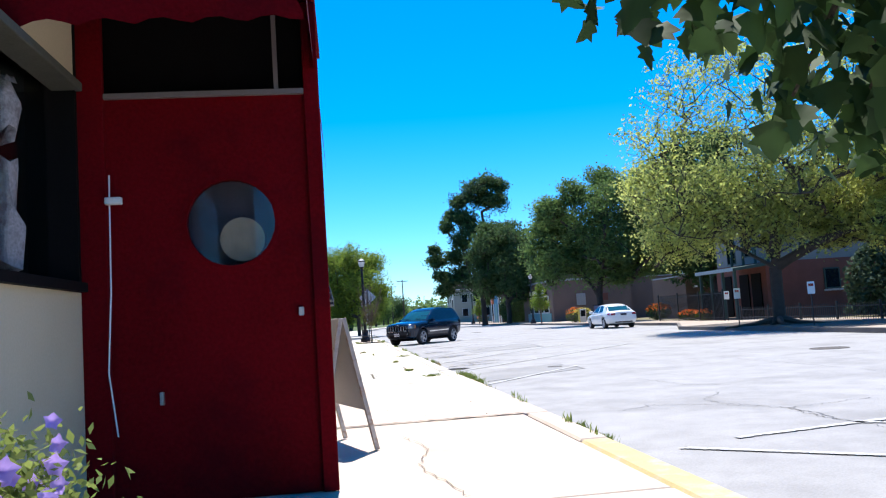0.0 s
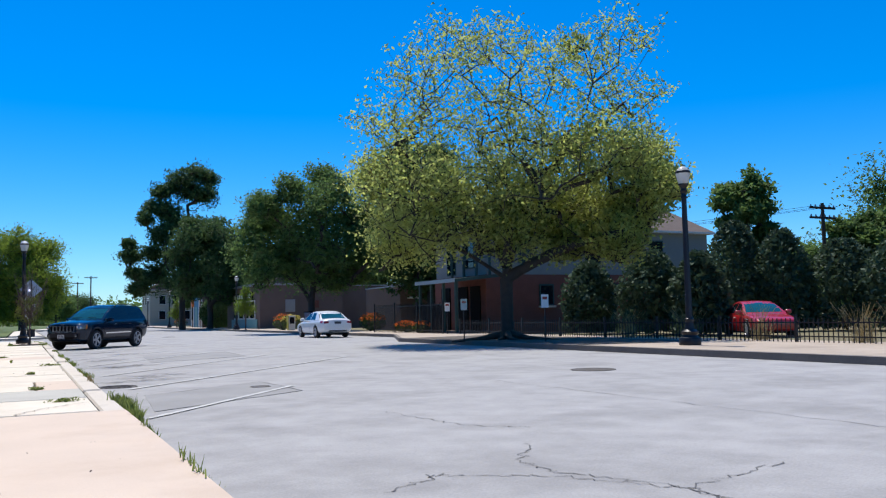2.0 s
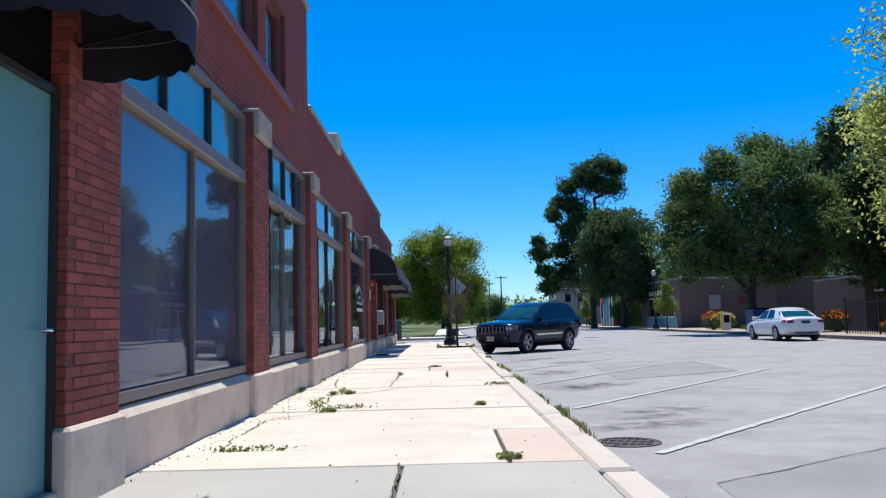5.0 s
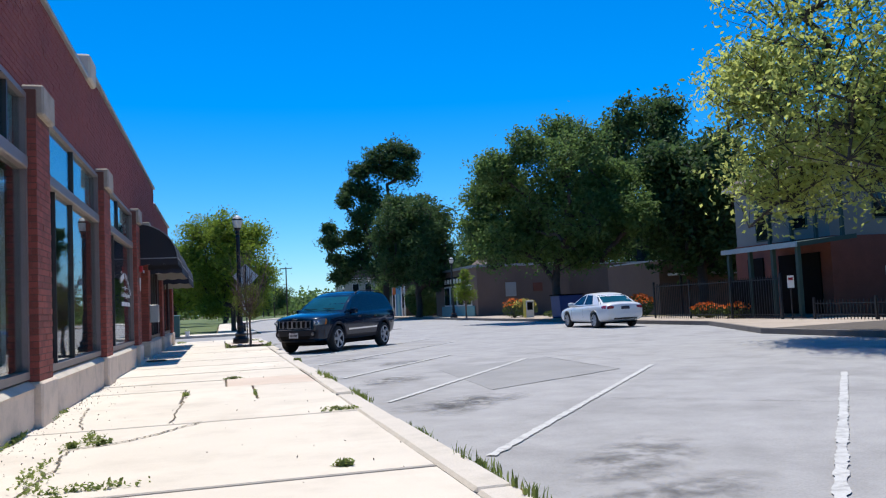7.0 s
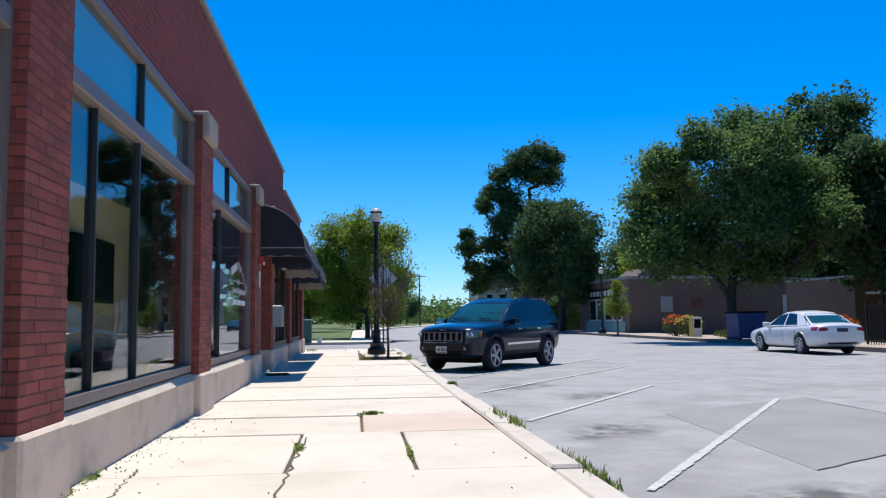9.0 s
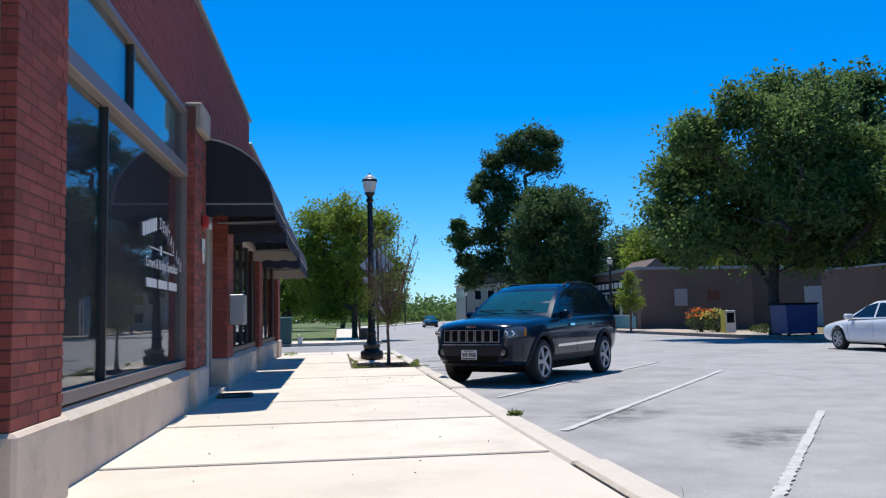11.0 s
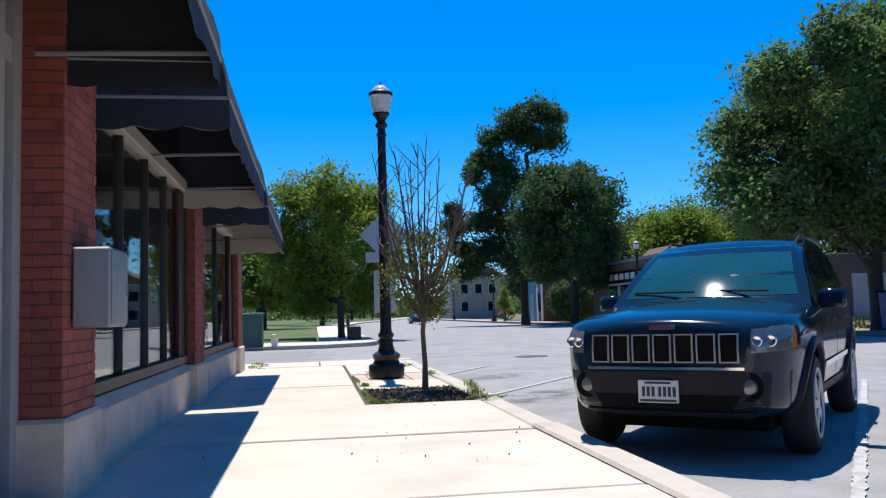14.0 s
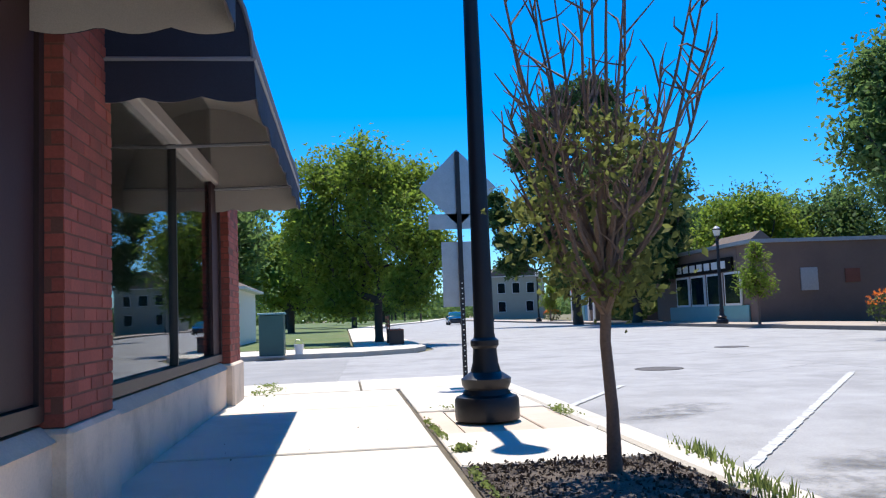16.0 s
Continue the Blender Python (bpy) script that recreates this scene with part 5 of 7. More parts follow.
SEDAN = dict(
    stations=[(2.42, 0.6, 0.34, 0.6, 0.66), (2.36, 0.76, 0.28, 0.66, 0.72), (2.1, 0.86, 0.22, 0.74, 0.8), (1.36, 0.905, 0.2, 0.84, 0.92), (0.85, 0.905, 0.2, 0.87, 0.96), (0, 0.905, 0.2, 0.9, 0.95), (-1.36, 0.905, 0.2, 0.93, 1.0),
              (-1.8, 0.89, 0.22, 0.94, 1.04), (-2.2, 0.86, 0.28, 0.93, 1.03), (-2.38, 0.79, 0.34, 0.88, 0.97), (-2.43, 0.68, 0.4, 0.8, 0.9)],
    ring=sedan_ring, axles=(1.36, -1.36), r=0.325, tw=0.22, track=0.79, spokes=7, belt=0.9, wb=0.85, tumble=0.48, bow=0.8,
    cabin=[(1.0, 0.9), (0.6, 1.16), (0.2, 1.36), (-0.1, 1.43), (-0.6, 1.45), (-1.05, 1.41), (-1.35, 1.3), (-1.95, 0.95)],
    side_glass=[[(-0.28, 0.96), (0.72, 0.95), (0.2, 1.28), (-0.24, 1.36)], [(-1.15, 0.97), (-0.36, 0.96), (-0.32, 1.36), (-0.85, 1.33)]],
    screen=(0.7, 0.98, 0.58, 1.36), rear_screen=(0.66, 1.02, 0.56, 1.33), lip=0.012, lip_mat=M["white_car"], sill=0.28, seams=(0.85, -0.32, -1.1), handles=(-0.2, -1.05), handle_mat=M["white_car"], mirror=(0.68, 0.98))
sedan, db, dcb = car(pose(14.77, 40.1, ROAD, 0, 0, 90), SEDAN, "white four-door saloon parked along the far kerb", "parked_sedan", M["white_car"])
for sg in (1, -1):
    part("tail_light", patch(db, "x", [(sg * 0.5, 0.78), (sg * 0.76, 0.76), (sg * 0.76, 0.9), (sg * 0.5, 0.88)], 0.012, 4, 3, -1), M["tail_red"], sedan, "red tail lamp", smooth=30)
    part("tail_light_wrap", patch(db, "y", [(-2.3, 0.77), (-2.02, 0.8), (-2.05, 0.9), (-2.3, 0.9)], 0.008, 4, 3, sg), M["tail_red"], sedan, smooth=30)
part("number_plate", patch(db, "x", [(-0.18, 0.74), (0.18, 0.74), (0.18, 0.86), (-0.18, 0.86)], 0.015, 2, 2, -1), M["plate_ink"], sedan)
part("bumper", patch(db, "x", [(-0.7, 0.36), (0.7, 0.36), (0.72, 0.6), (-0.72, 0.6)], 0.02, 8, 3, -1), M["white_car"], sedan, smooth=30)
part("bumper_trim", patch(db, "x", [(-0.5, 0.34), (0.5, 0.34), (0.5, 0.4), (-0.5, 0.4)], 0.03, 8, 1, -1), M["black_paint"], sedan)
car(pose(24.6, 23.2, ROAD - 0.03, 0, 0, -120), SEDAN, "red saloon parked behind the iron fence", "parked_red_car", M["red_car"])
car(pose(27.0, 17.0, ROAD - 0.03, 0, 0, -60), SUV, "dark utility vehicle parked behind the fence", "parked_dark_car", M["navy_paint"])
car(pose(11.5, 112, ROAD, 0, 0, -92), SEDAN, "grey car far down the street", "distant_car", M["navy_paint"])

# ---- street furniture ----
LAMP = [(0.0, 0.0), (0.245, 0.0), (0.25, 0.03), (0.25, 0.15), (0.235, 0.175), (0.19, 0.19), (0.17, 0.23), (0.19, 0.27), (0.195, 0.31), (0.16, 0.335), (0.12, 0.36), (0.1, 0.43), (0.092, 0.54), (0.11, 0.56), (0.11, 0.6),
        (0.086, 0.62), (0.08, 0.66), (0.058, 3.35), (0.058, 3.4), (0.072, 3.41), (0.072, 3.44), (0.058, 3.46), (0.056, 3.52), (0.085, 3.55), (0.09, 3.575), (0.06, 3.61), (0.058, 3.63), (0.085, 3.68), (0.12, 3.715), (0.122, 3.74), (0.0, 3.74)]
M["lamp_glass"] = mat("frosted_globe", (0.75, 0.74, 0.7), 0.3, var=0.05, scale=4, bump=0.0, trans=0.4)


def street_lamp(m, label):
    t = thing("street_lamp", m, label, "street lamp", "street lamps")
    part("post", lathe(LAMP, 20), M["black_iron"], t, smooth=35)
    part("globe", lathe([(0.1, 3.74), (0.125, 3.8), (0.15, 3.9), (0.165, 3.99), (0.165, 4.0)], 24), M["lamp_glass"], t, "frosted acorn globe", smooth=True)
    part("band", lathe([(0.168, 3.985), (0.172, 4.0), (0.172, 4.035), (0.15, 4.05)], 24), M["black_iron"], t)
    part("roof_cap", lathe([(0.15, 4.03), (0.13, 4.08), (0.07, 4.135), (0.02, 4.155)], 24), M["lamp_glass"], t, "pale cap", smooth=True)
    part("finial", lathe([(0.018, 4.15), (0.022, 4.165), (0.01, 4.185), (0.0, 4.21)], 10), M["black_iron"], t)
    return t


street_lamp((2.2, 40.25, 0), "black fluted iron lamp post with acorn globe")
for x, y_ in ((15.9, 17.2), (17.0, 67.6), (18.8, 133), (17.2, 102)):
    street_lamp((x, y_, 0), "black iron lamp post with acorn globe across the street")

# warning sign seen from behind
sg_ = thing("road_sign", (2.5, 43.47, 0), "grey back of a diamond road sign on a punched steel post", "sign")
bm = box(-0.025, 0.025, -0.025, 0.025, -0.1, 2.72)
part("post", bm, M["black_iron"], sg_)
# white discs imitate daylight showing through the punched post
for k in range(18):
    part("hole", lathe([(0.008, 0), (0.008, 0.004)], 8, caps=True), M["white_plastic"], sg_).matrix_local = pose(0, -0.026, 0.15 + 0.06 * k, 90, 0, 0)
bm = box(-0.325, 0.325, 0.03, 0.034, -0.325, 0.325, 0.0)
o = part("diamond_plate", bm, M["steel"], sg_, "bare aluminium diamond back")
o.matrix_local = pose(0, 0, 2.3, 0, 45, 0)
part("small_plate", box(-0.36, 0.16, 0.03, 0.034, 1.81, 1.99), M["steel"], sg_)
part("rect_plate", box(-0.22, 0.18, 0.03, 0.034, 0.9, 1.66), M["steel"], sg_)

# the sapling in its bed
rng = np.random.default_rng(8)
sap = thing("sapling", (2.43, 37.9, 0), "young street tree with bare upper twigs and sparse lower leaves", "tree")
bm = bmesh.new()
tube([(0, 0, -0.05), (0.005, 0, 0.3), (-0.01, 0.01, 0.65), (0.01, 0, 0.95)], [0.042, 0.031, 0.028, 0.028], 10, bm)
leaf_c = []
for k in range(34):
    a = k * 2.399 + rng.uniform(-0.3, 0.3)
    z0 = rng.uniform(0.75, 1.15)
    ln = rng.uniform(1.1, 2.0) * (1.0 if k < 17 else 0.55)
    out = rng.uniform(0.14, 0.7)
    p0 = Vector((0, 0, z0))
    p1 = p0 + Vector((math.cos(a) * out * 0.45, math.sin(a) * out * 0.45, ln * 0.25))
    p2 = p0 + Vector((math.cos(a) * out * 0.72, math.sin(a) * out * 0.72, ln * 0.6))
    p3 = p0 + Vector((math.cos(a + 0.1) * out, math.sin(a + 0.1) * out, ln))
    tube([p0, p1, p2, p3], [0.018, 0.012, 0.008, 0.004], 5, bm)
    for j in range(7):
        u = rng.uniform(0.3, 0.97)
        q = p1.lerp(p2, u) if u < 0.5 else p2.lerp(p3, (u - 0.5) * 2)
        e = q + Vector((rng.normal() * 0.1, rng.normal() * 0.1, rng.uniform(0.08, 0.28)))
        tube([q, q.lerp(e, 0.5) + Vector(rng.normal(size=3) * 0.015), e], [0.007, 0.0055, 0.003], 4, bm)
for k in range(84):
    a, u = rng.uniform(0, 6.28), rng.uniform(0.1, 1) ** 0.5
    z = rng.uniform(0.85, 1.75)
    rad = 0.46 * math.sin(math.pi * min(1, max(0.12, (z - 0.7) / 1.25))) * u
    cpt = np.array((math.cos(a) * rad, math.sin(a) * rad, z))
    leaf_c.append(cpt + rng.normal(size=(26, 3)) * 0.055)
part("trunk", bm, M["bark_lt"], sap, smooth=True)
part("crown", leaf_mesh("crown", np.concatenate(leaf_c), 0.05, rng, droop=0.3), M["leaf_sapling"], sap, "thin olive leaves round the lower crown")
bm = bmesh.new()
rows = []
for i in range(15):
    rows.append([bm.verts.new((1.73 + 1.09 * i / 14, 36.75 + 1.6 * j / 24, -0.03 + 0.04 * math.sin(math.pi * i / 14) * math.sin(math.pi * j / 24) + rng.uniform(0, 0.015))) for j in range(25)])
for a, b in zip(rows, rows[1:]):
    for j in range(24):
        bm.faces.new((a[j], b[j], b[j + 1], a[j + 1]))
mb = thing("mulch_bed", (0, 0, 0), "dark wood mulch bed cut into the footway", "mulch bed", kind="structure")
part("soil", bm, M["mulch"], mb, smooth=60)
cp = np.stack([rng.uniform(1.75, 2.8, 5000), rng.uniform(36.78, 38.33, 5000), rng.uniform(-0.02, 0.015, 5000)], 1)
part("chips", leaf_mesh("chips", cp, 0.032, rng, aspect=0.45), M["mulch"], mb)["kind"] = "stuff"
part("soil", box(1.95, 2.5, 39.62, 41.0, -0.1, -0.02), M["concrete_pink"], mb)


# weeds in the joints
def weeds(name, spots, h, n, label, kind_mat="weed", spread=0.12):
    """Tufts of blades at spots (x, y, reach along x, reach along y)."""
    rg = np.random.default_rng(len(spots) * 7 + n)
    V, F = [], []
    for x, y_, rx, ry in spots:
        for k in range(n):
            gx, gy = rg.normal(0, 0.5), rg.normal(0, 0.5)
            bx, by = x + gx * rx + 0.15 * rx * math.sin(gy * 7), y_ + gy * ry + 0.1 * math.sin(gx * 5) * min(ry, rx)
            hh = h * rg.uniform(0.3, 1.1)
            a = rg.uniform(0, 6.28)
            dx, dy = math.cos(a), math.sin(a)
            l = rg.uniform(0.1, 0.6) * hh
            w = rg.uniform(0.003, 0.007)
            i = len(V)
            zb = -0.1 if bx > 3.04 else -0.01
            V += [(bx - dy * w, by + dx * w, zb), (bx + dy * w, by - dx * w, zb), (bx + dx * l * 0.4 + dy * w, by + dy * l * 0.4 - dx * w, zb + hh * 0.6), (bx + dx * l * 0.4 - dy * w, by + dy * l * 0.4 + dx * w, zb + hh * 0.6),
                  (bx + dx * l + dy * w * 0.2, by + dy * l, zb + hh), (bx + dx * l - dy * w * 0.2, by + dy * l, zb + hh * 0.98)]
            F += [(i, i + 1, i + 2, i + 3), (i + 3, i + 2, i + 4, i + 5)]
    me = mesh_arrays(name, V, F)
    me.materials.append(M[kind_mat])
    return tagged(new(name, me), label, "weeds", kind="stuff")


weeds("kerb_grass", [(3.12, 12.2, 0.09, 0.4), (3.14, 11.7, 0.08, 0.3), (3.1, 10.5, 0.04, 0.2)], 0.125, 420, "tall green grass tufts along the kerb")
weeds("kerb_weeds", [(3.12, 17.35, 0.1, 0.3), (3.1, 18.9, 0.05, 0.4), (3.1, 21.7, 0.08, 0.25), (3.08, 24.8, 0.12, 0.4), (3.06, 16.3, 0.05, 0.3), (3.03, 24.07, 0.06, 0.3), (3.14, 22.2, 0.07, 0.6), (3.06, 7.4, 0.04, 0.6),
                     (3.1, 5.4, 0.08, 0.15), (3.09, 4.6, 0.06, 0.1), (3.08, 9.6, 0.04, 0.4), (3.08, 29.19, 0.04, 0.1), (2.9, 37.3, 0.08, 0.4), (3.02, 38.2, 0.06, 0.4)], 0.09, 150, "low weeds along the kerb")
def low_weeds(name, spots, h, n, label):
    """Matted broad-leaved weeds at spots (x, y, reach along x, reach along y)."""
    rg = np.random.default_rng(len(spots))
    c = []
    for x, y_, rx, ry in spots:
        k = rg.normal(size=(6, 2)) * 0.4
        q = k[rg.integers(0, 6, n)] + rg.normal(size=(n, 2)) * 0.2
        c.append(np.stack([x + q[:, 0] * rx, y_ + q[:, 1] * ry, h * rg.uniform(0.1, 1.0, n) ** 1.6], 1))
    me = leaf_mesh(name, np.concatenate(c), 0.03, rg, lift=1.2, aspect=0.6)
    me.materials.append(M["weed"])
    return tagged(new(name, me), label, "weeds", kind="stuff")


low_weeds("joint_weeds", [(0.6, 11.6, 0.35, 0.3), (0.1, 10.95, 0.5, 0.25), (0.5, 12.3, 0.2, 0.25), (0.55, 14.6, 0.4, 0.04), (0.75, 17.2, 0.12, 0.1), (0.6, 19.6, 0.1, 0.4), (0.5, 17.9, 0.12, 0.9), (0.8, 17.5, 0.5, 0.06), (2.35, 14.0, 0.12, 0.08),
                      (2.65, 12.1, 0.25, 0.06), (2.65, 20.3, 0.3, 0.05), (2.3, 17.5, 0.12, 0.04), (1.75, 25.07, 0.2, 0.04), (1.2, 22.9, 0.06, 0.12), (0.26, 11.35, 0.4, 0.3), (0.5, 11.7, 0.35, 0.25), (0.12, 11.0, 0.3, 0.3), (0.5, 19.25, 0.08, 0.14), (0.74, 19.32, 0.05, 0.08), (1.98, 22.6, 0.03, 0.4), (3.0, 28.9, 0.1, 0.04), (2.9, 36.8, 0.2, 0.08),
                      (1.9, 36.75, 0.2, 0.06), (1.75, 37.6, 0.05, 0.7), (1.8, 38.84, 0.12, 0.05), (1.74, 39.8, 0.05, 0.5), (2.2, 41.05, 0.4, 0.06), (2.85, 40.4, 0.08, 0.5), (2.7, 42.5, 0.2, 0.3), (0.25, 43.6, 0.2, 0.5), (0.1, 44.6, 0.25, 0.4),
                      (-0.02, 25.6, 0.05, 0.2), (0.0, 19.8, 0.04, 0.6), (0.02, 21.6, 0.05, 0.5)], 0.035, 150, "small weeds growing in the footway joints")
weeds("dry_tufts", [(3.05, 15.2, 0.04, 0.6)], 0.08, 160, "dry straw-coloured grass tufts", "straw")
weeds("lot_grass", [(-4.6, 8.8, 1.9, 1.5)], 0.1, 2500, "rough grass in the gap between the buildings")
# litter of dirt by the wall foot
rg = np.random.default_rng(77)
cp = np.stack([rg.exponential(0.12, 520) - 0.02, rg.uniform(13.5, 26, 520), np.full(520, 0.004)], 1)
cp = np.concatenate([cp, np.stack([rg.uniform(0, 2.8, 260), rg.uniform(5, 44, 260), np.full(260, 0.006)], 1)])
me = leaf_mesh("litter", cp, 0.017, rg)
me.materials.append(M["mulch"])
tagged(new("leaf_litter", me), "scattered dry leaf crumbs and dirt on the slabs", "litter", kind="stuff")

# ---- road surface ----
def flat_strip(pts, w, z, jag=0.0, seed=0, n=14, thin=0.75):
    """A thin painted or cracked strip along points."""
    r_ = random.Random(seed)
    fine = []
    for (xa, ya), (xb, yb) in zip(pts, pts[1:]):
        for k in range(n):
            fine.append((xa + (xb - xa) * k / n + r_.uniform(-jag, jag), ya + (yb - ya) * k / n + r_.uniform(-jag, jag)))
    fine.append(pts[-1])
    bm = bmesh.new()
    left, right = [], []
    for i, (x, y_) in enumerate(fine):
        a, b = fine[max(i - 1, 0)], fine[min(i + 1, len(fine) - 1)]
        d = Vector((b[0] - a[0], b[1] - a[1], 0)).normalized()
        ww = w * r_.uniform(thin, 1.15) / 2
        left.append(bm.verts.new((x - d.y * ww, y_ + d.x * ww, z)))
        right.append(bm.verts.new((x + d.y * ww, y_ - d.x * ww, z)))
    for i in range(len(fine) - 1):
        bm.faces.new((left[i], right[i], right[i + 1], left[i + 1]))
    return bm


mk = thing("road_marking", (0, 0, 0), "worn white slanted parking bay lines", "road marking", kind="structure")
for i, (a, b) in enumerate((((4.1, 4.55), (7.6, 5.25)), ((5.21, 4.82), (6.2, 4.06)), ((3.58, 4.32), (4.95, 3.1)), ((3.25, 10.98), (5.5, 13.8)), ((3.5, 14.75), (8.97, 21.1)), ((3.38, 17.95), (7.9, 23.9)), ((3.38, 21.6), (7.0, 26.9)), ((3.38, 25.2), (6.2, 29.3)),
                            ((3.38, 28.6), (8.0, 35.2)), ((3.38, 31.7), (8, 38.1)), ((3.3, 38.3), (7.55, 43.9)), ((3.28, 41.8), (4.4, 43.6)))):
    part("bay_line", flat_strip([a, b], 0.082, ROAD + 0.0095, 0.004, i, 150, 0.65), M["line"], mk)
cr = thing("road_crack", (0, 0, 0), "dark wandering cracks in the asphalt", "crack", kind="structure")
M["crack"] = mat("tar_crack", (0.11, 0.108, 0.105), 0.9, var=0.2, bump=0.1)
for i, pts in enumerate(([(4.3, 7.0), (4.9, 6.6), (5.3, 5.95), (6.3, 6.2)], [(5.45, 7.7), (5.0, 7.1), (4.98, 6.67), (5.34, 5.94), (5.24, 4.9), (5.7, 4.1)], [(5.35, 10.2), (5.5, 8.85), (5.9, 8.4)], [(8.1, 13.2), (8.1, 9.0), (8.15, 5.6), (8.2, -4)],
                         [(3.9, 6.7), (4.4, 7.0)], [(5.33, 5.95), (5.23, 5.48), (5.26, 5.02), (5.3, 4.35), (5.34, 3.91)], [(5.5, 20.5), (7.0, 19.0), (8.8, 18.6)], [(8.0, 25), (8.3, 33), (8.2, 44), (8.4, 70)], [(7.2, 30.2), (7.9, 26.2), (8.6, 24.0)], [(4.6, 45.3), (5.5, 44.2), (8.0, 45.5)])):
    part("crack", flat_strip(pts, 0.011, ROAD + 0.004, 0.04, 40 + i, 16, 0.3), M["crack"], cr)
fc = thing("footway_crack", (0, 0, 0), "dirt-filled wandering cracks in the slabs", "crack", kind="structure")
for i, (w_, pts) in enumerate(((0.02, [(0.45, 19.1), (0.84, 19.3), (1.11, 19.66), (1.23, 19.89), (1.42, 20.2)]), (0.012, [(0.42, 20.3), (0.31, 20.92), (0.25, 21.54), (0.2, 22.2)]), (0.016, [(1.15, 20.3), (1.17, 21.67), (1.2, 23.5)]),
                               (0.014, [(0.3, 14.7), (0.22, 15.3), (0.23, 16.5), (0.75, 17.2)]), (0.02, [(0.64, 13.0), (0.7, 11.9), (0.66, 11.1)]), (0.014, [(1.65, 12.5), (1.62, 13.9)]), (0.012, [(2.1, 10.95), (2.41, 11.48), (2.8, 11.85)]),
                               (0.014, [(2.32, 15.4), (2.34, 14.1)]), (0.014, [(0.5, 19.1), (0.55, 18.2), (0.5, 17.3)]), (0.03, [(-0.15, 6.2), (1.3, 6.18), (2.83, 6.22)]), (0.006, [(1.6, 5.3), (1.75, 4.6), (1.62, 3.8), (1.8, 2.8)]))):
    part("crack", flat_strip(pts, w_, 0.0045, 0.02, 80 + i, 14), M["joint"], fc)
pt = thing("road_patch", (0, 0, 0), "darker square repairs in the asphalt", "road patch", kind="structure")
for pts in ([(3.4, 11.6), (3.55, 13.6), (5.33, 14.85), (5.4, 13.0)], [(4.75, 22.1), (5.0, 25.6), (7.4, 27.0), (7.2, 23.6)], [(-60, 46.4), (1.0, 46.4), (1.2, 52.8), (-60, 52.8)]):
    part("patch", sheet(pts, ROAD + 0.003, 0.01), M["patch"], pt)
for i, pts in enumerate(([(3.4, 11.6), (5.4, 13.0), (5.33, 14.85), (3.55, 13.6)], [(4.75, 22.1), (7.2, 23.6), (7.4, 27.0)])):
    part("crack", flat_strip(pts, 0.018, ROAD + 0.0065, 0.015, 60 + i, 12), M["crack"], cr)


def smudge(name, color):
    """Soot and oil soaked into the asphalt: thin towards its ragged rim."""
    m = bpy.data.materials.new(name)
    m.use_nodes = True
    nt = m.node_tree
    b = nt.nodes["Principled BSDF"]
    b.inputs["Base Color"].default_value, b.inputs["Roughness"].default_value = (*color, 1), 0.85
    tc = nt.nodes.new("ShaderNodeTexCoord")
    geo = nt.nodes.new("ShaderNodeNewGeometry")
    ball = nt.nodes.new("ShaderNodeTexGradient")
    ball.gradient_type = "SPHERICAL"
    nz = nt.nodes.new("ShaderNodeTexNoise")
    nz.inputs["Scale"].default_value, nz.inputs["Detail"].default_value, nz.inputs["Roughness"].default_value = 3.5, 7, 0.7
    nt.links.new(tc.outputs["Object"], ball.inputs["Vector"])
    nt.links.new(geo.outputs["Position"], nz.inputs["Vector"])
    mul = nt.nodes.new("ShaderNodeMath")
    mul.operation = "MULTIPLY"
    rp = nt.nodes.new("ShaderNodeMapRange")
    rp.inputs["From Min"].default_value, rp.inputs["From Max"].default_value, rp.inputs["To Max"].default_value = 0.42, 0.7, 0.36
    nt.links.new(nz.outputs["Fac"], rp.inputs["Value"])
    soft = nt.nodes.new("ShaderNodeMapRange")
    soft.inputs["From Max"].default_value = 0.6
    nt.links.new(ball.outputs["Fac"], soft.inputs["Value"])
    nt.links.new(soft.outputs[0], mul.inputs[0])
    nt.links.new(rp.outputs[0], mul.inputs[1])
    clear = nt.nodes.new("ShaderNodeBsdfTransparent")
    ms = nt.nodes.new("ShaderNodeMixShader")
    nt.links.new(mul.outputs[0], ms.inputs[0])
    nt.links.new(clear.outputs[0], ms.inputs[1])
    nt.links.new(b.outputs[0], ms.inputs[2])
    nt.links.new(ms.outputs[0], nt.nodes["Material Output"].inputs[0])
    return m


STAINS = ((4.2, 17.4, 1.0, 0.45, 50), (4.0, 20.8, 0.9, 0.4, 55), (4.0, 24.3, 0.9, 0.5, 55), (4.1, 21.1, 1.1, 0.5, 30), (4.8, 27.8, 0.9, 0.4, 40), (3.8, 37.9, 1.1, 0.5, 55), (4.0, 41.0, 0.9, 0.4, 40), (4.2, 29.6, 1.1, 0.5, 50), (3.85, 16.4, 0.9, 0.4, 20))
oil = thing("oil_stain", (0, 0, 0), "dark oil and tyre smudges soaked into the parking bays", "oil stain", kind="structure")
M["oil"] = smudge("oil_smudge", (0.07, 0.068, 0.066))
for x, y_, lx, ly, rz in STAINS:
    me = finish("stain", sheet([(math.cos(a), math.sin(a)) for a in np.linspace(0, 2 * math.pi, 20, endpoint=False)], 0.0, 0.002), M["oil"])
    part("stain", me, M["oil"], oil).matrix_local = pose(x, y_, ROAD + 0.0065, 0, 0, rz) @ Matrix.Diagonal((lx, ly, 1, 1))


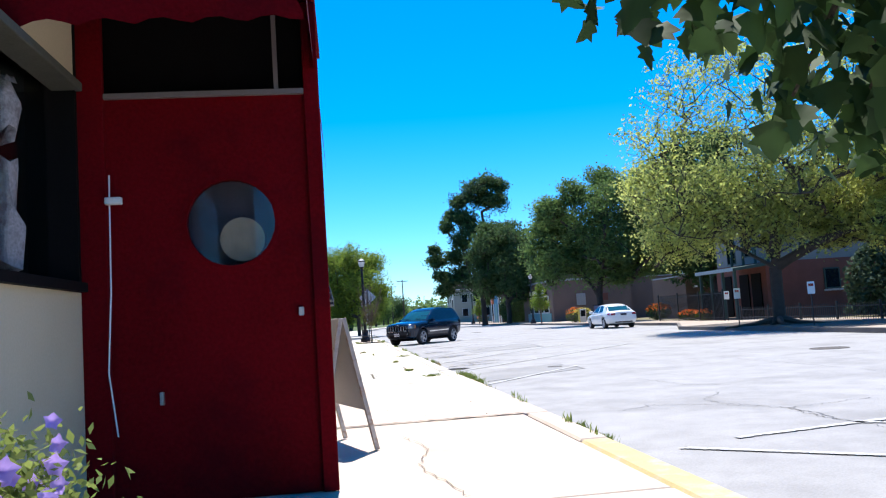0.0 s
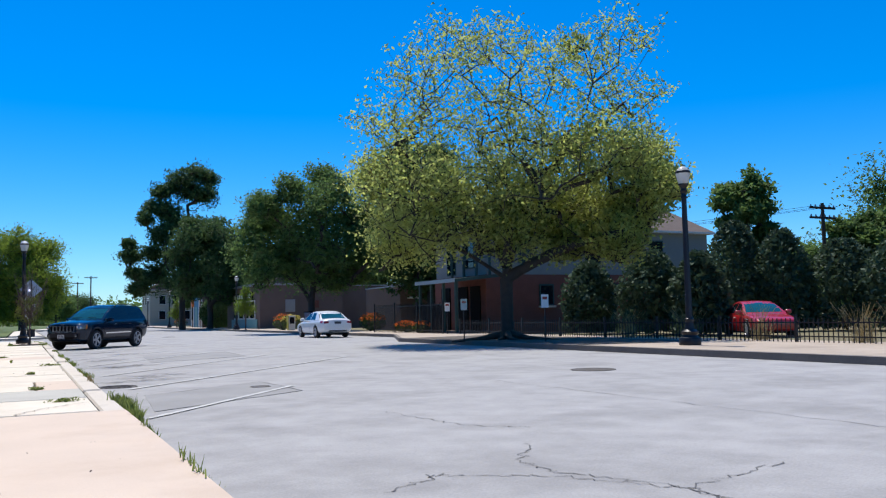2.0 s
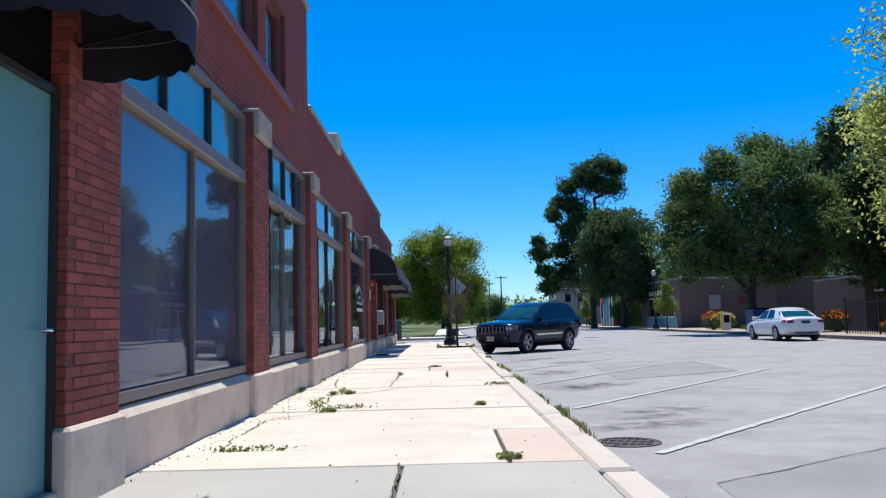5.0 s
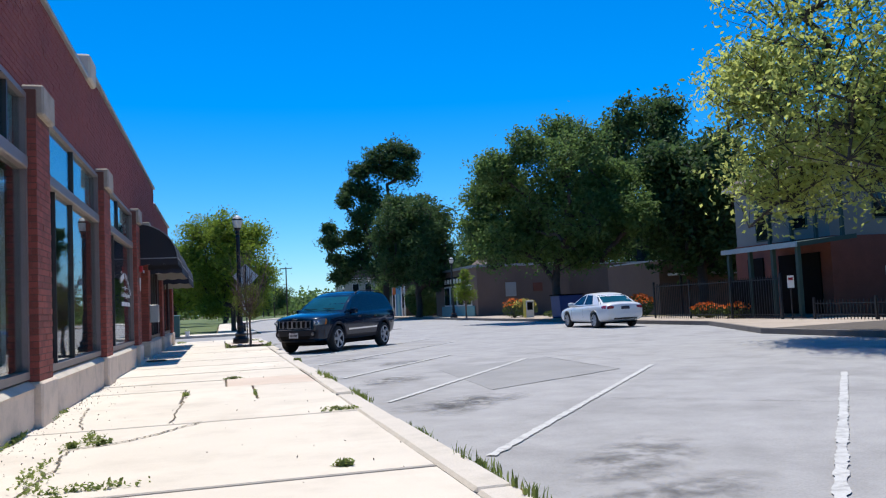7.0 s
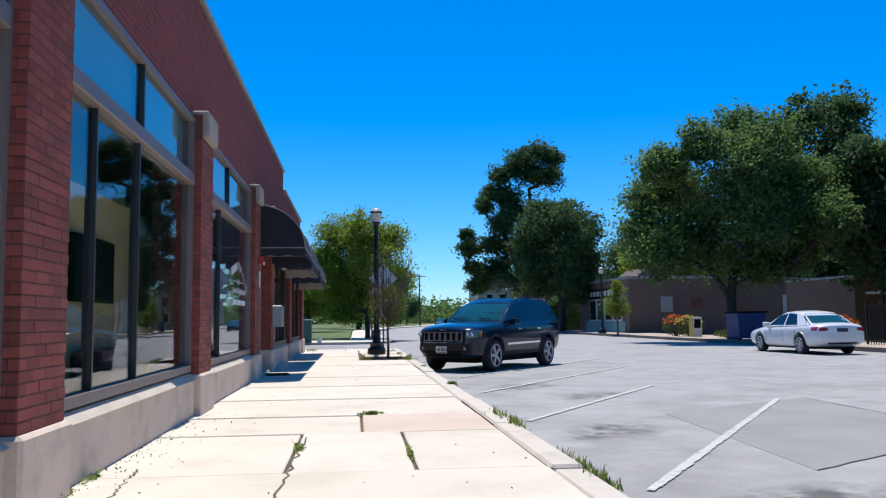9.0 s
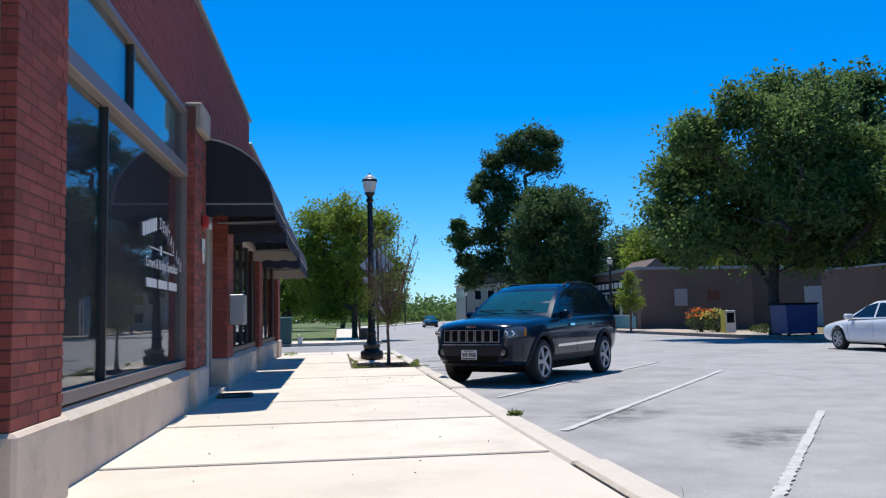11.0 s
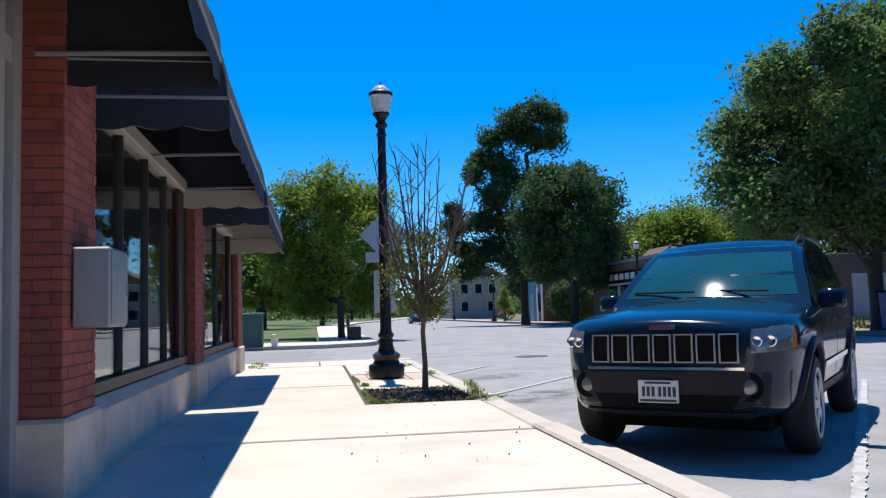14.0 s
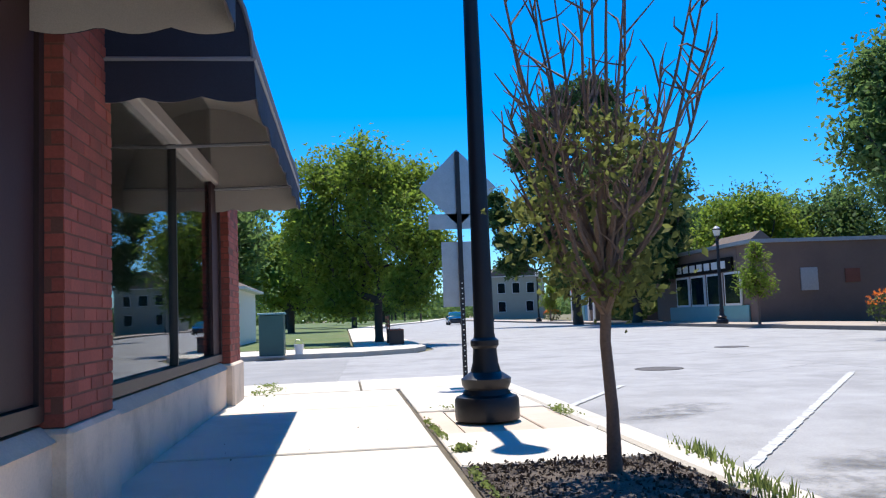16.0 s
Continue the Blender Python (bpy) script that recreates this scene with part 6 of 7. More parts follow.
def manhole(x, y_, r, label, slots=True, z=ROAD):
    t = thing("manhole_cover", (x, y_, z), label, "manhole cover", "manhole covers")
    part("ring", lathe([(r, -0.02), (r, 0.008), (r * 0.93, 0.01), (r * 0.92, 0.0)], 28), M["worn_iron"], t)
    part("lid", lathe([(r * 0.91, -0.02), (r * 0.91, 0.007), (0.0, 0.009)], 28), M["worn_iron"], t, "rusty cast iron lid")
    if slots:
        k = 0
        for i in range(-3, 4):
            for j in range(-2, 3):
                px, py = i * r * 0.24 + (j % 2) * r * 0.1, j * r * 0.32
                if math.hypot(px, py) < r * 0.8:
                    o = part("slot", box(px - r * 0.09, px + r * 0.09, py - r * 0.06, py + r * 0.06, 0.008, 0.011), M["black_paint"], t)
                    k += 1
    return t


M["worn_iron"] = mat("worn_cast_iron", (0.085, 0.075, 0.068), 0.7, metal=0.2, var=0.3, scale=9, bump=0.4)
manhole(3.4, 15.35, 0.27, "round cast-iron drain grate beside the kerb")
manhole(5.1, 13.97, 0.14, "small iron valve cover in the road", False)
manhole(10.4, 13.55, 0.36, "round iron manhole cover in the road", False)
manhole(9.5, 51.3, 0.36, "round iron manhole cover in the road", False)
manhole(5.8, 46.0, 0.36, "round iron manhole cover in the road", False)


# ---- the red tavern front at the start ----
tav = thing("tavern", (0, 0, 0), "dark red timber tavern front with cream wall and red awning", "building", kind="structure")
part("wall", box(-8, -0.24, -9, 3.3, -0.1, 1.2), M["cream"], tav, "cream painted lower wall")
# black wall close behind the pane stands for the unlit interior
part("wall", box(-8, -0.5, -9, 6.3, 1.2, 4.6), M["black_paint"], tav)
part("wall", box(-8, -0.24, 3.3, 6.3, -0.1, 4.6), M["red_paint"], tav)
part("roof", box(-8.1, -0.2, -9.1, 6.4, 4.6, 4.75), M["black_paint"], tav)
# recess side coloured black for the darkness inside it
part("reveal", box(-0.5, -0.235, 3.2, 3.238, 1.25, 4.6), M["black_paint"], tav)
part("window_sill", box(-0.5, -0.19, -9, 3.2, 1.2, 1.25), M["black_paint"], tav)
for yy in (-1.0, 0.6, 2.2):
    part("window_frame", box(-0.45, -0.3, yy, yy + 0.08, 1.25, 2.6), M["black_paint"], tav)
part("pane", box(-0.4, -0.39, -3, 3.25, 1.25, 2.6), M["glass"], tav)
for i, (y0, y1, z0, z1) in enumerate(((2.6, 2.8, 1.3, 1.85), (2.55, 2.85, 1.95, 2.25), (2.1, 2.4, 1.3, 2.1))):
    bm = lathe([(0.02, 0), (0.1, 0.02), (0.12, 0.2), (0.07, 0.3), (0.09, z1 - z0), (0.0, z1 - z0 + 0.02)], 12, at=(-0.46, (y0 + y1) / 2, z0))
    for v in bm.verts:
        v.co += Vector((0, rk.uniform(-0.05, 0.05), rk.uniform(-0.04, 0.04)))
    part("curtain", bm, M["board_grey"], tav, "pale bunched net curtain", smooth=True)
ves = thing("vestibule", (0, 0, 0), "dark red plywood entrance box with a porthole", "porch", kind="structure")
bm = bmesh.new()
ring = 28
cx, cz, cr_ = 0.58, 1.56, 0.25
outer = []
for k in range(ring):
    a = 2 * math.pi * k / ring
    dx, dz = math.cos(a), math.sin(a)
    hx = (1.1 - cx) / dx if dx > 1e-6 else (-0.24 - cx) / dx if dx < -1e-6 else 1e9
    hz = (2.3 - cz) / dz if dz > 1e-6 else (0.0 - cz) / dz if dz < -1e-6 else 1e9
    h_ = min(hx, hz)
    outer.append((cx + dx * h_, cz + dz * h_))
for cnr in ((1.1, 2.3), (-0.24, 2.3), (-0.24, 0.0), (1.1, 0.0)):
    j = min(range(ring), key=lambda q: math.hypot(outer[q][0] - cnr[0], outer[q][1] - cnr[1]))
    outer[j] = cnr
front, back = [], []
for yy, lst in ((3.3, front), (3.36, back)):
    lst.append([bm.verts.new((cx + cr_ * math.cos(2 * math.pi * k / ring), yy, cz + cr_ * math.sin(2 * math.pi * k / ring))) for k in range(ring)])
    lst.append([bm.verts.new((ox, yy, oz)) for ox, oz in outer])
for k in range(ring):
    n_ = (k + 1) % ring
    bm.faces.new((front[0][k], front[0][n_], front[1][n_], front[1][k]))
    bm.faces.new((back[0][n_], back[0][k], back[1][k], back[1][n_]))
    bm.faces.new((front[0][n_], front[0][k], back[0][k], back[0][n_]))
    bm.faces.new((front[1][k], front[1][n_], back[1][n_], back[1][k]))
part("front_panel", bm, M["red_paint"], ves, "dark red panel with a round window")
bm = lathe([(0.25, -0.01), (0.275, -0.01), (0.275, 0.0), (0.25, 0.0)], 28)
o = part("porthole_rim", bm, M["red_paint"], ves)
o.matrix_local = pose(cx, 3.295, cz, 90, 0, 0)
bm = lathe([(0.255, 0), (0.255, 0.006)], 28, caps=True)
o = part("porthole_pane", bm, M["glass"], ves, "round pane with a grey glimpse of the street")
o.matrix_local = pose(cx, 3.335, cz, 90, 0, 0)
part("porthole_backing", box(-0.2, 1.03, 3.5, 3.52, 0.9, 2.25), mat("dusty_purple_board", (0.1, 0.075, 0.1), 0.8, var=0.3, scale=5), ves)
part("poster", lathe([(0.13, 0), (0.13, 0.004)], 20, caps=True), mat("tan_paper", (0.55, 0.38, 0.27), 0.8, var=0.2, scale=12), ves, "round tan notice").matrix_local = pose(0.63, 3.4, 1.47, 90, 0, 0)
part("side_panel", box(1.04, 1.1, 3.36, 4.4, 0.0, 2.9), M["red_paint"], ves)
part("corner_post", box(1.03, 1.12, 3.27, 3.3, 0.0, 2.85, 0.005), M["red_paint"], ves)
part("left_post", box(-0.24, -0.1, 3.24, 3.3, 0.0, 2.85, 0.005), M["red_paint"], ves)
part("transom_rail", box(-0.1, 1.03, 3.27, 3.33, 2.3, 2.33), M["frame"], ves, "dull metal rail")
part("transom_bar", box(0.86, 0.885, 3.285, 3.31, 2.33, 2.85), M["frame"], ves, "dull metal upright")
# black board stands for the dark space behind the transom
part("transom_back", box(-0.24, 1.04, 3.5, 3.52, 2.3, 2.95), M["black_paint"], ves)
part("roof_board", box(-0.24, 1.12, 3.27, 4.5, 2.9, 2.96), M["red_paint"], ves)
part("latch", box(0.94, 0.97, 3.27, 3.3, 1.0, 1.05, 0.004), M["steel"], ves)
part("hinge", box(0.155, 0.175, 3.27, 3.3, 0.55, 0.62), M["steel"], ves)
part("door_cord", tube([(-0.07, 3.23, 1.85), (-0.075, 3.22, 1.2), (-0.1, 3.22, 0.75), (-0.06, 3.22, 0.4)], 0.005, 6), M["white_plastic"], ves, "hanging pale cord")
part("cord_cleat", box(-0.09, 0.0, 3.19, 3.23, 1.68, 1.72, 0.005), M["white_plastic"], ves)
M["old_beam"] = mat("grey_green_beam", (0.07, 0.07, 0.055), 0.8, var=0.2, scale=8)
ra = thing("red_awning", (0, 0, 0), "red canvas awning with scalloped edge over the tavern door", "awning")
bm = bmesh.new()
prev_row = None
for j in range(25):
    yy = 2.4 + j * 0.17
    row = [bm.verts.new((-0.24, yy, 3.7)), bm.verts.new((0.6, yy, 3.35)), bm.verts.new((1.08, yy, 2.9)), bm.verts.new((1.1, yy, 2.42 + 0.03 * abs(math.sin(j * 1.1))))]
    if prev_row:
        for i in range(3):
            bm.faces.new((prev_row[i], prev_row[i + 1], row[i + 1], row[i]))
    prev_row = row
part("canopy", bm, M["red_paint"], ra)
bm = bmesh.new()
prev_ = None
for j in range(25):
    xx = -0.5 + j * 1.58 / 24
    zt_ = 3.7 - 0.35 * (xx + 0.24) / 0.94 if xx < 0.7 else 3.35 - 0.9 * (xx - 0.7) / 0.38
    pr = (bm.verts.new((xx, 2.4, zt_)), bm.verts.new((xx, 2.4, 2.405 + 0.04 * abs(math.sin(j * 0.8)))))
    if prev_:
        bm.faces.new((prev_[0], pr[0], pr[1], prev_[1]))
    prev_ = pr
part("end_panel", bm, M["red_paint"], ra)
part("bracket_board", box(-0.3, -0.24, 2.45, 3.23, 2.39, 2.95), M["cream"], ra, "cream corner board")
part("beam", box(-0.36, -0.2, 1.6, 3.23, 2.335, 2.385, 0.004), M["old_beam"], ra, "dull grey-green beam")

# flowers in a tub by the wall
tub = thing("flower_tub", (0.22, 0.75, 0), "tub of trailing lilac petunias against the wall", "planter")
part("tub", lathe([(0.2, 0), (0.24, 0.04), (0.27, 0.3), (0.29, 0.34), (0.26, 0.34), (0.25, 0.3), (0.0, 0.3)], 24), M["black_paint"], tub, smooth=True)
rg = np.random.default_rng(5)
cc = rg.normal(size=(2600, 3)) * np.array([0.12, 0.14, 0.09]) + np.array([0.0, 0.02, 0.5])
part("foliage", leaf_mesh("foliage", cc, 0.035, rg), M["weed"], tub)


def petal_flower(bm, at, r, nrm, rg):
    """A five-lobed trumpet."""
    n = Vector(nrm).normalized()
    u = n.orthogonal().normalized()
    v = n.cross(u)
    base = bm.verts.new(Vector(at) - n * r * 0.9)
    k = 15
    mid = [bm.verts.new(Vector(at) - n * r * 0.25 + (u * math.cos(2 * math.pi * i / k) + v * math.sin(2 * math.pi * i / k)) * r * 0.3) for i in range(k)]
    rim = []
    for i in range(k):
        a = 2 * math.pi * i / k
        rr = r * (0.85 + 0.2 * math.cos(5 * a)) * rg.uniform(0.9, 1.1)
        rim.append(bm.verts.new(Vector(at) + (u * math.cos(a) + v * math.sin(a)) * rr + n * r * rg.uniform(-0.15, 0.15)))
    for i in range(k):
        j = (i + 1) % k
        bm.faces.new((base, mid[i], mid[j]))
        bm.faces.new((mid[i], rim[i], rim[j], mid[j]))


for k in range(64):
    at = (rg.uniform(-0.2, 0.22), rg.uniform(-0.3, 0.15), rg.uniform(0.4, 0.76))
    bm = bmesh.new()
    petal_flower(bm, at, rg.uniform(0.022, 0.036), (rg.uniform(-0.3, 0.8), -1, rg.uniform(-0.2, 0.8)), rg)
    part("flower", bm, M["petal_purple"], tub, smooth=60)

# folding board on the footway
af = thing("sandwich_board", pose(1.06, 5.02, 0, 0, 0, 107), "white folding pavement board with rusty wooden legs", "sign board")
M["rusty_leg"] = mat("rust_flecked_white_leg", (0.55, 0.5, 0.42), 0.7, var=0.15, scale=20, stain=(0.3, 0.13, 0.04), stain_amt=0.9, stain_scale=12)
M["board"] = mat("grey_white_board", (0.5, 0.47, 0.43), 0.7, var=0.08, scale=4)
for sg in (-1, 1):
    bm = box(-0.42, 0.42, -0.012, 0.012, 0.3, 1.0, 0.003)
    pn = part("panel", bm, M["board"], af)
    pn.matrix_local = pose(0.0, sg * 0.22, 0, sg * 12, 0, 0)
    for sx in (-0.4, 0.4):
        lg = part("leg", box(sx - 0.02, sx + 0.02, -0.015, 0.015, 0.0, 1.0), M["rusty_leg"], af)
        lg.matrix_local = pose(0.0, sg * 0.22, 0, sg * 12, 0, 0)

# overhanging leaves of the tree by the kerb at the start
nt_ = thing("street_tree", (2.9, -3.0, 0), "kerbside tree with low broad-leaved boughs", "tree")
bm = tube([(0, 0, -0.05), (0.02, 0.02, 1.0), (0.0, 0.06, 2.0), (-0.05, 0.2, 2.6)], [0.14, 0.11, 0.1, 0.07], 10)
rg = np.random.default_rng(12)
leafs_v, leafs_f = [], []
targets = [(0.14, 3.5, 1.56), (0.16, 3.55, 1.78), (0.05, 3.3, 1.46), (-0.9, 3.5, 1.78), (-0.75, 3.55, 1.76), (-0.6, 3.5, 1.72), (-0.45, 3.5, 1.66), (-0.3, 3.6, 1.6), (-0.2, 3.55, 1.52), (-0.15, 3.65, 1.42), (-0.35, 3.7, 1.44), (-0.1, 3.4, 1.68), (-0.28, 3.3, 1.78), (-0.5, 3.3, 1.85), (0.1, 3.6, 1.6), (-0.05, 3.8, 1.5), (-0.12, 3.3, 1.9), (0.0, 3.4, 1.8), (0.08, 3.5, 1.7), (-0.02, 3.5, 1.62), (0.05, 3.6, 1.52), (-0.2, 3.4, 1.85), (0.1, 3.7, 1.4), (-0.25, 3.5, 1.7), (-0.2, 0.8, 3.0), (0.6, 0.4, 3.2), (-0.8, -0.4, 3.1), (0.4, -1.0, 3.0), (0.0, 1.6, 2.8)]
for tx, ty, tz in targets:
    tube([(-0.05, 0.2, 2.6), (tx * 0.4, ty * 0.5, 2.9), (tx * 0.8, ty * 0.8, (tz + 2.9) / 2), (tx, ty, tz + 0.08)], [0.05, 0.03, 0.018, 0.006], 6, bm)
    for k in range(20):
        c0 = Vector((tx, ty, tz)) + Vector(rg.normal(size=3) * np.array([0.1, 0.16, 0.06]))
        d = Vector((rg.normal() * 0.6, rg.normal() * 0.6, -1)).normalized()
        e = d.cross(Vector(rg.normal(size=3))).normalized()
        n = d.cross(e)
        s_ = rg.uniform(0.07, 0.12)
        outline = [(0, -0.5), (0.18, -0.42), (0.5, -0.3), (0.36, -0.1), (0.55, 0.1), (0.28, 0.16), (0.2, 0.36), (0, 0.62), (-0.2, 0.36), (-0.28, 0.16), (-0.55, 0.1), (-0.36, -0.1), (-0.5, -0.3), (-0.18, -0.42)]
        i0 = len(leafs_v)
        leafs_v.append(tuple(c0))
        leafs_v += [tuple(c0 + e * (ox * s_) + d * (oy * s_) + n * (abs(ox) * 0.25 * s_)) for ox, oy in outline]
        m_ = len(outline)
        leafs_f += [(i0, i0 + 1 + q, i0 + 1 + (q + 1) % m_) for q in range(m_)]
part("trunk", bm, M["bark"], nt_, smooth=True)
part("crown", mesh_arrays("crown", leafs_v, leafs_f), M["leaf_near"], nt_, "broad lobed dark green leaves")

# ---- fittings of the brick front ----
bx = thing("meter_box", (0, 0, 0), "grey metal meter cabinet fixed to a brick pier", "cabinet")
part("body", box(0.005, 0.19, 32.92, 33.3, 0.84, 1.25, 0.01), M["steel"], bx)
part("door", box(0.19, 0.197, 32.935, 33.285, 0.855, 1.235, 0.003), M["steel"], bx)
part("latch", box(0.197, 0.207, 33.22, 33.25, 1.0, 1.07, 0.003), M["chrome"], bx)
al = thing("alarm_bell", (0, 0, 0), "red alarm sounder with white strobe on a pier", "alarm")
part("body", box(0.005, 0.07, 30.6, 30.72, 1.9, 2.03, 0.01), mat("alarm_red", (0.4, 0.02, 0.02), 0.4, var=0.05), al)
part("strobe", box(0.07, 0.1, 30.64, 30.68, 1.88, 1.94, 0.008), M["white_plastic"], al)
bm = bmesh.new()
pts = [(-0.07, 0.13), (0.07, 0.13), (0.075, 0.0), (0.04, -0.09), (0, -0.14), (-0.04, -0.09), (-0.075, 0.0)]
top = [bm.verts.new((0.02, 30.68 + a, 1.65 + b)) for a, b in pts]
low = [bm.verts.new((0.005, 30.68 + a, 1.65 + b)) for a, b in pts]
bm.faces.new(top)
bm.faces.new(low[::-1])
for i in range(len(pts)):
    bm.faces.new((top[i], low[i], low[(i + 1) % len(pts)], top[(i + 1) % len(pts)]))
sh = solid("alarm_shield", bm, M["white_plastic"], "small white shield plaque on a brick pier", "plaque")
part("mark", box(0.02, 0.022, 30.65, 30.71, 1.62, 1.68), M["teal_door"], sh)
bt = thing("boot_scraper", (0.2, 31.78, 0.05), "flat black iron scraper frame lying by the door step", "boot scraper")
bt.matrix_world = pose(0.22, 31.78, 0.0, 0, 0, 6)
for sg in (-1, 1):
    part("bar", box(-0.19, 0.19, sg * 0.28 - 0.02, sg * 0.28 + 0.02, 0.0, 0.014, 0.003), M["black_iron"], bt)
    part("end_bar", box(sg * 0.19 - 0.018, sg * 0.19 + 0.018, -0.26, 0.26, 0.0, 0.013, 0.003), M["black_iron"], bt)
for q in range(4):
    part("slat", box(-0.17, 0.17, -0.2 + q * 0.13, -0.19 + q * 0.13, 0.002, 0.01), M["black_iron"], bt)


def lettering(text, y, z, size, parent, turn=0.0, name="lettering"):
    cu = bpy.data.curves.new(name, "FONT")
    cu.body, cu.size, cu.extrude, cu.align_x = text, size, 0.001, "CENTER"
    tmp = new("temporary", cu)
    bpy.context.view_layer.update()
    me = bpy.data.meshes.new_from_object(tmp.evaluated_get(bpy.context.evaluated_depsgraph_get()))
    bpy.data.objects.remove(tmp)
    bm = bmesh.new()
    bm.from_mesh(me)
    bpy.data.meshes.remove(me)
    bmesh.ops.remove_doubles(bm, verts=bm.verts, dist=1e-5)
    todo = set(bm.verts)
    while todo:
        group, edge = set(), [todo.pop()]
        while edge:
            v = edge.pop()
            group.add(v)
            for e in v.link_edges:
                o = e.other_vert(v)
                if o in todo:
                    todo.discard(o)
                    edge.append(o)
        one = bmesh.new()
        twin = {v: one.verts.new(v.co) for v in sorted(group, key=lambda q: q.index)}
        for f in {f for v in group for f in v.link_faces}:
            one.faces.new([twin[v] for v in f.verts])
        ob = part("letter", one, M["white_plastic"], parent)
        ob.matrix_local = pose(-0.122, y, z, 90, 0, 90) @ pose(0, 0, 0, 0, 0, turn)
    bm.free()


ws = thing("window_sign", (0, 0, 0), "white stuck-on lettering of a dental laboratory on a dark pane", "sign")
for i in range(6):
    part("name_bar", box(-0.127, -0.122, 28.45 + i * 0.092, 28.52 + i * 0.092, 1.6 + 0.018 * i, 1.71 + 0.018 * i), M["white_plastic"], ws)
for i, chx in enumerate("DENTAL"):
    lettering(chx, 29.15 + i * 0.115, 1.72 - 0.012 * i - 0.004 * i * i, 0.15, ws, -2 - 3.5 * i)
for i, chx in enumerate("LAB"):
    lettering(chx, 29.88 + i * 0.1, 1.5 - 0.05 * i, 0.14, ws, -25)
lettering("Crown & Bridge Specialists", 29.25, 1.36, 0.125, ws)
part("rule", box(-0.127, -0.122, 28.7, 29.1, 1.525, 1.535), M["white_plastic"], ws)
part("rule", box(-0.127, -0.122, 29.25, 29.75, 1.525, 1.535), M["white_plastic"], ws)
part("tooth_mark", box(-0.127, -0.122, 29.14, 29.2, 1.49, 1.57, 0.002), M["white_plastic"], ws)
for i in range(3):
    part("number_bar", box(-0.127, -0.122, 28.6 + i * 0.46, 28.98 + i * 0.46, 1.19, 1.265), M["white_plastic"], ws)

# ---- beyond the side street ----
ub = thing("utility_box", (-0.65, 54.9, -0.02), "green steel utility cabinet at the street corner", "cabinet")
part("body", box(-0.3, 0.3, -0.3, 0.3, 0.0, 1.0, 0.02), mat("green_steel", (0.03, 0.1, 0.085), 0.5, var=0.1, scale=3), ub)
part("lid", box(-0.33, 0.33, -0.33, 0.33, 1.0, 1.05, 0.01), M["teal_door"], ub)
part("plinth", box(-0.36, 0.36, -0.36, 0.36, -0.05, 0.0), M["curb"], ub)
bn = thing("bucket", (0.0, 54.75, -0.01), "small white plastic bucket", "bucket")
part("pail", lathe([(0.09, 0), (0.12, 0.22), (0.125, 0.24), (0.11, 0.24), (0.09, 0.03), (0, 0.03)], 16), M["white_plastic"], bn, smooth=True)
part("handle", tube([(-0.12, 0, 0.22), (-0.06, 0, 0.36), (0.06, 0, 0.36), (0.12, 0, 0.22)], 0.006, 5), M["steel"], bn)
hy = thing("bench", pose(2.67, 59.4, 0, 0, 0, 90), "dark red park bench beside the linden", "bench")
M["bench_red"] = mat("bench_red", (0.14, 0.03, 0.02), 0.6, var=0.15, scale=5)
for i in range(4):
    part("slat", box(-0.8, 0.8, -0.2 + i * 0.11, -0.11 + i * 0.11, 0.42, 0.45, 0.005), M["bench_red"], hy)
for i in range(3):
    part("back_slat", box(-0.8, 0.8, 0.24, 0.27, 0.52 + i * 0.12, 0.61 + i * 0.12, 0.005), M["bench_red"], hy)
for sx in (-0.7, 0.7):
    part("leg", box(sx - 0.03, sx + 0.03, -0.2, 0.24, 0.0, 0.42), M["black_iron"], hy)
    part("back_post", box(sx - 0.03, sx + 0.03, 0.2, 0.24, 0.42, 0.9), M["black_iron"], hy)


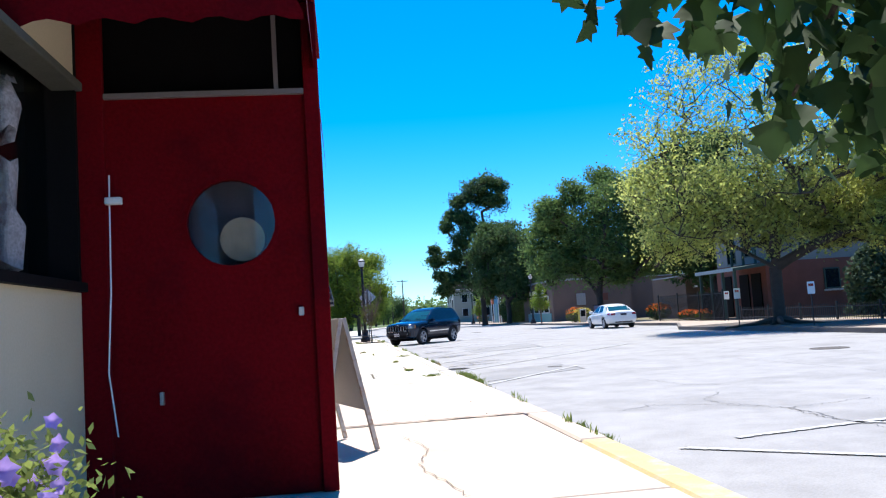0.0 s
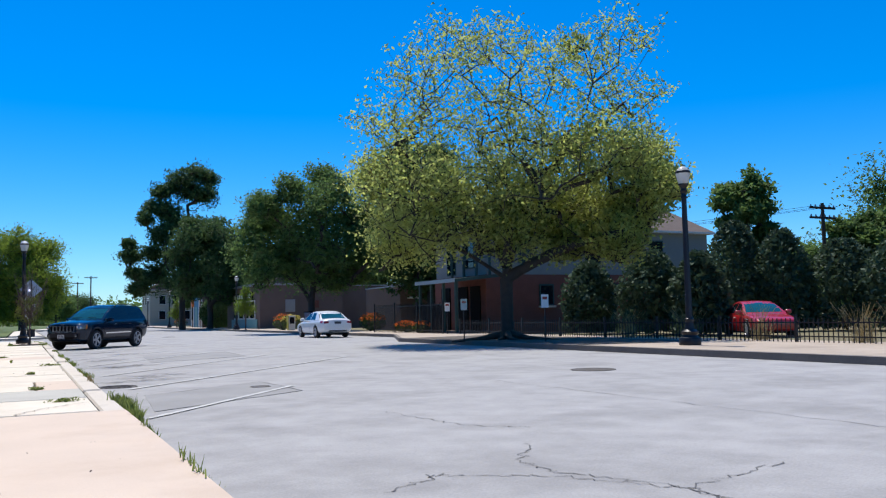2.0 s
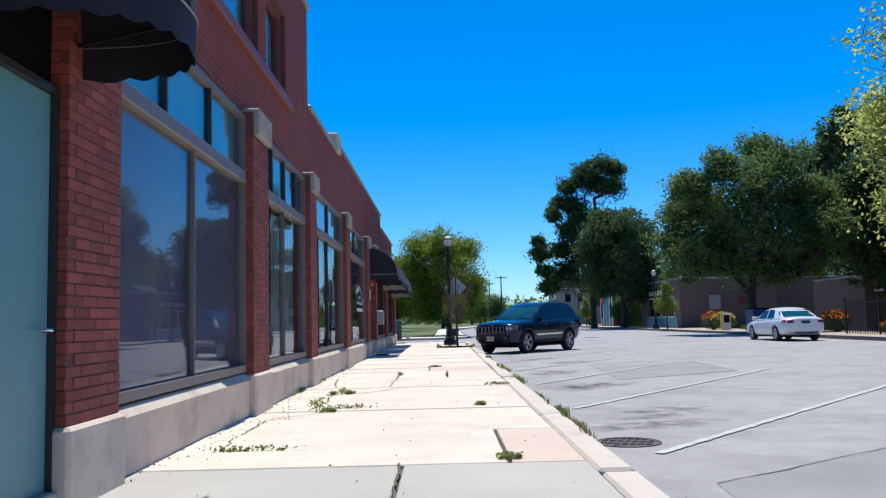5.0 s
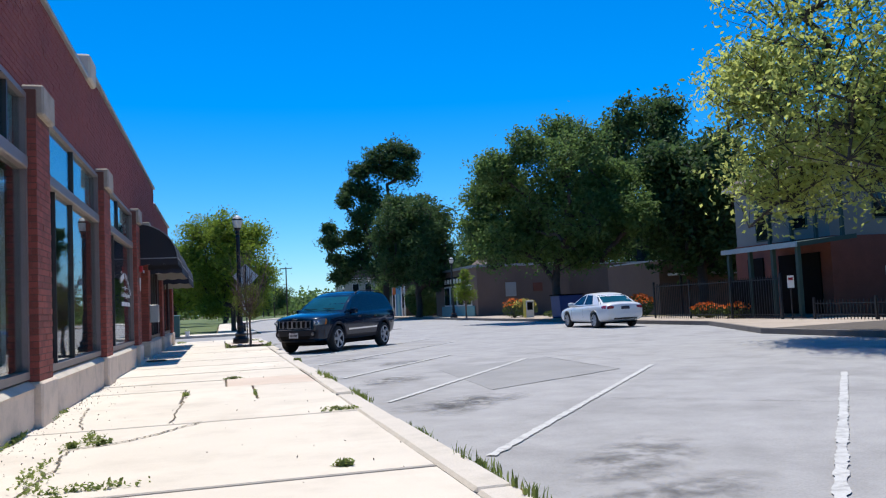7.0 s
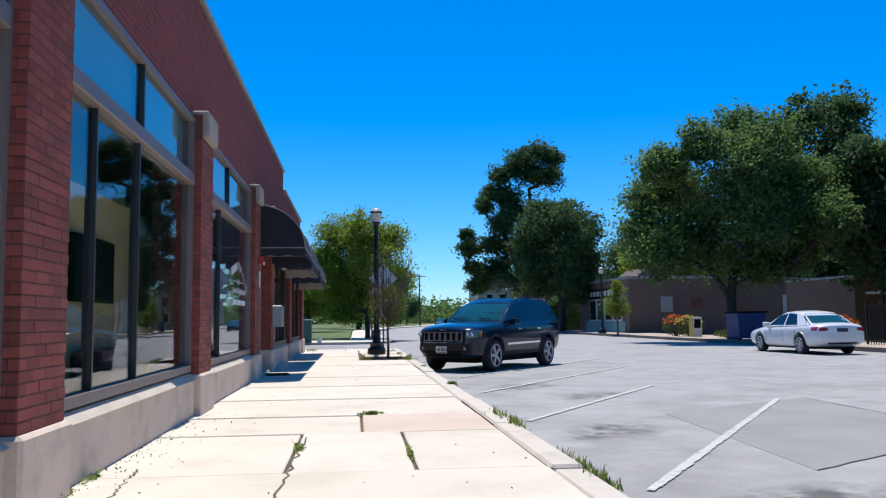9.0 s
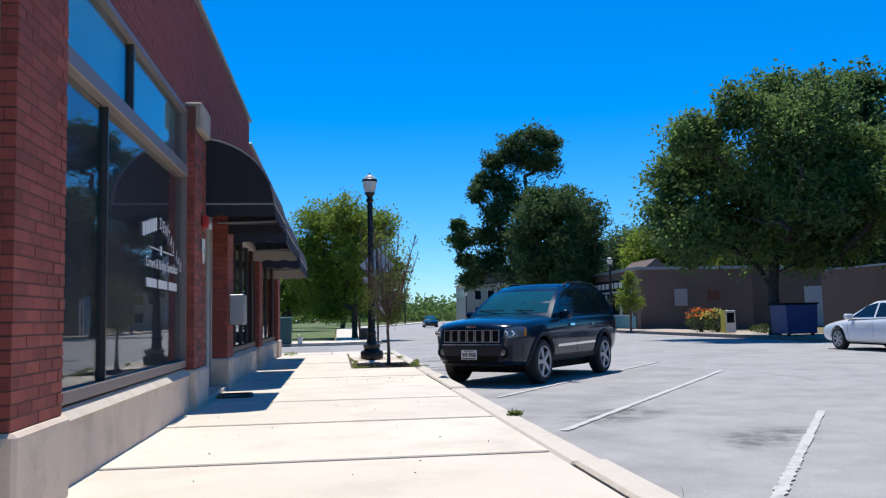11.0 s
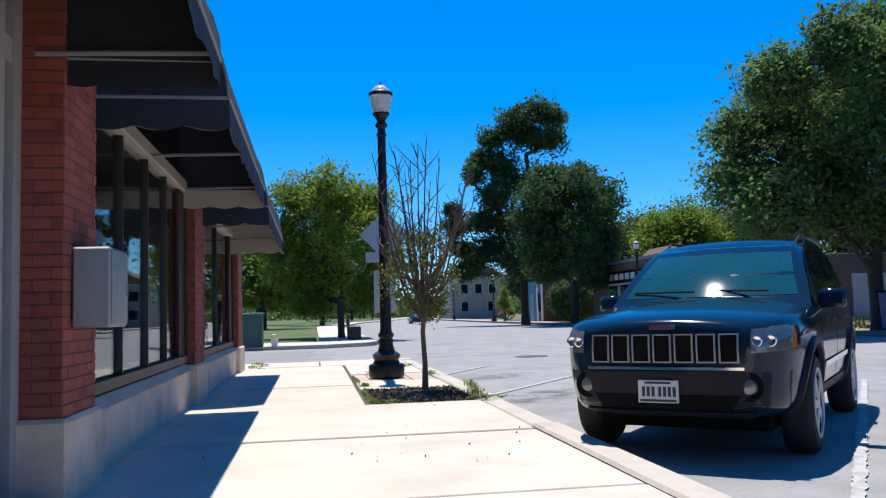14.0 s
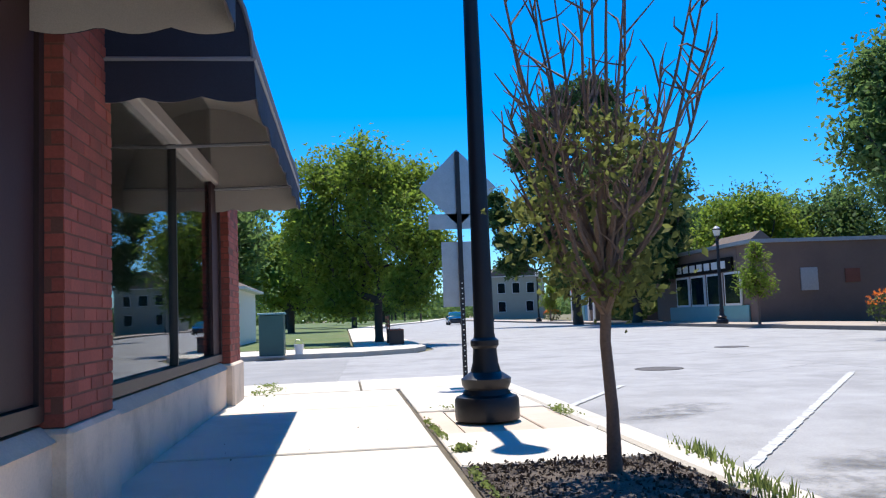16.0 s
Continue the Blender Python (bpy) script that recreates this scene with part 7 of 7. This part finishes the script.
def hip_house(name, x0, x1, y0, y1, h, rise, wall, roof_m, label, wins=(), ov=0.3, ridge="x", trim="white_trim"):
    """A house: wall, hipped or gabled roof, windows as (face, along, z0, z1, width)."""
    t = thing(name, (0, 0, 0), label, "house")
    part("wall", box(x0, x1, y0, y1, -0.15, h), wall, t)
    bm = bmesh.new()
    b = [bm.verts.new(p) for p in ((x0 - ov, y0 - ov, h), (x1 + ov, y0 - ov, h), (x1 + ov, y1 + ov, h), (x0 - ov, y1 + ov, h))]
    if ridge == "x":
        q = (y1 - y0) / 2
        r = [bm.verts.new((x0 + q * 0.7, (y0 + y1) / 2, h + rise)), bm.verts.new((x1 - q * 0.7, (y0 + y1) / 2, h + rise))]
        fs = ((b[0], b[1], r[1], r[0]), (b[1], b[2], r[1]), (b[2], b[3], r[0], r[1]), (b[3], b[0], r[0]))
    else:
        q = (x1 - x0) / 2
        r = [bm.verts.new(((x0 + x1) / 2, y0 - ov, h + rise)), bm.verts.new(((x0 + x1) / 2, y1 + ov, h + rise))]
        fs = ((b[0], b[1], r[0]), (b[1], b[2], r[1], r[0]), (b[2], b[3], r[1]), (b[3], b[0], r[0], r[1]))
    for f_ in fs:
        bm.faces.new(f_)
    bm.faces.new(b[::-1])
    part("roof", bm, roof_m, t)
    part("fascia", box(x0 - ov - 0.02, x1 + ov + 0.02, y0 - ov - 0.02, y1 + ov + 0.02, h - 0.1, h - 0.004), M["white_trim"], t)
    for face, al_, z0, z1, w in wins:
        if face == "-y":
            wn_ = part("window", box(al_ - w / 2 - 0.06, al_ + w / 2 + 0.06, y0 - 0.03, y0 + 0.05, z0 - 0.06, z1 + 0.06), M[trim], t)
            part("pane", box(al_ - w / 2, al_ + w / 2, y0 - 0.04, y0 - 0.031, z0, z1), M["side_glass"], wn_)
        else:
            wn_ = part("window", box(x0 - 0.03, x0 + 0.05, al_ - w / 2 - 0.06, al_ + w / 2 + 0.06, z0 - 0.06, z1 + 0.06), M[trim], t)
            part("pane", box(x0 - 0.04, x0 - 0.031, al_ - w / 2, al_ + w / 2, z0, z1), M["side_glass"], wn_)
    return t


M["house_brick"] = mat("orange_brick", (0.17, 0.058, 0.038), 0.85, var=0.2, scale=2, fine=30, bump=0.3)
M["olive_siding"] = mat("olive_grey_siding", (0.33, 0.32, 0.25), 0.75, var=0.08, scale=1, fine=20)
M["siding"] = mat("grey_siding", (0.2, 0.21, 0.195), 0.75, var=0.08, scale=1, fine=20)
M["shingle"] = mat("brown_shingle", (0.13, 0.1, 0.085), 0.9, var=0.2, scale=3, fine=25, bump=0.4)
M["tan_brick"] = mat("brown_block_wall", (0.17, 0.115, 0.09), 0.9, var=0.14, scale=1, fine=20, bump=0.3, stain=(0.1, 0.07, 0.06), stain_amt=0.5, stain_scale=0.5)
M["green_wood"] = mat("dark_green_timber", (0.02, 0.05, 0.04), 0.6, var=0.1)
hs = hip_house("house", 21, 34.5, 35.5, 40.6, 4.85, 1.9, M["siding"], M["shingle"], "two-storey house with orange brick below and grey siding above",
               (("-y", 23.2, 3.2, 4.3, 0.8), ("-y", 27, 3.2, 4.3, 0.8), ("-y", 31, 3.2, 4.3, 0.8), ("-x", 37.0, 3.0, 4.3, 0.8), ("-x", 38.9, 2.75, 4.4, 0.8)), trim="green_wood")
part("brick_storey", box(20.94, 34.56, 35.44, 40.65, -0.15, 2.6), M["house_brick"], hs, "orange-red brick ground floor")
for xx in (24.2, 28.2, 31.5):
    wn_ = part("window", box(xx - 0.4, xx + 0.4, 35.38, 35.46, 1.15, 2.15), M["green_wood"], hs)
    part("pane", box(xx - 0.33, xx + 0.33, 35.37, 35.379, 1.22, 2.08), M["side_glass"], wn_)
    part("window_sill", box(xx - 0.45, xx + 0.45, 35.3, 35.44, 1.05, 1.14), M["stone"], hs)
for yy in (36.4, 37.6, 39.4):
    part("door", box(20.88, 20.95, yy - 0.45, yy + 0.45, 0.0, 2.1), M["black_paint"], hs)
po = thing("porch", (0, 0, 0), "dark timber porch with balcony along the house front", "porch", kind="structure")
bm = box(18.7, 20.9, 34.2, 38.15, 2.42, 2.56)
for v in bm.verts:
    v.co.z -= 0.1 * (20.9 - v.co.x)
part("porch_roof", bm, M["green_wood"], po)
part("roof_edge", box(18.64, 18.7, 34.2, 38.15, 2.2, 2.36), M["steel"], po)
for yy in (34.4, 35.6, 36.8, 38.0):
    part("post", box(18.8, 18.92, yy - 0.06, yy + 0.06, -0.1, 2.3), M["green_wood"], po)
    part("balcony_post", box(20.5, 20.6, yy - 0.05, yy + 0.05, 2.5, 4.75), M["green_wood"], po)
part("balcony_rail", box(20.5, 20.56, 34.4, 38.0, 3.3, 3.36), M["green_wood"], po)
part("balcony_roof", box(20.2, 21.2, 34.2, 38.15, 4.72, 4.82), M["white_trim"], po)
part("deck", box(18.7, 20.9, 34.2, 38.15, -0.15, 0.05), M["tan_brick"], po)
part("lattice", box(18.82, 18.86, 35.7, 38.0, 0.05, 1.3), M["black_paint"], po)

shop = thing("corner_shop", (0, 0, 0), "low brown brick shop with a sign band and flat roof", "shop", kind="structure")
part("wall", box(19, 46, 70, 80, -0.15, 3.45), M["tan_brick"], shop)
part("wall", box(19.02, 26, 68.4, 70.1, -0.15, 3.5), M["tan_brick"], shop)
part("coping", box(18.9, 46.1, 69.9, 80.1, 3.45, 3.53), M["coping"], shop)
part("parapet", box(18.8, 26.1, 68.3, 78.0, 3.45, 3.62), M["coping"], shop)
part("garage_door", box(30.2, 32.6, 69.92, 69.99, -0.1, 2.4), M["blind"], shop, "pale roll-up garage door")
part("grey_door", box(36.5, 37.5, 69.92, 69.99, -0.1, 2.2), M["siding"], shop)
part("red_panel", box(39, 42.5, 69.9, 69.99, 0.6, 2.2), M["house_brick"], shop)
part("sign_band", box(18.86, 18.98, 70.3, 77.5, 2.35, 3.0), M["black_paint"], shop, "dark sign board with pale bars")
for i in range(7):
    part("sign_bar", box(18.84, 18.86, 70.9 + i * 0.85, 71.5 + i * 0.85, 2.5, 2.85), M["white_trim"], shop)
part("base_panel", box(18.93, 18.99, 69, 78, -0.1, 0.75), M["teal_door"], shop)
for i in range(4):
    wn_ = part("window", box(18.9, 18.98, 69.6 + i * 1.9, 71.2 + i * 1.9, 0.75, 2.3), M["white_trim"], shop)
    part("pane", box(18.885, 18.899, 69.7 + i * 1.9, 71.1 + i * 1.9, 0.85, 2.2), M["side_glass"], wn_)
part("notice", box(21.1, 21.9, 68.34, 68.39, 1.3, 2.3), M["steel"], shop)
part("notice", box(23.2, 23.9, 68.34, 68.39, 1.6, 2.2), M["house_brick"], shop)
part("wall_light", box(33.5, 33.8, 69.85, 69.99, 2.8, 2.95), M["white_plastic"], shop)
hip_house("gabled_house", 21.0, 23.4, 74, 78, 3.3, 1.2, M["tan_brick"], M["shingle"], "brown gabled roof rising behind the shop", ridge="y")
long = thing("low_building", (0, 0, 0), "long low dark brick building behind the flower beds", "building", kind="structure")
part("wall", box(24, 60, 52, 58, -0.15, 2.7), M["tan_brick"], long)
part("coping", box(23.95, 60, 51.95, 58, 2.7, 2.78), M["coping"], long)
part("canopy", box(24.5, 31, 50.8, 52, 1.9, 2.02), M["white_trim"], long)
for xx in (24.6, 27.7, 30.9):
    part("canopy_post", box(xx - 0.04, xx + 0.04, 50.85, 50.93, -0.1, 1.9), M["black_iron"], long)
for i in range(3):
    part("vent", box(33 + i * 6, 34 + i * 6, 53, 54, 2.7, 3.1), M["steel"], long)

sh2 = thing("blue_shop", (0, 0, 0), "small white and blue shop front down the street", "shop", kind="structure")
part("wall", box(19, 27, 92, 98, -0.15, 3.2), M["tan_brick"], sh2)
for yy in (92.0, 93.3, 96.4, 97.8):
    part("white_pier", box(18.9, 19.0, yy, yy + 0.3, -0.1, 2.9), M["white_plastic"], sh2)
part("blue_panel", box(18.92, 18.99, 93.4, 96.4, 0.0, 3.2), mat("blue_paint", (0.05, 0.2, 0.32), 0.6, var=0.1), sh2)
part("door", box(18.88, 18.92, 94.4, 95.4, 0.0, 2.2), M["teal_door"], sh2)
for yy in (92.4, 96.9):
    wn_ = part("window", box(18.9, 18.98, yy, yy + 0.8, 0.8, 2.2), M["black_paint"], sh2)
part("sign", box(18.85, 18.92, 96.2, 97.6, 2.2, 3.0), M["petal_orange"], sh2)
hip_house("grey_house", 21.3, 29.5, 150, 160, 6.0, 2.4, M["olive_siding"], M["shingle"], "grey two-storey gabled house down the street",
          (("-x", 152, 3.6, 5.0, 0.9), ("-x", 155, 3.6, 5.0, 0.9), ("-x", 158, 3.6, 5.0, 0.9), ("-y", 23.3, 3.6, 5.0, 1.0), ("-y", 25.4, 3.6, 5.0, 1.0), ("-y", 27.5, 3.6, 5.0, 1.0), ("-y", 23.3, 1.0, 2.4, 1.0), ("-y", 27.3, 1.0, 2.4, 1.0)), ridge="y")
hip_house("brown_house", 34, 45, 120, 136, 5.2, 1.6, M["house_brick"], M["shingle"], "brown brick house far down the street", (("-x", 124, 1, 2.4, 1.0), ("-x", 129, 1, 2.4, 1.0), ("-y", 38, 1, 2.4, 1.2)))
hip_house("shed", -8.5, -2.6, 64, 70, 2.1, 1.1, M["white_plastic"], M["shingle"], "white garden shed behind the lawn trees", (("-y", -4.5, 0.8, 1.6, 0.7),))
hip_house("bungalow", 44, 56, 24, 33, 2.6, 1.6, M["house_brick"], M["shingle"], "low house behind the car park", (("-x", 27, 0.9, 1.9, 1.0),))

# iron fences
def fence(x, y0, y1, h, gap, label, rail=True):
    t = thing("iron_fence", (0, 0, 0), label, "fence")
    n = int((y1 - y0) / 2.2)
    for i in range(n + 1):
        yy = y0 + (y1 - y0) * i / n
        part("post", box(x - 0.03, x + 0.03, yy - 0.03, yy + 0.03, -0.12, h + 0.08), M["black_iron"], t)
    for z in (0.12, h - 0.12):
        part("rail", box(x - 0.012, x + 0.012, y0, y1, z, z + 0.03), M["black_iron"], t)
    k = int((y1 - y0) / gap)
    me = finish("picket", box(x - 0.009, x + 0.009, -0.009, 0.009, 0.0, h), M["black_iron"])
    for i in range(k):
        o = part("picket", me, M["black_iron"], t)
        o.location = (0, y0 + (i + 0.5) * gap, 0)
    return t


fence(18.5, 11.6, 33.4, 0.56, 0.13, "low black iron picket fence along the car park")
fence(18.3, 34.6, 42.4, 1.35, 0.13, "black iron fence round the porch garden")
rg = np.random.default_rng(31)


def shrub(x, y_, r, h, leafm, label, flowers=None, name="shrub", cone=False, n=900, size=0.1):
    t = thing(name, (x, y_, 0), label, name.replace("_", " "))
    bm = bmesh.new()
    for k in range(5):
        a = k * 1.3
        tube([(0, 0, -0.14), (math.cos(a) * r * 0.3, math.sin(a) * r * 0.3, h * 0.5), (math.cos(a) * r * 0.5, math.sin(a) * r * 0.5, h * 0.8)], [0.03, 0.02, 0.005], 5, bm)
    part("stem", bm, M["bark"], t)
    u = rg.normal(size=(n, 3))
    u /= np.linalg.norm(u, axis=1)[:, None]
    u *= rg.uniform(0.5, 1.0, (n, 1)) ** 0.5
    if cone:
        z = rg.uniform(0, 1, n) ** 1.1
        wide = r * np.sqrt(np.maximum(0.02, 1 - (z * 1.02 - 0.25) ** 2 / 0.62)) * (1 + 0.12 * np.sin(u[:, 0] * 5 + z * 9))
        c = np.stack([u[:, 0] * wide, u[:, 1] * wide, z * h], 1)
    else:
        c = np.stack([u[:, 0] * r, u[:, 1] * r, h * 0.5 + u[:, 2] * h * 0.5], 1)
    part("foliage", leaf_mesh("foliage", c, size, rg, lift=0.5), M[leafm], t)
    if flowers:
        c = np.stack([u[:150, 0] * r * 1.05, u[:150, 1] * r * 1.05, h * 0.65 + np.abs(u[:150, 2]) * h * 0.5], 1)
        part("blossom", leaf_mesh("blossom", c, 0.1, rg, aspect=0.9), M[flowers], t)
    return t


for x, y_, r, h in ((23.4, 31.0, 1.3, 2.9), (23.8, 27.6, 1.4, 3.1), (24.1, 25.4, 1.1, 2.9), (29.0, 28.4, 1.5, 4.5), (29.8, 26.6, 1.3, 4.0), (31.4, 25.0, 1.7, 3.5), (31.6, 22.6, 1.7, 3.4), (33.2, 20.6, 1.7, 3.2), (34, 18.4, 1.6, 2.8)):
    shrub(x, y_, r, h, "leaf_conifer", "dark upright evergreen shrub behind the fence", name="evergreen", cone=True, n=4600, size=0.22)
for x, y_, r, h in ((34, 16.5, 1.8, 2.4), (38, 20, 2.2, 3.2), (40, 26, 2.4, 3.4), (36, 13.5, 1.8, 2.5)):
    shrub(x, y_, r, h, "leaf_shrub", "leafy shrub behind the car park", n=2200, size=0.2)
for x, y_, r, h, fl in ((17.9, 57.8, 0.75, 1.0, "petal_orange"), (18.2, 56.8, 0.7, 0.95, "petal_yellow"), (19.3, 45.5, 0.6, 0.9, "petal_orange"), (20.2, 47.2, 0.7, 0.9, "petal_orange"), (18.6, 52.8, 0.9, 0.4, None), (18.7, 103.5, 0.8, 0.9, "petal_orange"),
                        (18.8, 37.5, 0.6, 0.5, "petal_orange"), (18.8, 39.5, 0.6, 0.5, "petal_orange")):
    shrub(x, y_, r, h, "leaf_shrub", "flower bed with orange lilies and green leaves" if fl else "low clipped green hedge", fl, "flower_bed" if fl else "hedge", n=700)
# dark shrubs added to deepen the shade below the street trees
for x, y_, r, h in ((18.6, 83.0, 1.6, 2.6), (19.6, 86.5, 1.9, 3.2), (20.6, 90.0, 1.8, 3.0)):
    shrub(x, y_, r, h, "leaf_dark", "dark shrub added to fill the shade under the street trees", n=3600, size=0.22)
for x, y_ in ((18.85, 15.0), (18.9, 13.9), (18.85, 17.9), (18.8, 20.4), (18.9, 12.9), (18.8, 23.0)):
    weeds("tall_grass", [(x, y_, 0.16, 0.3)], 0.95, 120, "tuft of tall straw-coloured grass by the fence", "straw")
weeds("verge_grass", [(17.4, 22.0, 1.0, 9.5)], 0.09, 2600, "dry verge grass under the ash tree", "straw")
pit = solid("tree_pit", sheet([(14.45, 19.5), (17.9, 18.6), (18.2, 30.2), (14.45, 29.8)], 0.012, 0.05), M["soil"], "dark root-heaved soil round the ash tree", "tree pit", kind="structure")
rts = thing("tree_root", (15.6, 24.8, 0), "gnarled surface roots spreading over the soil", "root")
for k in range(9):
    a = k * 0.7
    ln = 1.0 + 0.5 * math.sin(k * 2.1)
    part("root", tube([(0.2 * math.cos(a), 0.2 * math.sin(a), 0.18), (0.6 * ln * math.cos(a + 0.1), 0.6 * ln * math.sin(a + 0.1), 0.06), (1.3 * ln * math.cos(a + 0.25), 1.3 * ln * math.sin(a + 0.25), 0.0)], [0.12, 0.07, 0.03], 7), M["bark"], rts, smooth=True)

dm = thing("waste_container", (17.5, 49.3, 0), "blue steel waste container under a tree", "waste container")
M["blue_steel"] = mat("blue_steel", (0.02, 0.05, 0.16), 0.5, var=0.15, scale=3)
bm = box(-0.6, 0.6, -0.55, 0.55, 0.08, 1.1, 0.02)
for v in bm.verts:
    if v.co.z < 0.5:
        v.co.x *= 0.9
part("body", bm, M["blue_steel"], dm)
part("lid", box(-0.64, 0.64, -0.58, 0.58, 1.1, 1.16, 0.015), M["black_paint"], dm)
for sx in (-0.45, 0.45):
    part("wheel", lathe([(0.06, -0.03), (0.06, 0.03)], 12, caps=True), M["rubber"], dm).matrix_local = pose(sx, -0.4, 0.06, 90, 0, 0)
nb = thing("newspaper_box", (17.3, 53.9, 0), "yellow and white newspaper box on the footway", "newspaper box")
part("body", box(-0.22, 0.22, -0.2, 0.2, 0.05, 0.95, 0.015), M["white_plastic"], nb)
part("side", box(-0.235, -0.22, -0.2, 0.2, 0.05, 0.95), mat("newsbox_yellow", (0.6, 0.45, 0.03), 0.5, var=0.05), nb)
part("door", box(-0.15, 0.15, -0.215, -0.2, 0.45, 0.85), M["side_glass"], nb)
for x, y_, h in ((16.9, 64.2, 3.3), (17.6, 99.5, 3.0)):
    tree((x, y_, 0), [(0, 0, h * 0.62, 0.62, 0.62, 1.0), (0.2, 0.15, h * 0.45, 0.6, 0.6, 0.6), (-0.25, 0.1, h * 0.5, 0.6, 0.6, 0.7), (0, 0, h * 0.85, 0.35, 0.35, 0.5)], 0.06, 0.9, "leaf_linden", 0.1, 1100, 20, "small clipped street tree with golden green leaves", int(x * 7), "bark_lt")
for x, y_ in ((15.0, 26.9), (15.0, 22.1), (18.0, 34.0)):
    ps = thing("parking_sign", (x + 0.2, y_, 0), "small white parking sign on a thin post", "sign", "parking signs")
    part("post", box(-0.015, 0.015, -0.015, 0.015, -0.1, 1.35), M["black_iron"], ps)
    part("plate", box(-0.12, 0.12, -0.022, -0.016, 0.95, 1.32, 0.002), M["white_plastic"], ps)
    part("bar", box(-0.08, 0.08, -0.025, -0.022, 1.18, 1.26), M["tail_red"], ps)


def utility_pole(x, y_, h, arms, label):
    t = thing("utility_pole", (x, y_, -0.15), label, "utility pole", "utility poles")
    part("pole", tube([(0, 0, 0), (0, 0, h)], [0.15, 0.1], 10), M["bark"], t)
    for k in range(arms):
        cz_ = h - 0.35 - 0.6 * k
        am = part("crossarm", box(-1.1, 1.1, -0.06, 0.06, cz_, cz_ + 0.12), M["bark"], t)
        for q in range(6):
            part("insulator", lathe([(0.04, 0), (0.05, 0.06), (0.03, 0.14)], 8, at=(-1.0 + q * 0.4, 0, cz_ + 0.12)), M["steel"], am)
    return t


utility_pole(45.2, 36.8, 7.2, 2, "timber utility pole with two crossarms")
utility_pole(13.1, 165, 9.2, 1, "timber utility pole far along the street")
utility_pole(12.0, 185, 9.0, 1, "timber utility pole far along the street")
utility_pole(10.8, 205, 9.0, 1, "timber utility pole far along the street")
wr = thing("overhead_wire", (0, 0, 0), "thin overhead wires between poles", "wire")
for dx in (-0.8, 0.2, 0.8):
    part("wire", tube([(45.2 + dx, 36.8, 6.85), (38 + dx, 60, 6.2), (30 + dx, 90, 6.6)], 0.012, 4), M["black_iron"], wr)

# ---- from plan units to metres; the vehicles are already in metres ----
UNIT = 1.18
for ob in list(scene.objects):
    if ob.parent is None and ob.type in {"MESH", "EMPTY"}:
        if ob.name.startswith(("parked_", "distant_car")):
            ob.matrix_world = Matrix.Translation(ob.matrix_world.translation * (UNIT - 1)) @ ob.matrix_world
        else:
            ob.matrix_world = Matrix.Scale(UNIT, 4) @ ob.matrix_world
